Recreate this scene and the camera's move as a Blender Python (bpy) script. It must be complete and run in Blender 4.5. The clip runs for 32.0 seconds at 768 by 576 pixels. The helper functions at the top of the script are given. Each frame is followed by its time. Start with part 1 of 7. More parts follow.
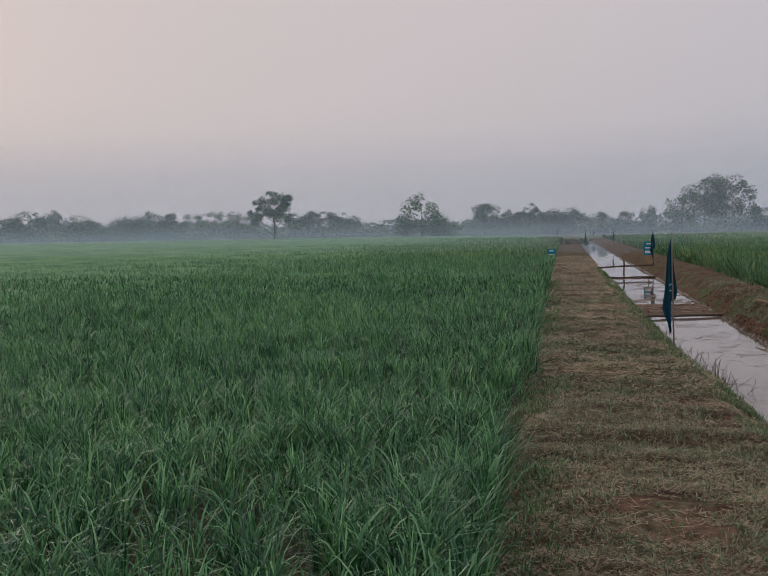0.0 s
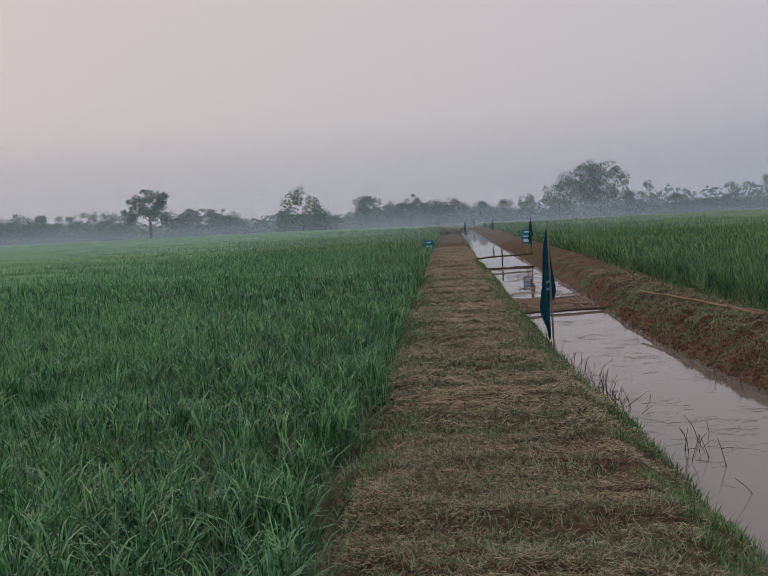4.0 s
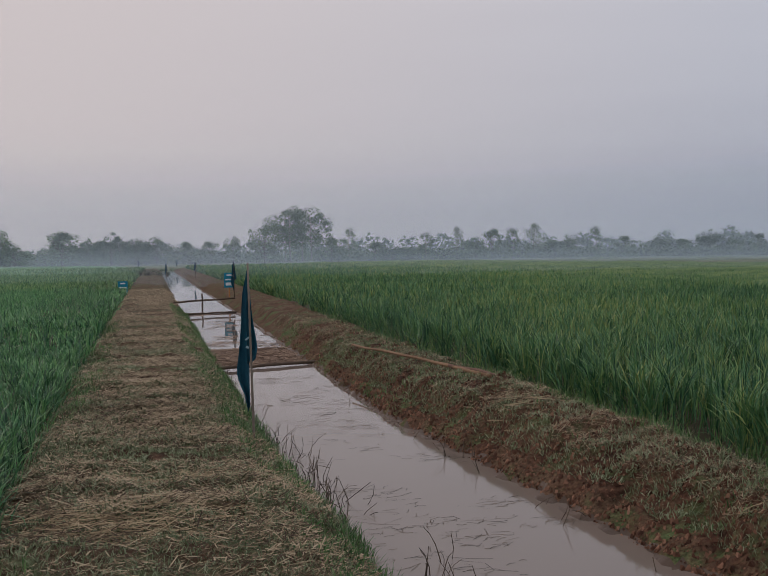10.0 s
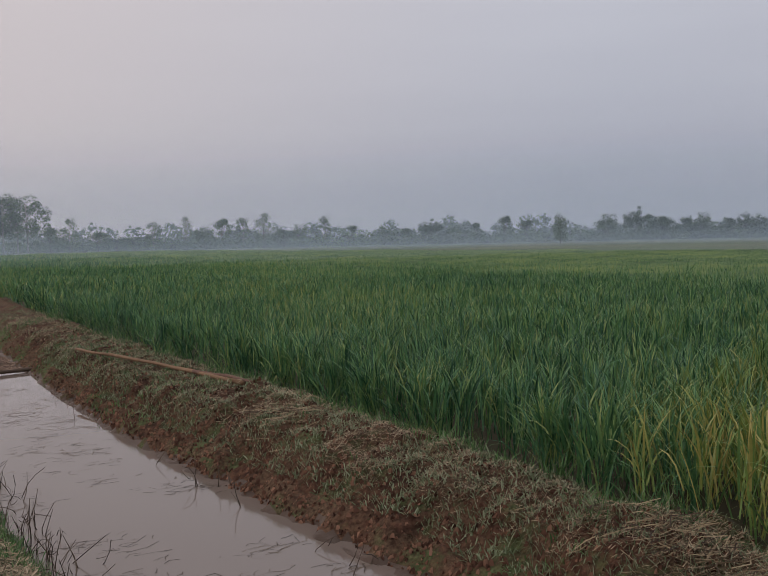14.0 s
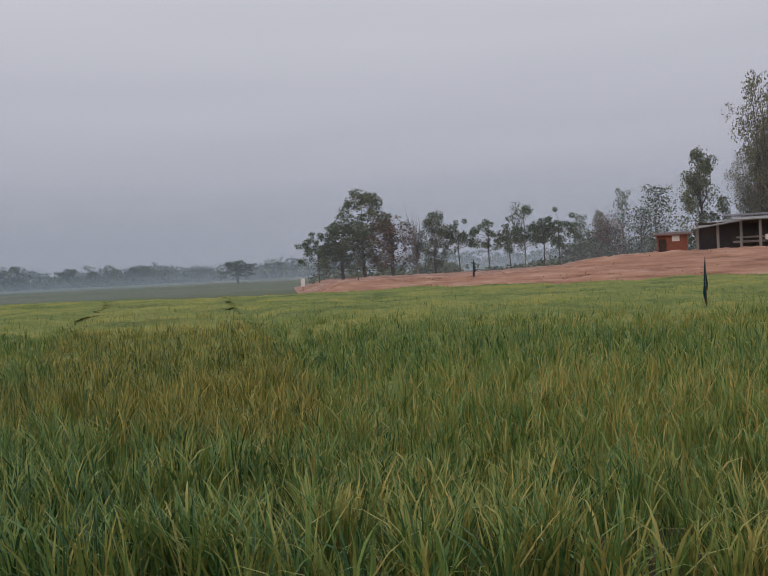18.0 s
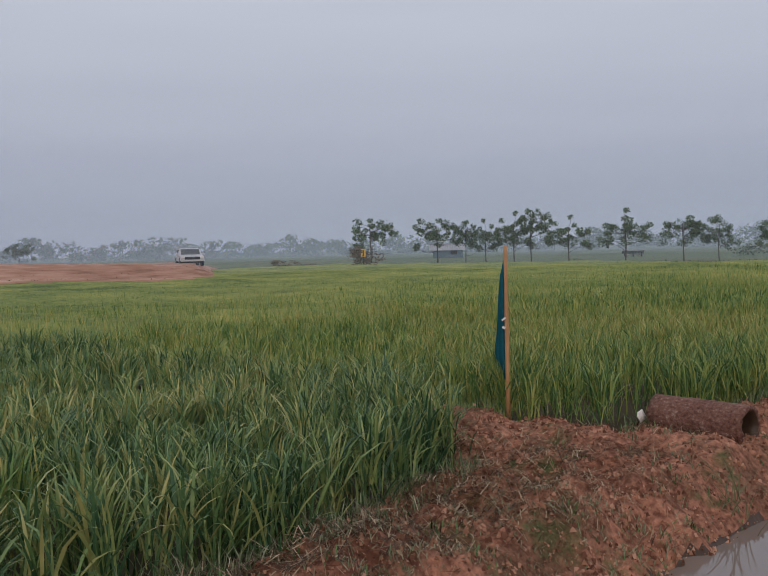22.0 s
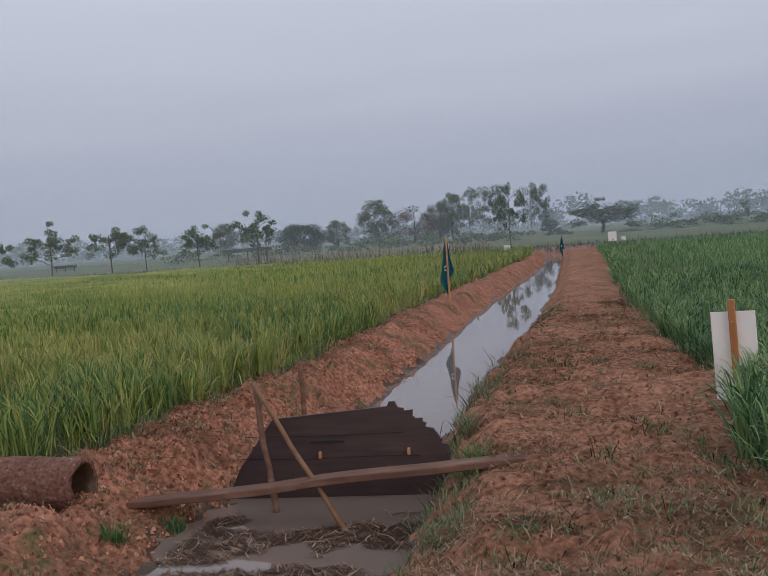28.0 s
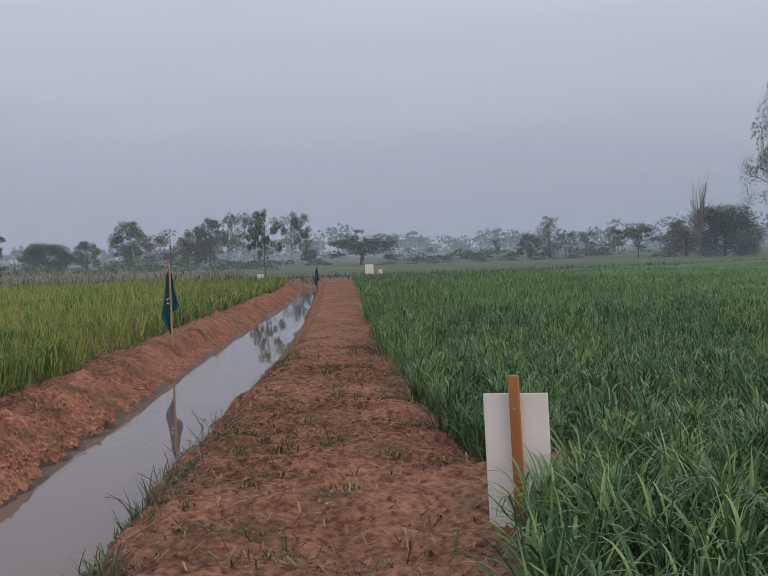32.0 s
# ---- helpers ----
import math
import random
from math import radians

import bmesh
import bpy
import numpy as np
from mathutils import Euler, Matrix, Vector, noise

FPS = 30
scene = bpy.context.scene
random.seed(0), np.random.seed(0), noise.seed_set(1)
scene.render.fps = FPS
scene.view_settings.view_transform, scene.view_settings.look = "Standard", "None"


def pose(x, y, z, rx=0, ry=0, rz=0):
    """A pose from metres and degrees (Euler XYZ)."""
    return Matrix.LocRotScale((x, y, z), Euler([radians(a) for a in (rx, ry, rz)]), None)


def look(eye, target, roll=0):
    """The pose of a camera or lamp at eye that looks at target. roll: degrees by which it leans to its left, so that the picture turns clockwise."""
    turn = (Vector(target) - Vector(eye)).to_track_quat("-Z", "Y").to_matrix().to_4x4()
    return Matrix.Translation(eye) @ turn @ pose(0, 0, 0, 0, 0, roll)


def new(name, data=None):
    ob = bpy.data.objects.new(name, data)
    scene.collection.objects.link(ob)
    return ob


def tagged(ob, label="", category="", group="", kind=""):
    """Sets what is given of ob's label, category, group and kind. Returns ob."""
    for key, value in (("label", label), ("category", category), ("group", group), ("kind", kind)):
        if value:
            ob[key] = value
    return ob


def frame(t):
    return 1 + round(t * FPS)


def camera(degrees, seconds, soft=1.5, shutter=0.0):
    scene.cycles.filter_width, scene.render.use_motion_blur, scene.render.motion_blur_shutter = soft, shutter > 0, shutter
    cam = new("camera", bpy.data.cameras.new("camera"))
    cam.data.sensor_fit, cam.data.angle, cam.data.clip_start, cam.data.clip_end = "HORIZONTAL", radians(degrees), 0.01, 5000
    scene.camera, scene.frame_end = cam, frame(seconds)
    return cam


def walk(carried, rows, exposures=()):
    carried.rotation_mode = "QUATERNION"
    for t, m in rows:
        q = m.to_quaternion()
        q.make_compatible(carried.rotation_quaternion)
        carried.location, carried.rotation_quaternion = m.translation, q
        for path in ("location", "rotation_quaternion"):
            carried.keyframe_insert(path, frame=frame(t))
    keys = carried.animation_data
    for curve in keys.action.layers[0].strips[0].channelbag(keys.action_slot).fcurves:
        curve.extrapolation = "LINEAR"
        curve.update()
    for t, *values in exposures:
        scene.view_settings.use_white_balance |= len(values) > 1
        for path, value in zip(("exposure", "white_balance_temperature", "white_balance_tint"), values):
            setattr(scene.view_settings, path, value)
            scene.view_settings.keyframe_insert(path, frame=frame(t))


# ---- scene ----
# ---- camera ----
cam = camera(42.78, 32.0, 0.95)
EXPOSURES = [(0, -0.06, 6550, 10), (1, 0.08, 6600, 10), (2, -0.08, 6520, 10), (3, 0.0, 6550, 10), (6, -0.1, 6600, 10), (9, -0.06, 6600, 10), (13, 0.03, 6680, 11), (17, 0.02, 6800, 11),
             (19, 0.03, 6750, 11), (20.5, 0.03, 6500, 10), (22, 0.03, 6400, 10), (24.5, 0.06, 6300, 11), (27, 0.12, 6350, 11), (32, 0.07, 6420, 11)]
PATH = [
    (0, pose(-0.546, -4.472, 1.972, 86.68, 1.03, 10.58)),
    (0.5, pose(-0.477, -4.207, 1.984, 85.57, 0.99, 5.61)),
    (1, pose(-0.387, -4.000, 1.971, 83.53, 2.57, 4.56)),
    (1.5, pose(-0.336, -3.836, 1.985, 84.24, 2.95, 6.24)),
    (2, pose(-0.360, -3.703, 1.991, 85.16, 2.77, 5.80)),
    (2.5, pose(-0.394, -3.499, 1.994, 85.70, 2.88, 4.54)),
    (3, pose(-0.349, -3.167, 1.990, 85.50, 2.93, 3.53)),
    (3.5, pose(-0.265, -2.711, 1.990, 86.12, 2.97, 5.07)),
    (5.5, pose(-0.294, -0.303, 1.937, 85.81, 2.22, -2.80)),
    (6, pose(-0.155, -0.080, 1.942, 85.59, 2.51, -0.53)),
    (6.5, pose(-0.080, -0.030, 1.951, 86.74, 2.23, -0.06)),
    (7, pose(-0.072, -0.056, 1.943, 87.32, 1.98, -0.96)),
    (7.5, pose(-0.047, -0.047, 1.939, 87.67, 1.71, -2.38)),
    (8, pose(-0.043, -0.029, 1.939, 87.74, 1.47, -3.05)),
    (8.5, pose(-0.028, -0.032, 1.938, 87.68, 1.59, -3.26)),
    (9, pose(0.000, -0.000, 1.932, 87.81, 1.45, -4.40)),
    (9.5, pose(0.015, 0.100, 1.928, 87.80, 1.06, -10.29)),
    (10, pose(0.004, 0.283, 1.940, 88.04, 0.92, -13.24)),
    (10.5, pose(-0.032, 0.387, 1.931, 88.82, 0.81, -17.34)),
    (11, pose(-0.075, 0.456, 1.917, 88.59, 0.79, -16.53)),
    (11.5, pose(-0.060, 0.637, 1.928, 88.43, 1.13, -12.80)),
    (12, pose(-0.025, 0.892, 1.918, 88.05, 1.45, -12.47)),
    (12.5, pose(-0.034, 1.197, 1.917, 87.10, 1.48, -12.89)),
    (13, pose(0.019, 1.454, 1.922, 86.96, 1.60, -18.24)),
    (13.5, pose(0.173, 1.608, 1.932, 86.79, 1.71, -22.19)),
    (14, pose(0.278, 1.709, 1.934, 87.15, 1.25, -28.95)),
    (14.5, pose(0.334, 1.754, 1.936, 87.03, 1.28, -38.36)),
    (16.5, pose(0.374, -1.020, 1.942, 88.25, 2.82, -60.75)),
    (17, pose(0.366, -1.100, 1.951, 88.46, 3.07, -67.22)),
    (18, pose(0.290, -1.350, 1.972, 88.74, 2.76, -78.25)),
    (18.5, pose(0.234, -1.489, 1.953, 89.55, 1.68, -77.55)),
    (19, pose(0.251, -1.504, 1.947, 89.42, 1.29, -78.16)),
    (19.5, pose(0.392, -1.521, 1.946, 89.07, 0.94, -84.35)),
    (20, pose(0.571, -1.590, 1.941, 88.94, 0.06, -95.91)),
    (20.5, pose(0.656, -1.722, 1.936, 88.72, 0.49, -110.96)),
    (21, pose(0.661, -1.931, 1.941, 88.25, 0.56, -121.61)),
    (21.5, pose(0.619, -2.156, 1.944, 87.78, 0.99, -129.94)),
    (22, pose(0.558, -2.340, 1.951, 87.77, 1.37, -138.15)),
    (22.5, pose(0.519, -2.467, 1.943, 87.81, 1.35, -143.48)),
    (23, pose(0.486, -2.463, 1.938, 87.59, 1.05, -147.99)),
    (23.5, pose(0.549, -2.631, 1.921, 87.08, 1.27, -152.17)),
    (24, pose(0.628, -2.850, 1.928, 86.36, 2.63, -158.83)),
    (24.5, pose(0.648, -2.901, 1.932, 86.21, 2.20, -163.06)),
    (26.5, pose(0.422, -3.438, 1.976, 85.33, 3.26, -162.27)),
    (27, pose(0.438, -3.686, 1.972, 85.53, 3.06, -164.45)),
    (27.5, pose(0.466, -3.983, 1.967, 87.05, 2.72, -167.91)),
    (28, pose(0.431, -4.263, 1.950, 86.94, 4.10, -169.97)),
    (28.5, pose(0.383, -4.608, 1.957, 86.84, 5.74, -171.44)),
    (29, pose(0.409, -4.999, 1.959, 86.22, 5.14, -176.98)),
    (29.5, pose(0.369, -5.372, 1.928, 85.65, 5.18, -182.20)),
    (30, pose(0.335, -5.769, 1.950, 85.96, 4.45, -180.76)),
    (30.5, pose(0.319, -6.197, 1.944, 86.35, 3.33, -180.00)),
    (31, pose(0.253, -6.590, 1.946, 86.62, 4.04, -179.84)),
    (31.5, pose(0.160, -6.942, 1.968, 87.99, 2.67, -180.09)),
    (32, pose(0.107, -7.360, 1.922, 87.88, 1.81, -183.77)),
]
walk(cam, PATH, EXPOSURES)

# ---- world, sun ----
SUN_YAW, SUN_EL = 40.0, 9.0
world = bpy.data.worlds.new("hazy_dawn_sky")
scene.world = world
world.use_nodes = True
wn, wl = world.node_tree.nodes, world.node_tree.links
wn.clear()


def wnode(kind, **kw):
    n = wn.new(kind)
    for k, v in kw.items():
        n.inputs[k].default_value = v
    return n


sky = wn.new("ShaderNodeTexSky")
sky.sky_type, sky.sun_disc = "NISHITA", False
sky.sun_elevation, sky.sun_rotation = radians(SUN_EL), radians(-SUN_YAW)
sky.dust_density, sky.air_density, sky.altitude = 6.0, 1.5, 0.0
coord = wn.new("ShaderNodeTexCoord")
sep = wn.new("ShaderNodeSeparateXYZ")
wl.new(coord.outputs["Generated"], sep.inputs[0])
# overcast haze: grey-blue low down, paler higher up
ramp = wn.new("ShaderNodeValToRGB")
ramp.color_ramp.elements[0].position, ramp.color_ramp.elements[0].color = 0.0, (0.385, 0.41, 0.497, 1)
ramp.color_ramp.elements[1].position, ramp.color_ramp.elements[1].color = 0.33, (0.572, 0.60, 0.685, 1)
e = ramp.color_ramp.elements.new(0.09)
e.color = (0.42, 0.442, 0.53, 1)
e = ramp.color_ramp.elements.new(0.85)
e.color = (0.72, 0.745, 0.81, 1)
cloud = wnode("ShaderNodeTexNoise", Scale=2.2, Detail=4.0, Roughness=0.55)
stretch = wn.new("ShaderNodeMapping")
stretch.inputs["Scale"].default_value = (1.0, 1.0, 11.0)
wl.new(coord.outputs["Generated"], stretch.inputs[0])
wl.new(stretch.outputs[0], cloud.inputs["Vector"])
jog = wn.new("ShaderNodeMath")
jog.operation = "MULTIPLY_ADD"
jog.inputs[1].default_value = 0.13
wl.new(cloud.outputs["Fac"], jog.inputs[0])
lift = wn.new("ShaderNodeMath")
lift.operation = "SUBTRACT"
lift.inputs[1].default_value = 0.065
wl.new(sep.outputs["Z"], lift.inputs[0])
wl.new(lift.outputs[0], jog.inputs[2])
wl.new(jog.outputs[0], ramp.inputs[0])
# warm glow towards the hidden sun
glow = wn.new("ShaderNodeVectorMath")
glow.operation = "DOT_PRODUCT"
wl.new(coord.outputs["Generated"], glow.inputs[0])
s_el = radians(14)
glow.inputs[1].default_value = (-math.sin(radians(SUN_YAW)) * math.cos(s_el), math.cos(radians(SUN_YAW)) * math.cos(s_el), math.sin(s_el))
gr = wn.new("ShaderNodeValToRGB")
gr.color_ramp.interpolation = "EASE"
gr.color_ramp.elements[0].position, gr.color_ramp.elements[0].color = 0.12, (0, 0, 0, 1)
gr.color_ramp.elements[1].position, gr.color_ramp.elements[1].color = 1.0, (1, 1, 1, 1)
wl.new(glow.outputs["Value"], gr.inputs[0])
warm = wn.new("ShaderNodeMix")
warm.data_type = "RGBA"
warm.inputs["B"].default_value = (0.625, 0.565, 0.58, 1)
wl.new(gr.outputs[0], warm.inputs["Factor"])
# a long thin cloud bank low in the south
bank_z = wn.new("ShaderNodeValToRGB")
bank_z.color_ramp.interpolation = "EASE"
for i_, (p_, v_) in enumerate(((0.06, 1.0), (0.08, 0.80), (0.096, 1.0))):
    e = bank_z.color_ramp.elements[0] if i_ == 0 else bank_z.color_ramp.elements[1] if i_ == 2 else bank_z.color_ramp.elements.new(p_)
    e.position, e.color = p_, (v_, v_, v_, 1)
drift = wnode("ShaderNodeTexNoise", Scale=3.0, Detail=3.0)
wl.new(stretch.outputs[0], drift.inputs["Vector"])
bz = wn.new("ShaderNodeMath")
bz.operation = "MULTIPLY_ADD"
bz.inputs[1].default_value = 0.03
wl.new(drift.outputs["Fac"], bz.inputs[0])
zlow = wn.new("ShaderNodeMath")
zlow.operation = "SUBTRACT"
zlow.inputs[1].default_value = 0.015
wl.new(sep.outputs["Z"], zlow.inputs[0])
wl.new(zlow.outputs[0], bz.inputs[2])
wl.new(bz.outputs[0], bank_z.inputs[0])
south_ = wn.new("ShaderNodeMapRange")
south_.inputs["From Min"].default_value, south_.inputs["From Max"].default_value = 0.0, -0.5
wl.new(sep.outputs["Y"], south_.inputs[0])
banked = wn.new("ShaderNodeMix")
banked.data_type, banked.blend_type = "RGBA", "MULTIPLY"
wl.new(south_.outputs[0], banked.inputs["Factor"])
wl.new(ramp.outputs[0], banked.inputs["A"])
wl.new(bank_z.outputs[0], banked.inputs["B"])
wl.new(banked.outputs["Result"], warm.inputs["A"])
bg1, bg2 = wnode("ShaderNodeBackground", Strength=0.1), wnode("ShaderNodeBackground", Strength=1.0)
wl.new(sky.outputs[0], bg1.inputs[0])
wl.new(warm.outputs["Result"], bg2.inputs[0])
mixw = wn.new("ShaderNodeMixShader")
mixw.inputs[0].default_value = 0.98
wl.new(bg1.outputs[0], mixw.inputs[1])
wl.new(bg2.outputs[0], mixw.inputs[2])
wo = wn.new("ShaderNodeOutputWorld")
wl.new(mixw.outputs[0], wo.inputs[0])

sun = new("sun", bpy.data.lights.new("sun", "SUN"))
sun.data.energy, sun.data.angle, sun.data.color = 0.6, radians(25), (1.0, 0.86, 0.76)
sun.matrix_world = look((0, 0, 60), (math.sin(radians(SUN_YAW)) * 60, -math.cos(radians(SUN_YAW)) * 60, 60 - math.tan(radians(14)) * 60))

# ---- materials ----


def material(name, cols, scale=8.0, rough=0.85, bump=0.3, dist=0.01, island=False, metal=0.0, spec=0.3, big=0.6, rnd=False, trans=0.0, stretch_=(1, 1, 1), lo=0.3, hi=0.7, vary=0.42):
    """Noise at two scales runs through the colours; island or rnd varies them from piece to piece."""
    m = bpy.data.materials.new(name)
    m.use_nodes = True
    nt = m.node_tree
    n, l = nt.nodes, nt.links
    b = n["Principled BSDF"]
    b.inputs["Roughness"].default_value, b.inputs["Metallic"].default_value = rough, metal
    b.inputs["Specular IOR Level"].default_value = spec
    geo = n.new("ShaderNodeNewGeometry")
    mp = n.new("ShaderNodeMapping")
    mp.inputs["Scale"].default_value = stretch_
    l.new(geo.outputs["Position"], mp.inputs[0])
    fine = n.new("ShaderNodeTexNoise")
    fine.inputs["Scale"].default_value, fine.inputs["Detail"].default_value = scale, 6
    wide = n.new("ShaderNodeTexNoise")
    wide.inputs["Scale"].default_value, wide.inputs["Detail"].default_value = scale * 0.09, 3
    l.new(mp.outputs[0], fine.inputs["Vector"])
    l.new(geo.outputs["Position"], wide.inputs["Vector"])
    mx = n.new("ShaderNodeMath")
    mx.operation = "MULTIPLY_ADD"
    mx.inputs[1].default_value = 1 - big
    l.new(fine.outputs["Fac"], mx.inputs[0])
    m2 = n.new("ShaderNodeMath")
    m2.operation = "MULTIPLY"
    m2.inputs[1].default_value = big
    l.new(wide.outputs["Fac"], m2.inputs[0])
    l.new(m2.outputs[0], mx.inputs[2])
    fac = mx.outputs[0]
    if island or rnd:
        src = geo.outputs["Random Per Island"] if island else n.new("ShaderNodeObjectInfo").outputs["Random"]
        a = n.new("ShaderNodeMath")
        a.operation = "MULTIPLY_ADD"
        a.inputs[1].default_value = vary
        l.new(src, a.inputs[0])
        s = n.new("ShaderNodeMath")
        s.operation = "MULTIPLY_ADD"
        s.inputs[1].default_value, s.inputs[2].default_value = 1.0, -vary / 2
        l.new(fac, s.inputs[0])
        l.new(s.outputs[0], a.inputs[2])
        fac = a.outputs[0]
    r = n.new("ShaderNodeValToRGB")
    r.color_ramp.elements[0].position, r.color_ramp.elements[1].position = lo, hi
    r.color_ramp.elements[0].color, r.color_ramp.elements[1].color = (*cols[0], 1), (*cols[-1], 1)
    for i, c in enumerate(cols[1:-1]):
        r.color_ramp.elements.new(lo + (hi - lo) * (i + 1) / (len(cols) - 1)).color = (*c, 1)
    l.new(fac, r.inputs[0])
    l.new(r.outputs[0], b.inputs["Base Color"])
    if bump:
        bp = n.new("ShaderNodeBump")
        bp.inputs["Strength"].default_value, bp.inputs["Distance"].default_value = bump, dist
        l.new(fine.outputs["Fac"], bp.inputs["Height"])
        l.new(bp.outputs[0], b.inputs["Normal"])
    if trans:
        tr = n.new("ShaderNodeBsdfTranslucent")
        l.new(r.outputs[0], tr.inputs[0])
        ms = n.new("ShaderNodeMixShader")
        ms.inputs[0].default_value = trans
        l.new(b.outputs[0], ms.inputs[1])
        l.new(tr.outputs[0], ms.inputs[2])
        l.new(ms.outputs[0], n["Material Output"].inputs[0])
    return m


def soil_mix(name, a, b, c, south, red):
    """Bank surface: soil a, straw b and green weeds c in patches; 'south' shifts it to bare red soil down the canal."""
    m = material(name, a, 19, 0.95, 1.0, 0.05, big=0.3, spec=0.15, lo=0.36, hi=0.64)
    n, l = m.node_tree.nodes, m.node_tree.links
    bs = n["Principled BSDF"]
    ra = [x for x in n if x.type == "VALTORGB"][0]
    geo = [x for x in n if x.type == "NEW_GEOMETRY"][0]
    out = ra.outputs[0]
    sepp = n.new("ShaderNodeSeparateXYZ")
    l.new(geo.outputs["Position"], sepp.inputs[0])
    rr = n.new("ShaderNodeValToRGB")
    rr.color_ramp.elements[0].position, rr.color_ramp.elements[1].position = 0.38, 0.64
    rr.color_ramp.elements[0].color, rr.color_ramp.elements[1].color = (*red[0], 1), (*red[1], 1)
    l.new(ra.inputs[0].links[0].from_socket, rr.inputs[0])
    ry = n.new("ShaderNodeMapRange")
    ry.inputs["From Min"].default_value, ry.inputs["From Max"].default_value = 2.0, -6.5
    l.new(sepp.outputs["Y"], ry.inputs[0])
    rm = n.new("ShaderNodeMix")
    rm.data_type = "RGBA"
    l.new(ry.outputs[0], rm.inputs["Factor"])
    l.new(out, rm.inputs["A"])
    l.new(rr.outputs[0], rm.inputs["B"])
    out = rm.outputs["Result"]
    for cols, sc, lo, hi, shift in ((b, 1.6, 0.42, 0.62, south), (c, 2.3, 0.50, 0.64, south * 0.9)):
        tx = n.new("ShaderNodeTexNoise")
        tx.inputs["Scale"].default_value, tx.inputs["Detail"].default_value, tx.inputs["Roughness"].default_value = sc, 8, 0.7
        mp = n.new("ShaderNodeMapping")
        mp.inputs["Location"].default_value = (sc * 9, 3, 1)
        l.new(geo.outputs["Position"], mp.inputs[0])
        l.new(mp.outputs[0], tx.inputs["Vector"])
        yy = n.new("ShaderNodeMapRange")
        yy.inputs["From Min"].default_value, yy.inputs["From Max"].default_value = -11.5, 2.0
        yy.inputs["To Min"].default_value, yy.inputs["To Max"].default_value = -shift, 0.0
        l.new(sepp.outputs["Y"], yy.inputs[0])
        ad = n.new("ShaderNodeMath")
        l.new(tx.outputs["Fac"], ad.inputs[0])
        l.new(yy.outputs[0], ad.inputs[1])
        st = n.new("ShaderNodeMapRange")
        st.inputs["From Min"].default_value, st.inputs["From Max"].default_value = lo, hi
        l.new(ad.outputs[0], st.inputs[0])
        fr = n.new("ShaderNodeTexNoise")
        fr.inputs["Scale"].default_value, fr.inputs["Detail"].default_value = 40, 4
        l.new(geo.outputs["Position"], fr.inputs["Vector"])
        cr = n.new("ShaderNodeValToRGB")
        cr.color_ramp.elements[0].position, cr.color_ramp.elements[1].position = 0.35, 0.65
        cr.color_ramp.elements[0].color, cr.color_ramp.elements[1].color = (*cols[0], 1), (*cols[1], 1)
        l.new(fr.outputs["Fac"], cr.inputs[0])
        mi = n.new("ShaderNodeMix")
        mi.data_type = "RGBA"
        l.new(st.outputs[0], mi.inputs["Factor"])
        l.new(out, mi.inputs["A"])
        l.new(cr.outputs[0], mi.inputs["B"])
        out = mi.outputs["Result"]
    l.new(out, bs.inputs["Base Color"])
    return m


M = {}
M["path"] = soil_mix("mown_path_soil", [(0.035, 0.019, 0.013), (0.09, 0.05, 0.032), (0.17, 0.10, 0.066)], [(0.055, 0.04, 0.024), (0.19, 0.145, 0.088)], [(0.08, 0.10, 0.05), (0.16, 0.18, 0.10)], 0.10, [(0.165, 0.075, 0.046), (0.49, 0.25, 0.16)])
M["bank"] = soil_mix("red_bank_soil", [(0.03, 0.015, 0.01), (0.08, 0.038, 0.025), (0.16, 0.08, 0.05)], [(0.07, 0.042, 0.026), (0.20, 0.13, 0.08)], [(0.06, 0.09, 0.035), (0.12, 0.155, 0.065)], 0.06, [(0.17, 0.07, 0.046), (0.55, 0.265, 0.172)])
M["mud_and_bore_shade"] = material("wet_mud_and_bore_shade", [(0.05, 0.03, 0.02), (0.10, 0.06, 0.04)], 10, 0.45, 0.5, 0.02)
M["field_soil"] = material("paddy_soil", [(0.045, 0.045, 0.024), (0.09, 0.065, 0.04)], 6, 0.9, 0.4)
M["far_field"] = material("distant_fields", [(0.07, 0.11, 0.05), (0.10, 0.13, 0.06), (0.16, 0.15, 0.08)], 0.4, 0.95, 0.0, big=0.7)
M["rice_e"] = material("ripening_rice_leaf", [(0.036, 0.10, 0.036), (0.11, 0.215, 0.065), (0.20, 0.30, 0.08), (0.32, 0.335, 0.09), (0.45, 0.37, 0.12)], 1.8, 0.46, 0, island=True, vary=0.56, big=0.65, trans=0.12, spec=0.32, lo=0.22, hi=0.82)
M["rice_g"] = material("green_trial_rice_leaf", [(0.024, 0.085, 0.042), (0.065, 0.175, 0.08), (0.12, 0.255, 0.10), (0.20, 0.32, 0.11), (0.38, 0.39, 0.135)], 1.8, 0.46, 0, island=True, vary=0.56, big=0.55, trans=0.12, spec=0.32, lo=0.24, hi=0.84)
M["rice_d"] = material("dewy_rice_leaf", [(0.03, 0.085, 0.038), (0.085, 0.175, 0.07), (0.165, 0.26, 0.09), (0.27, 0.33, 0.115), (0.42, 0.39, 0.15)], 1.8, 0.46, 0, island=True, vary=0.56, big=0.5, trans=0.12, spec=0.32, lo=0.24, hi=0.82)
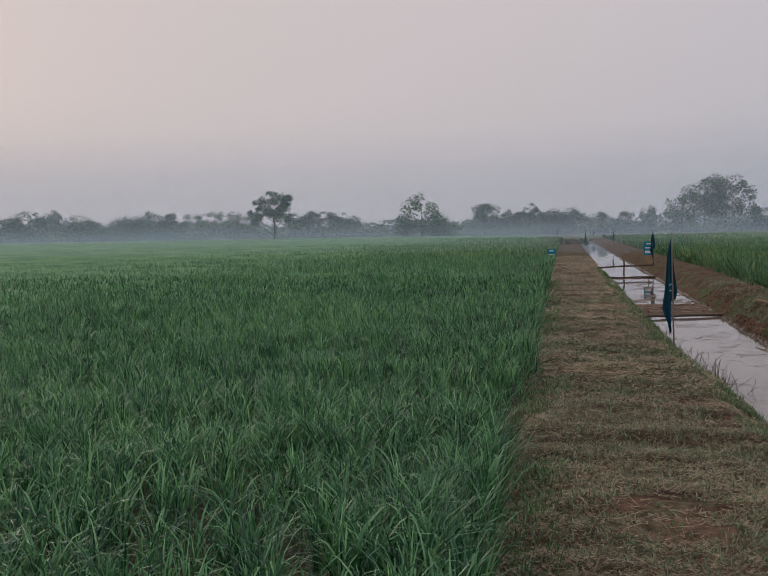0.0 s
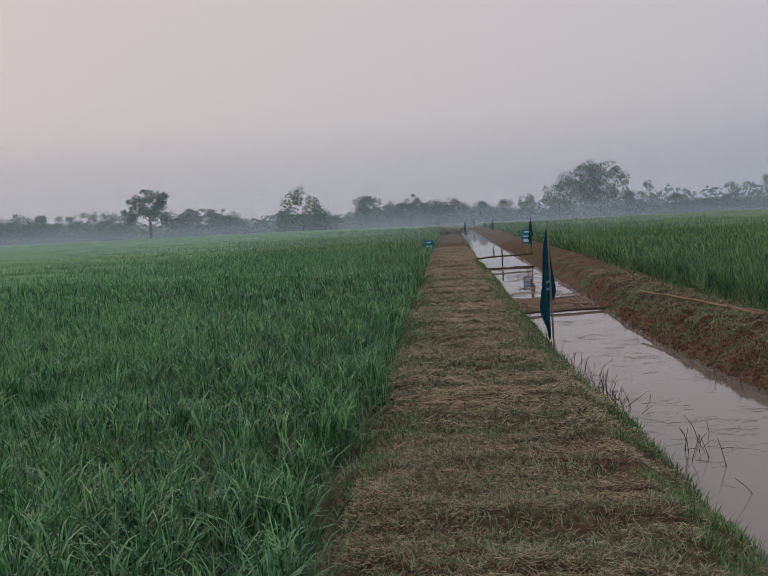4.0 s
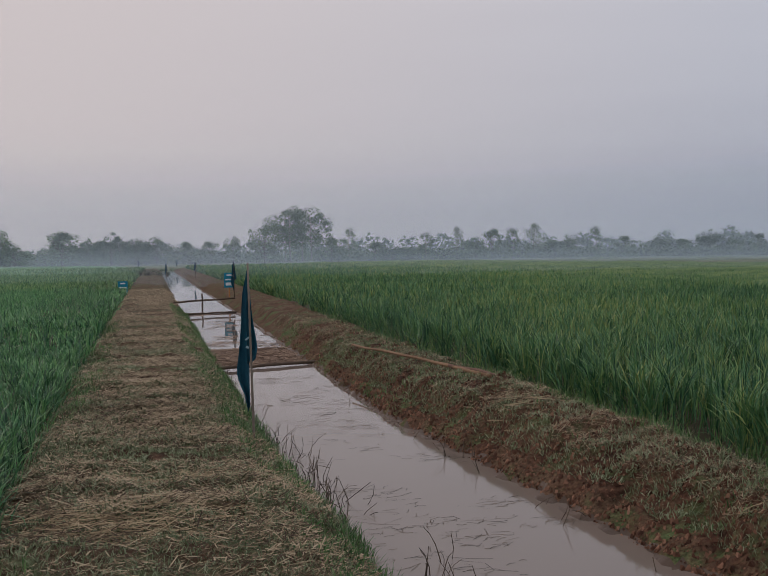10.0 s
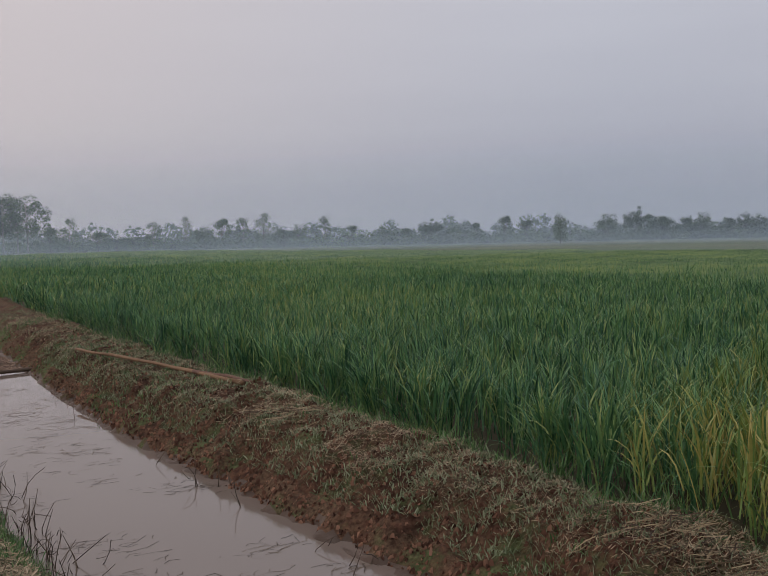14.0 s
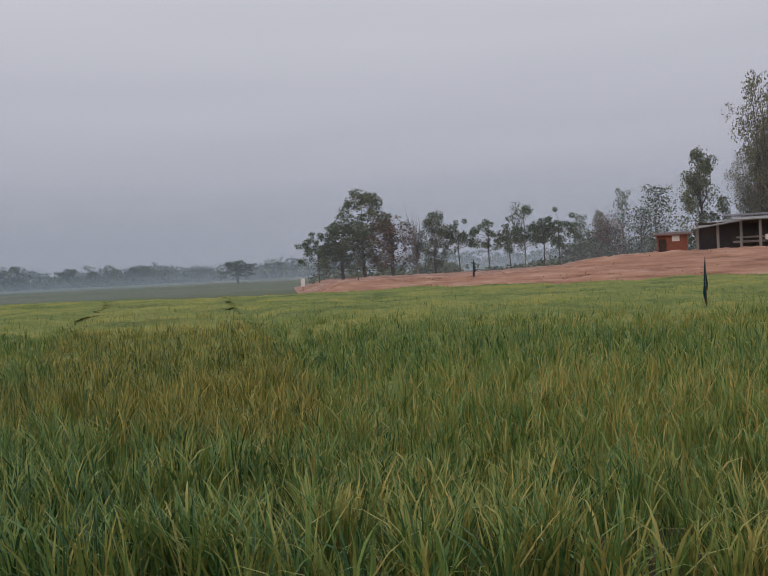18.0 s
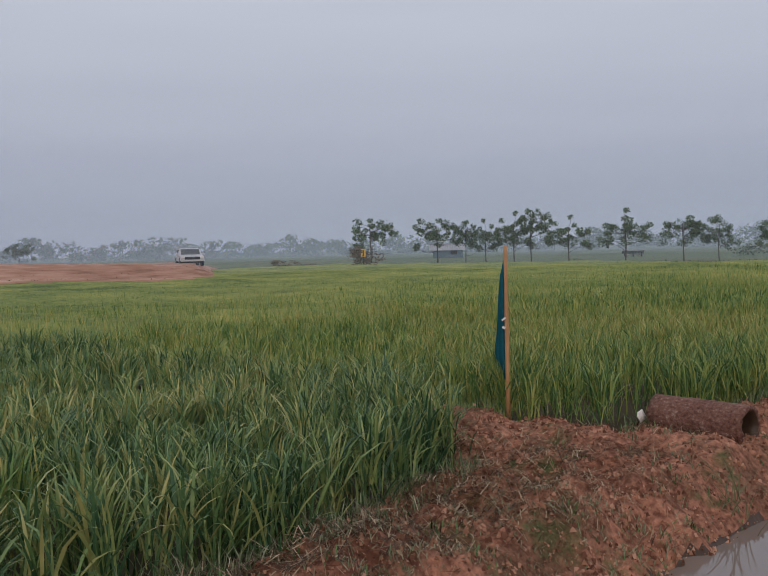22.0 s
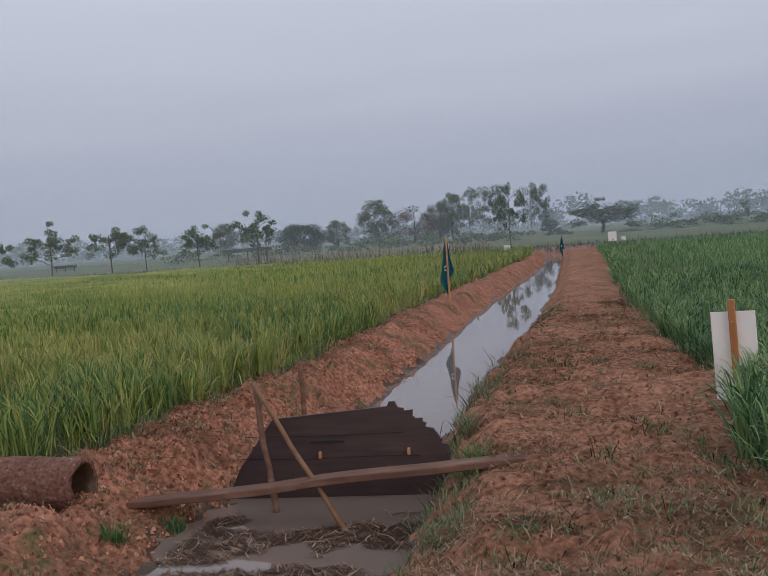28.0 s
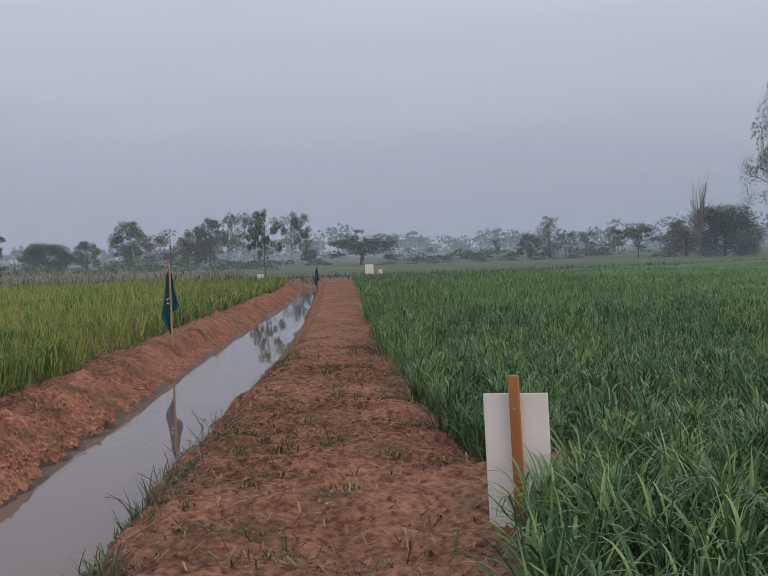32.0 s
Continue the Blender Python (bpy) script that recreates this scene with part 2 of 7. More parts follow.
M["rice_y"] = material("yellowing_rice_leaf", [(0.045, 0.12, 0.04), (0.13, 0.235, 0.07), (0.24, 0.325, 0.085), (0.35, 0.37, 0.105), (0.45, 0.39, 0.14)], 1.8, 0.46, 0, island=True, vary=0.56, big=0.65, trans=0.12, spec=0.32, lo=0.22, hi=0.8)
M["rice_w"] = material("young_rice_leaf", [(0.016, 0.065, 0.032), (0.055, 0.185, 0.075), (0.12, 0.295, 0.11), (0.24, 0.44, 0.175)], 3.0, 0.42, 0, island=True, vary=0.56, big=0.35, trans=0.2, spec=0.5, lo=0.26, hi=0.8)
M["rice_strip"] = material("yellow_rice_leaf", [(0.055, 0.11, 0.035), (0.17, 0.225, 0.06), (0.33, 0.31, 0.08), (0.48, 0.38, 0.11)], 1.8, 0.46, 0, island=True, vary=0.56, big=0.5, trans=0.12, spec=0.32, lo=0.22, hi=0.8)
M["rice_s"] = material("light_green_rice_leaf", [(0.03, 0.09, 0.04), (0.085, 0.195, 0.08), (0.17, 0.295, 0.11), (0.30, 0.41, 0.17)], 3.0, 0.46, 0, island=True, vary=0.56, big=0.35, trans=0.12, spec=0.32, lo=0.26, hi=0.78)
M["can_e"] = material("ripening_rice_canopy", [(0.085, 0.135, 0.045), (0.20, 0.25, 0.07), (0.34, 0.325, 0.085)], 5.0, 0.95, 1.0, 0.15, big=0.6, lo=0.34, hi=0.64)
M["can_y"] = material("yellowing_rice_canopy", [(0.085, 0.13, 0.045), (0.21, 0.255, 0.07), (0.35, 0.345, 0.095)], 5.0, 0.95, 1.0, 0.15, big=0.6, lo=0.34, hi=0.64)
M["can_g"] = material("green_rice_canopy", [(0.055, 0.105, 0.045), (0.11, 0.18, 0.065), (0.19, 0.245, 0.08)], 5.0, 0.95, 1.0, 0.15, big=0.6, lo=0.34, hi=0.66)
M["can_s"] = material("light_rice_canopy", [(0.06, 0.125, 0.055), (0.11, 0.20, 0.085), (0.17, 0.26, 0.11)], 5.0, 0.95, 1.0, 0.12, big=0.5, lo=0.34, hi=0.66)
M["can_w"] = material("young_rice_canopy", [(0.065, 0.155, 0.08), (0.125, 0.25, 0.12), (0.20, 0.33, 0.15)], 5.0, 0.95, 1.0, 0.12, big=0.5, lo=0.34, hi=0.66)
M["red_earth"] = material("fresh_red_fill", [(0.15, 0.08, 0.055), (0.33, 0.175, 0.12), (0.43, 0.245, 0.175), (0.52, 0.35, 0.265)], 1.3, 0.95, 1.0, 0.15, big=0.3, lo=0.30, hi=0.66, stretch_=(0.4, 0.4, 5))
M["straw"] = material("dry_straw", [(0.06, 0.037, 0.023), (0.135, 0.092, 0.055), (0.225, 0.165, 0.10), (0.32, 0.24, 0.15), (0.44, 0.34, 0.225)], 9, 0.8, 0, island=True, vary=0.6)
M["old_straw"] = material("brown_cut_straw", [(0.05, 0.03, 0.018), (0.13, 0.085, 0.045), (0.24, 0.17, 0.095), (0.36, 0.27, 0.16)], 9, 0.8, 0, island=True, vary=0.6)
M["raft"] = material("sodden_straw", [(0.13, 0.075, 0.05), (0.25, 0.155, 0.105), (0.38, 0.26, 0.18)], 9, 0.7, 0, island=True, vary=0.6)
M["dead_reed"] = material("drowned_stems", [(0.045, 0.033, 0.026), (0.15, 0.105, 0.075)], 9, 0.7, 0, island=True)
M["weed"] = material("bank_weeds", [(0.045, 0.115, 0.04), (0.095, 0.205, 0.065), (0.18, 0.30, 0.11)], 4, 0.6, 0, island=True, trans=0.3)
M["dew_grass"] = material("dewy_stubble", [(0.11, 0.14, 0.07), (0.19, 0.225, 0.12), (0.32, 0.35, 0.22)], 4, 0.5, 0, island=True, trans=0.2)
M["clod"] = material("soil_crumbs", [(0.05, 0.024, 0.016), (0.13, 0.062, 0.04), (0.30, 0.16, 0.105)], 9, 0.95, 0, island=True, spec=0.15)
M["red_clod"] = material("red_soil_crumbs", [(0.15, 0.066, 0.042), (0.28, 0.13, 0.08), (0.40, 0.205, 0.13), (0.52, 0.30, 0.205)], 9, 0.95, 0, island=True, spec=0.15, vary=0.6)
M["flag_mark"] = material("faded_flag_print", [(0.25, 0.38, 0.44), (0.36, 0.50, 0.55)], 20, 0.75, 0)
M["flag_teal"] = material("bright_teal_flag_cloth", [(0.006, 0.09, 0.13), (0.015, 0.15, 0.20)], 30, 0.75, 0.3, 0.004, trans=0.2)
M["bark"] = material("tree_bark", [(0.05, 0.04, 0.03), (0.12, 0.10, 0.08)], 6, 0.95, 0.6, 0.03)
M["pale_bark"] = material("pale_bark", [(0.14, 0.12, 0.10), (0.30, 0.27, 0.23)], 3, 0.9, 0.4, 0.02)
M["leaf"] = material("tree_leaf", [(0.045, 0.075, 0.035), (0.085, 0.125, 0.055), (0.14, 0.185, 0.085)], 1.0, 0.6, 0, island=True, trans=0.25)
# greens lightened so the leaf colour carries the haze over the groves
M["leaf_mid"] = material("haze_lightened_leaf", [(0.065, 0.088, 0.046), (0.115, 0.148, 0.074), (0.185, 0.21, 0.115)], 0.5, 0.6, 0, island=True, trans=0.25)
M["old_tin"] = material("dark_weathered_tin", [(0.075, 0.065, 0.075), (0.15, 0.13, 0.145)], 3, 0.6, 0.2)
M["leaf_dark"] = material("dense_dark_leaf", [(0.03, 0.055, 0.026), (0.062, 0.095, 0.044), (0.105, 0.14, 0.066)], 1.0, 0.6, 0, island=True, trans=0.2)
M["leaf_olive"] = material("bamboo_leaf", [(0.085, 0.10, 0.05), (0.15, 0.16, 0.08), (0.24, 0.225, 0.12)], 0.6, 0.6, 0, island=True, trans=0.25)
M["leaf_brown"] = material("dry_brown_leaf", [(0.07, 0.05, 0.03), (0.13, 0.085, 0.05), (0.19, 0.13, 0.075)], 0.8, 0.8, 0, island=True, trans=0.2)
M["flag"] = material("teal_flag_cloth", [(0.004, 0.05, 0.085), (0.01, 0.085, 0.125)], 30, 0.75, 0.3, 0.004, trans=0.15)
M["white"] = material("white_print", [(0.66, 0.66, 0.64), (0.78, 0.78, 0.76)], 12, 0.5, 0.05, 0.002)
M["dusty_white"] = material("white_plastic_board", [(0.84, 0.80, 0.77), (0.93, 0.90, 0.87)], 3, 0.45, 0.05, 0.002)
M["pole"] = material("bamboo_pole", [(0.34, 0.17, 0.075), (0.56, 0.32, 0.16)], 12, 0.6, 0.3, 0.003)
M["brace"] = material("aged_bamboo_brace", [(0.14, 0.075, 0.04), (0.34, 0.20, 0.11)], 12, 0.7, 0.3, 0.003)
M["dark_pole"] = material("weathered_pole", [(0.05, 0.035, 0.025), (0.13, 0.085, 0.06)], 14, 0.8, 0.4, 0.004)
M["grey_pole"] = material("greyed_bamboo", [(0.09, 0.07, 0.055), (0.22, 0.175, 0.14)], 14, 0.7, 0.4, 0.003)
M["plank"] = material("weathered_red_plank", [(0.07, 0.038, 0.028), (0.17, 0.092, 0.066), (0.29, 0.185, 0.14)], 18, 0.8, 0.6, 0.004, stretch_=(0.25, 1, 1))
M["sign_green"] = material("green_sign_print", [(0.0, 0.16, 0.10), (0.005, 0.21, 0.13)], 4, 0.35, 0.03, 0.001)
M["sign_blue"] = material("blue_sign_print", [(0.0, 0.17, 0.27), (0.01, 0.24, 0.35)], 4, 0.4, 0.03, 0.001)
M["sign_wood"] = material("sawn_orange_stake", [(0.36, 0.14, 0.05), (0.55, 0.25, 0.10)], 20, 0.65, 0.4, 0.003, stretch_=(1, 1, 0.15))
M["sheet"] = material("dark_weathered_sheet", [(0.022, 0.014, 0.016), (0.05, 0.032, 0.033), (0.085, 0.055, 0.05)], 7, 0.55, 0.3, 0.004, stretch_=(0.4, 1, 3))
M["rust"] = material("lichened_concrete_pipe", [(0.055, 0.025, 0.02), (0.15, 0.07, 0.052), (0.21, 0.115, 0.088), (0.38, 0.28, 0.23)], 34, 0.95, 1.0, 0.02, big=0.3, lo=0.32, hi=0.72)
M["stump"] = material("split_post_wood", [(0.10, 0.045, 0.028), (0.36, 0.21, 0.135), (0.56, 0.41, 0.29)], 22, 0.8, 0.8, 0.01, stretch_=(1, 1, 0.12))
M["tin"] = material("galvanised_roof", [(0.22, 0.22, 0.23), (0.42, 0.42, 0.44)], 3, 0.5, 0.2, metal=0.3)
M["rust_tin"] = material("rusted_roof", [(0.09, 0.05, 0.045), (0.19, 0.10, 0.08)], 4, 0.7, 0.3)
M["old_wood"] = material("greyed_boards", [(0.16, 0.15, 0.145), (0.33, 0.31, 0.29)], 8, 0.85, 0.5, stretch_=(1, 1, 0.2))
M["pale_board"] = material("pale_grey_boards", [(0.26, 0.25, 0.245), (0.45, 0.435, 0.42)], 8, 0.85, 0.5, stretch_=(1, 1, 0.2))
M["dark_wood"] = material("dark_timber", [(0.03, 0.022, 0.018), (0.08, 0.06, 0.05)], 8, 0.85, 0.4)
M["brickred"] = material("red_block_wall", [(0.20, 0.07, 0.05), (0.33, 0.14, 0.10)], 5, 0.9, 0.4)
M["car_paint"] = material("silver_car_paint", [(0.42, 0.43, 0.45), (0.55, 0.56, 0.58)], 2, 0.3, 0.0, spec=0.6)
M["rubber"] = material("tyre_rubber", [(0.012, 0.012, 0.012), (0.03, 0.03, 0.03)], 20, 0.8, 0.2)
M["glass_dark"] = material("dark_car_glass", [(0.01, 0.012, 0.015), (0.02, 0.024, 0.03)], 2, 0.05, 0.0, spec=0.8)
M["yellow"] = material("yellow_board", [(0.65, 0.36, 0.03), (0.75, 0.45, 0.06)], 4, 0.5, 0.0)
M["bluewood"] = material("blue_painted_wall", [(0.10, 0.16, 0.22), (0.16, 0.23, 0.30)], 4, 0.8, 0.2)

# canal water: silty, mirror-smooth with faint ripples
wm = bpy.data.materials.new("silty_canal_water")
wm.use_nodes = True
n_, l_ = wm.node_tree.nodes, wm.node_tree.links
wb = n_["Principled BSDF"]
wb.inputs["Base Color"].default_value = (0.205, 0.162, 0.14, 1)
wb.inputs["Roughness"].default_value, wb.inputs["IOR"].default_value = 0.025, 1.33
wb.inputs["Specular IOR Level"].default_value = 0.5
wt = n_.new("ShaderNodeTexNoise")
wt.inputs["Scale"].default_value, wt.inputs["Detail"].default_value = 1.6, 3
wg = n_.new("ShaderNodeNewGeometry")
l_.new(wg.outputs["Position"], wt.inputs["Vector"])
wbp = n_.new("ShaderNodeBump")
wbp.inputs["Strength"].default_value, wbp.inputs["Distance"].default_value = 0.05, 0.02
l_.new(wt.outputs["Fac"], wbp.inputs["Height"])
l_.new(wbp.outputs[0], wb.inputs["Normal"])
M["water"] = wm

# drifting ground mist and distance haze as thin tinted curtains, thick near the ground


def mist_material(name, low, high, top):
    m = bpy.data.materials.new(name)
    m.use_nodes = True
    n, l = m.node_tree.nodes, m.node_tree.links
    n.clear()
    geo = n.new("ShaderNodeNewGeometry")
    sp = n.new("ShaderNodeSeparateXYZ")
    l.new(geo.outputs["Position"], sp.inputs[0])
    tx = n.new("ShaderNodeTexNoise")
    tx.inputs["Scale"].default_value, tx.inputs["Detail"].default_value = 0.03, 3
    l.new(geo.outputs["Position"], tx.inputs["Vector"])
    jig = n.new("ShaderNodeMath")
    jig.operation = "MULTIPLY_ADD"
    jig.inputs[1].default_value = -4.0
    l.new(tx.outputs["Fac"], jig.inputs[0])
    l.new(sp.outputs["Z"], jig.inputs[2])
    a = n.new("ShaderNodeMapRange")
    a.interpolation_type = "SMOOTHSTEP"
    a.inputs["From Min"].default_value, a.inputs["From Max"].default_value = -2.0, 2.5
    a.inputs["To Min"].default_value, a.inputs["To Max"].default_value = low, high
    l.new(jig.outputs[0], a.inputs[0])
    b = n.new("ShaderNodeMapRange")
    b.interpolation_type = "SMOOTHSTEP"
    b.inputs["From Min"].default_value, b.inputs["From Max"].default_value = top * 0.3, top
    b.inputs["To Min"].default_value, b.inputs["To Max"].default_value = 1.0, 0.0
    l.new(sp.outputs["Z"], b.inputs[0])
    mu = n.new("ShaderNodeMath")
    mu.operation = "MULTIPLY"
    l.new(a.outputs[0], mu.inputs[0])
    l.new(b.outputs[0], mu.inputs[1])
    d, t = n.new("ShaderNodeBsdfDiffuse"), n.new("ShaderNodeBsdfTranslucent")
    for q in (d, t):
        q.inputs[0].default_value = (0.68, 0.81, 0.98, 1)
    dt = n.new("ShaderNodeMixShader")
    l.new(d.outputs[0], dt.inputs[1])
    l.new(t.outputs[0], dt.inputs[2])
    tp = n.new("ShaderNodeBsdfTransparent")
    ms = n.new("ShaderNodeMixShader")
    l.new(mu.outputs[0], ms.inputs[0])
    l.new(tp.outputs[0], ms.inputs[1])
    l.new(dt.outputs[0], ms.inputs[2])
    o = n.new("ShaderNodeOutputMaterial")
    l.new(ms.outputs[0], o.inputs[0])
    return m


# ---- mesh helpers ----


def mesh_from(name, V, F, mats, midx=None, smooth=False):
    """A mesh from arrays: V (n,3), F an (m,k) array or a list of such arrays."""
    me = bpy.data.meshes.new(name)
    V = np.ascontiguousarray(V, dtype=np.float32)
    Fs = F if isinstance(F, list) else [F]
    loops = np.concatenate([np.asarray(f, dtype=np.int32).ravel() for f in Fs])
    sizes = np.concatenate([np.full(len(f), np.asarray(f).shape[1], dtype=np.int32) for f in Fs])
    me.vertices.add(len(V))
    me.vertices.foreach_set("co", V.ravel())
    me.loops.add(len(loops))
    me.loops.foreach_set("vertex_index", loops)
    me.polygons.add(len(sizes))
    me.polygons.foreach_set("loop_start", np.concatenate([[0], np.cumsum(sizes)[:-1]]).astype(np.int32))
    me.polygons.foreach_set("loop_total", sizes)
    for m in mats:
        me.materials.append(m)
    if midx is not None:
        me.polygons.foreach_set("material_index", np.asarray(midx, dtype=np.int32))
    me.polygons.foreach_set("use_smooth", np.full(len(sizes), smooth))
    me.update(calc_edges=True)
    me.validate()
    return me


def part(name, bm, mat, parent=None, label=""):
    """Links a bmesh (or mesh) as one mesh object, under a thing or part."""
    if isinstance(bm, bmesh.types.BMesh):
        me = bpy.data.meshes.new(name)
        bm.to_mesh(me)
        bm.free()
        me.materials.append(mat)
    else:
        me = bm
    ob = new(name, me)
    if parent is not None:
        ob.parent = parent
    if label:
        tagged(ob, label)
    return ob


def empty(name, m, label, category, group="", kind=""):
    ob = new(name)
    ob.empty_display_size = 0.1
    ob.matrix_basis = m
    return tagged(ob, label, category, group, kind)


def box(sx, sy, sz, at=(0, 0, 0), bevel=0.0, m=None):
    bm = bmesh.new()
    bmesh.ops.create_cube(bm, size=1.0, matrix=Matrix.Translation(at) @ Matrix.Diagonal((sx, sy, sz, 1)))
    if bevel:
        bmesh.ops.bevel(bm, geom=bm.edges[:], offset=bevel, segments=2, affect="EDGES", profile=0.5)
    if m is not None:
        bm.transform(m)
    return bm


def tube_arrays(pts, radii, k=6, cap=True):
    """Vertices and faces of a tapered tube along points."""
    pts, radii = np.asarray(pts, float), np.asarray(radii, float)
    tang = np.gradient(pts, axis=0)
    tang /= np.linalg.norm(tang, axis=1)[:, None] + 1e-9
    ref = np.where(np.abs(tang[:, 2:3]) > 0.9, np.array([[1.0, 0, 0]]), np.array([[0, 0, 1.0]]))
    u = np.cross(tang, ref)
    u /= np.linalg.norm(u, axis=1)[:, None] + 1e-9
    v = np.cross(tang, u)
    a = np.arange(k) * 2 * np.pi / k
    V = (pts[:, None] + radii[:, None, None] * (np.cos(a)[None, :, None] * u[:, None] + np.sin(a)[None, :, None] * v[:, None])).reshape(-1, 3)
    i = np.arange(len(pts) - 1)[:, None] * k + np.arange(k)[None]
    j = np.arange(len(pts) - 1)[:, None] * k + (np.arange(k)[None] + 1) % k
    F = np.stack([i, j, j + k, i + k], -1).reshape(-1, 4)
    return V, F


def tube(name, pts, radii, mat, k=8, parent=None, label="", smooth=True):
    V, F = tube_arrays(pts, radii, k)
    n = len(pts)
    caps = np.array([list(range(k))[::-1], [(n - 1) * k + q for q in range(k)]])
    return part(name, mesh_from(name, V, [F, caps], [mat], smooth=smooth), mat, parent, label)


def hash2(ix, iy, seed):
    h = np.sin(ix * 127.1 + iy * 311.7 + seed * 74.7) * 43758.5453
    return h - np.floor(h)


def vnoise(x, y, seed=0.0):
    ix, iy = np.floor(x), np.floor(y)
    fx, fy = x - ix, y - iy
    fx, fy = fx * fx * (3 - 2 * fx), fy * fy * (3 - 2 * fy)
    a, b = hash2(ix, iy, seed), hash2(ix + 1, iy, seed)
    c, d = hash2(ix, iy + 1, seed), hash2(ix + 1, iy + 1, seed)
    return (a + (b - a) * fx) * (1 - fy) + (c + (d - c) * fx) * fy - 0.5


# ---- plan: the canal runs along y, water level is z = 0 ----
def tab(*pairs):
    xs, ys = zip(*pairs)
    return lambda y: np.interp(y, xs, ys)


WEST_WATER = tab((-62.75, 0.3), (-48.75, 0.45), (-31.75, 0.72), (-23.75, 1.0), (-18.75, 1.32), (-13.75, 1.58), (-9.75, 1.45), (-6.75, 1.5), (0, 1.4), (7, 1.27), (10, 1.12), (18, 1.03), (60, 1.0))
EAST_WATER = tab((-62.75, 0.95), (-48.75, 1.2), (-27.75, 2.25), (-17.75, 2.58), (-13.75, 2.8), (-9.75, 3.05), (-6.75, 3.1), (6, 3.05), (9, 2.84), (12, 2.66), (18, 2.7), (60, 2.7))
WEST_RICE = tab((-62.75, -1.8), (-44.75, -1.4), (-24.75, -0.85), (-16.05, -0.87), (-15.05, -0.95), (-14.2, -1.15), (-13.8, -7), (-13.3, -7), (-13.05, -1.3), (-12.45, -1.02), (-11.25, -0.66), (-8.75, -0.68), (1, -0.95), (6, -0.97), (12, -1.03), (30, -1.16), (60, -1.3))
EAST_RICE = tab((-62.75, 1.8), (-55.75, 1.95), (-36.75, 2.95), (-22.75, 3.62), (-16.75, 3.78), (-14.75, 4.0), (-11.75, 4.2), (-10.9, 4.3), (-10.73, 4.85), (-9.85, 4.95), (-9.7, 6.1), (-9.35, 11), (-9.05, 10), (-8.9, 6.3), (-8.25, 5.3), (-7.75, 4.78), (-6.05, 4.45), (-4.55, 4.34), (-3.4, 4.05), (1.5, 4.02), (3.6, 4.25), (12, 4.27), (20, 4.2), (30, 4.6), (60, 4.6))
SOUTH_END, NORTH_END = -64.75, 150.0


def ground_z(x, y):
    """Height of the ground at arrays x, y."""
    ww, ew, wr, er = WEST_WATER(y), EAST_WATER(y), WEST_RICE(y), EAST_RICE(y)
    inside = ((y > SOUTH_END) & (y < NORTH_END)).astype(float)
    knots = [(wr - 0.7, 0.2), (wr - 0.12, 0.33), (wr + 0.35, 0.42), (ww - 0.55, 0.40), (ww - 0.25, 0.24), (ww, 0.0), (ww + 0.3, -0.3),
             (ew - 0.3, -0.3), (ew, 0.0), (ew + 0.22, 0.14), (ew + 0.6, 0.39), (er - 0.4, 0.45), (er - 0.05, 0.36), (er + 0.6, 0.2)]
    z = np.full_like(x, 0.2)
    for (xa, za), (xb, zb) in zip(knots[:-1], knots[1:]):
        k = (x >= xa) & (x < xb)
        t = np.clip((x - xa) / np.maximum(xb - xa, 1e-4), 0, 1)
        t = t * t * (3 - 2 * t)
        z = np.where(k, za + (zb - za) * t, z)
    z = np.where(inside > 0, z, np.where(y <= SOUTH_END, 0.5, 0.3))
    z = z - 0.27 * np.exp(-((x - 3.95) / 0.8) ** 2 - ((y + 10.37) / 0.4) ** 2)
    z = z - 0.16 * np.exp(-((x - 3.4) / 0.3) ** 2 - ((y + 10.85) / 0.28) ** 2)
    bank = ((x > wr - 0.3) & (x < er + 0.2) & (inside > 0)).astype(float)
    east = (x > ew).astype(float)
    rough = 0.05 * vnoise(x * 1.3, y * 1.3, 1) + (0.035 + 0.05 * east) * vnoise(x * 4, y * 4, 2) + (0.025 + 0.06 * east) * vnoise(x * 9, y * 9, 3)
    rough += 0.055 * vnoise(x * 0.8, y * 3.4, 4) * (1 - east) + 0.05 * vnoise(x * 1.2, y * 5.5, 6)
    rough *= 1 + 0.5 * np.clip((-y - 3) / 3, 0, 1)
    # swathes left by the mower lie across the path, with hollows between them
    swath = np.abs(vnoise(x * 2.1 + 0.6 * np.sin(y * 1.7), y * 7.5, 14))
    rough += (1 - 0.45 * east) * (0.075 * np.minimum(swath, 0.3) - 0.02) + (1 - 0.5 * east) * 0.03 * vnoise(x * 4.5, y * 11, 15)
    z = z + bank * rough
    return z + (1 - bank) * 0.02 * vnoise(x * 0.5, y * 0.5, 5)


def grown(lo, hi, step, end_lo, end_hi, rate=1.16):
    core = list(np.arange(lo, hi + 1e-6, step))
    a, s = [], step
    p = lo
    while p > end_lo:
        s *= rate
        p -= s
        a.append(p)
    b, s, p = [], step, hi
    while p < end_hi:
        s *= rate
        p += s
        b.append(p)
    return np.array(a[::-1] + core + b)


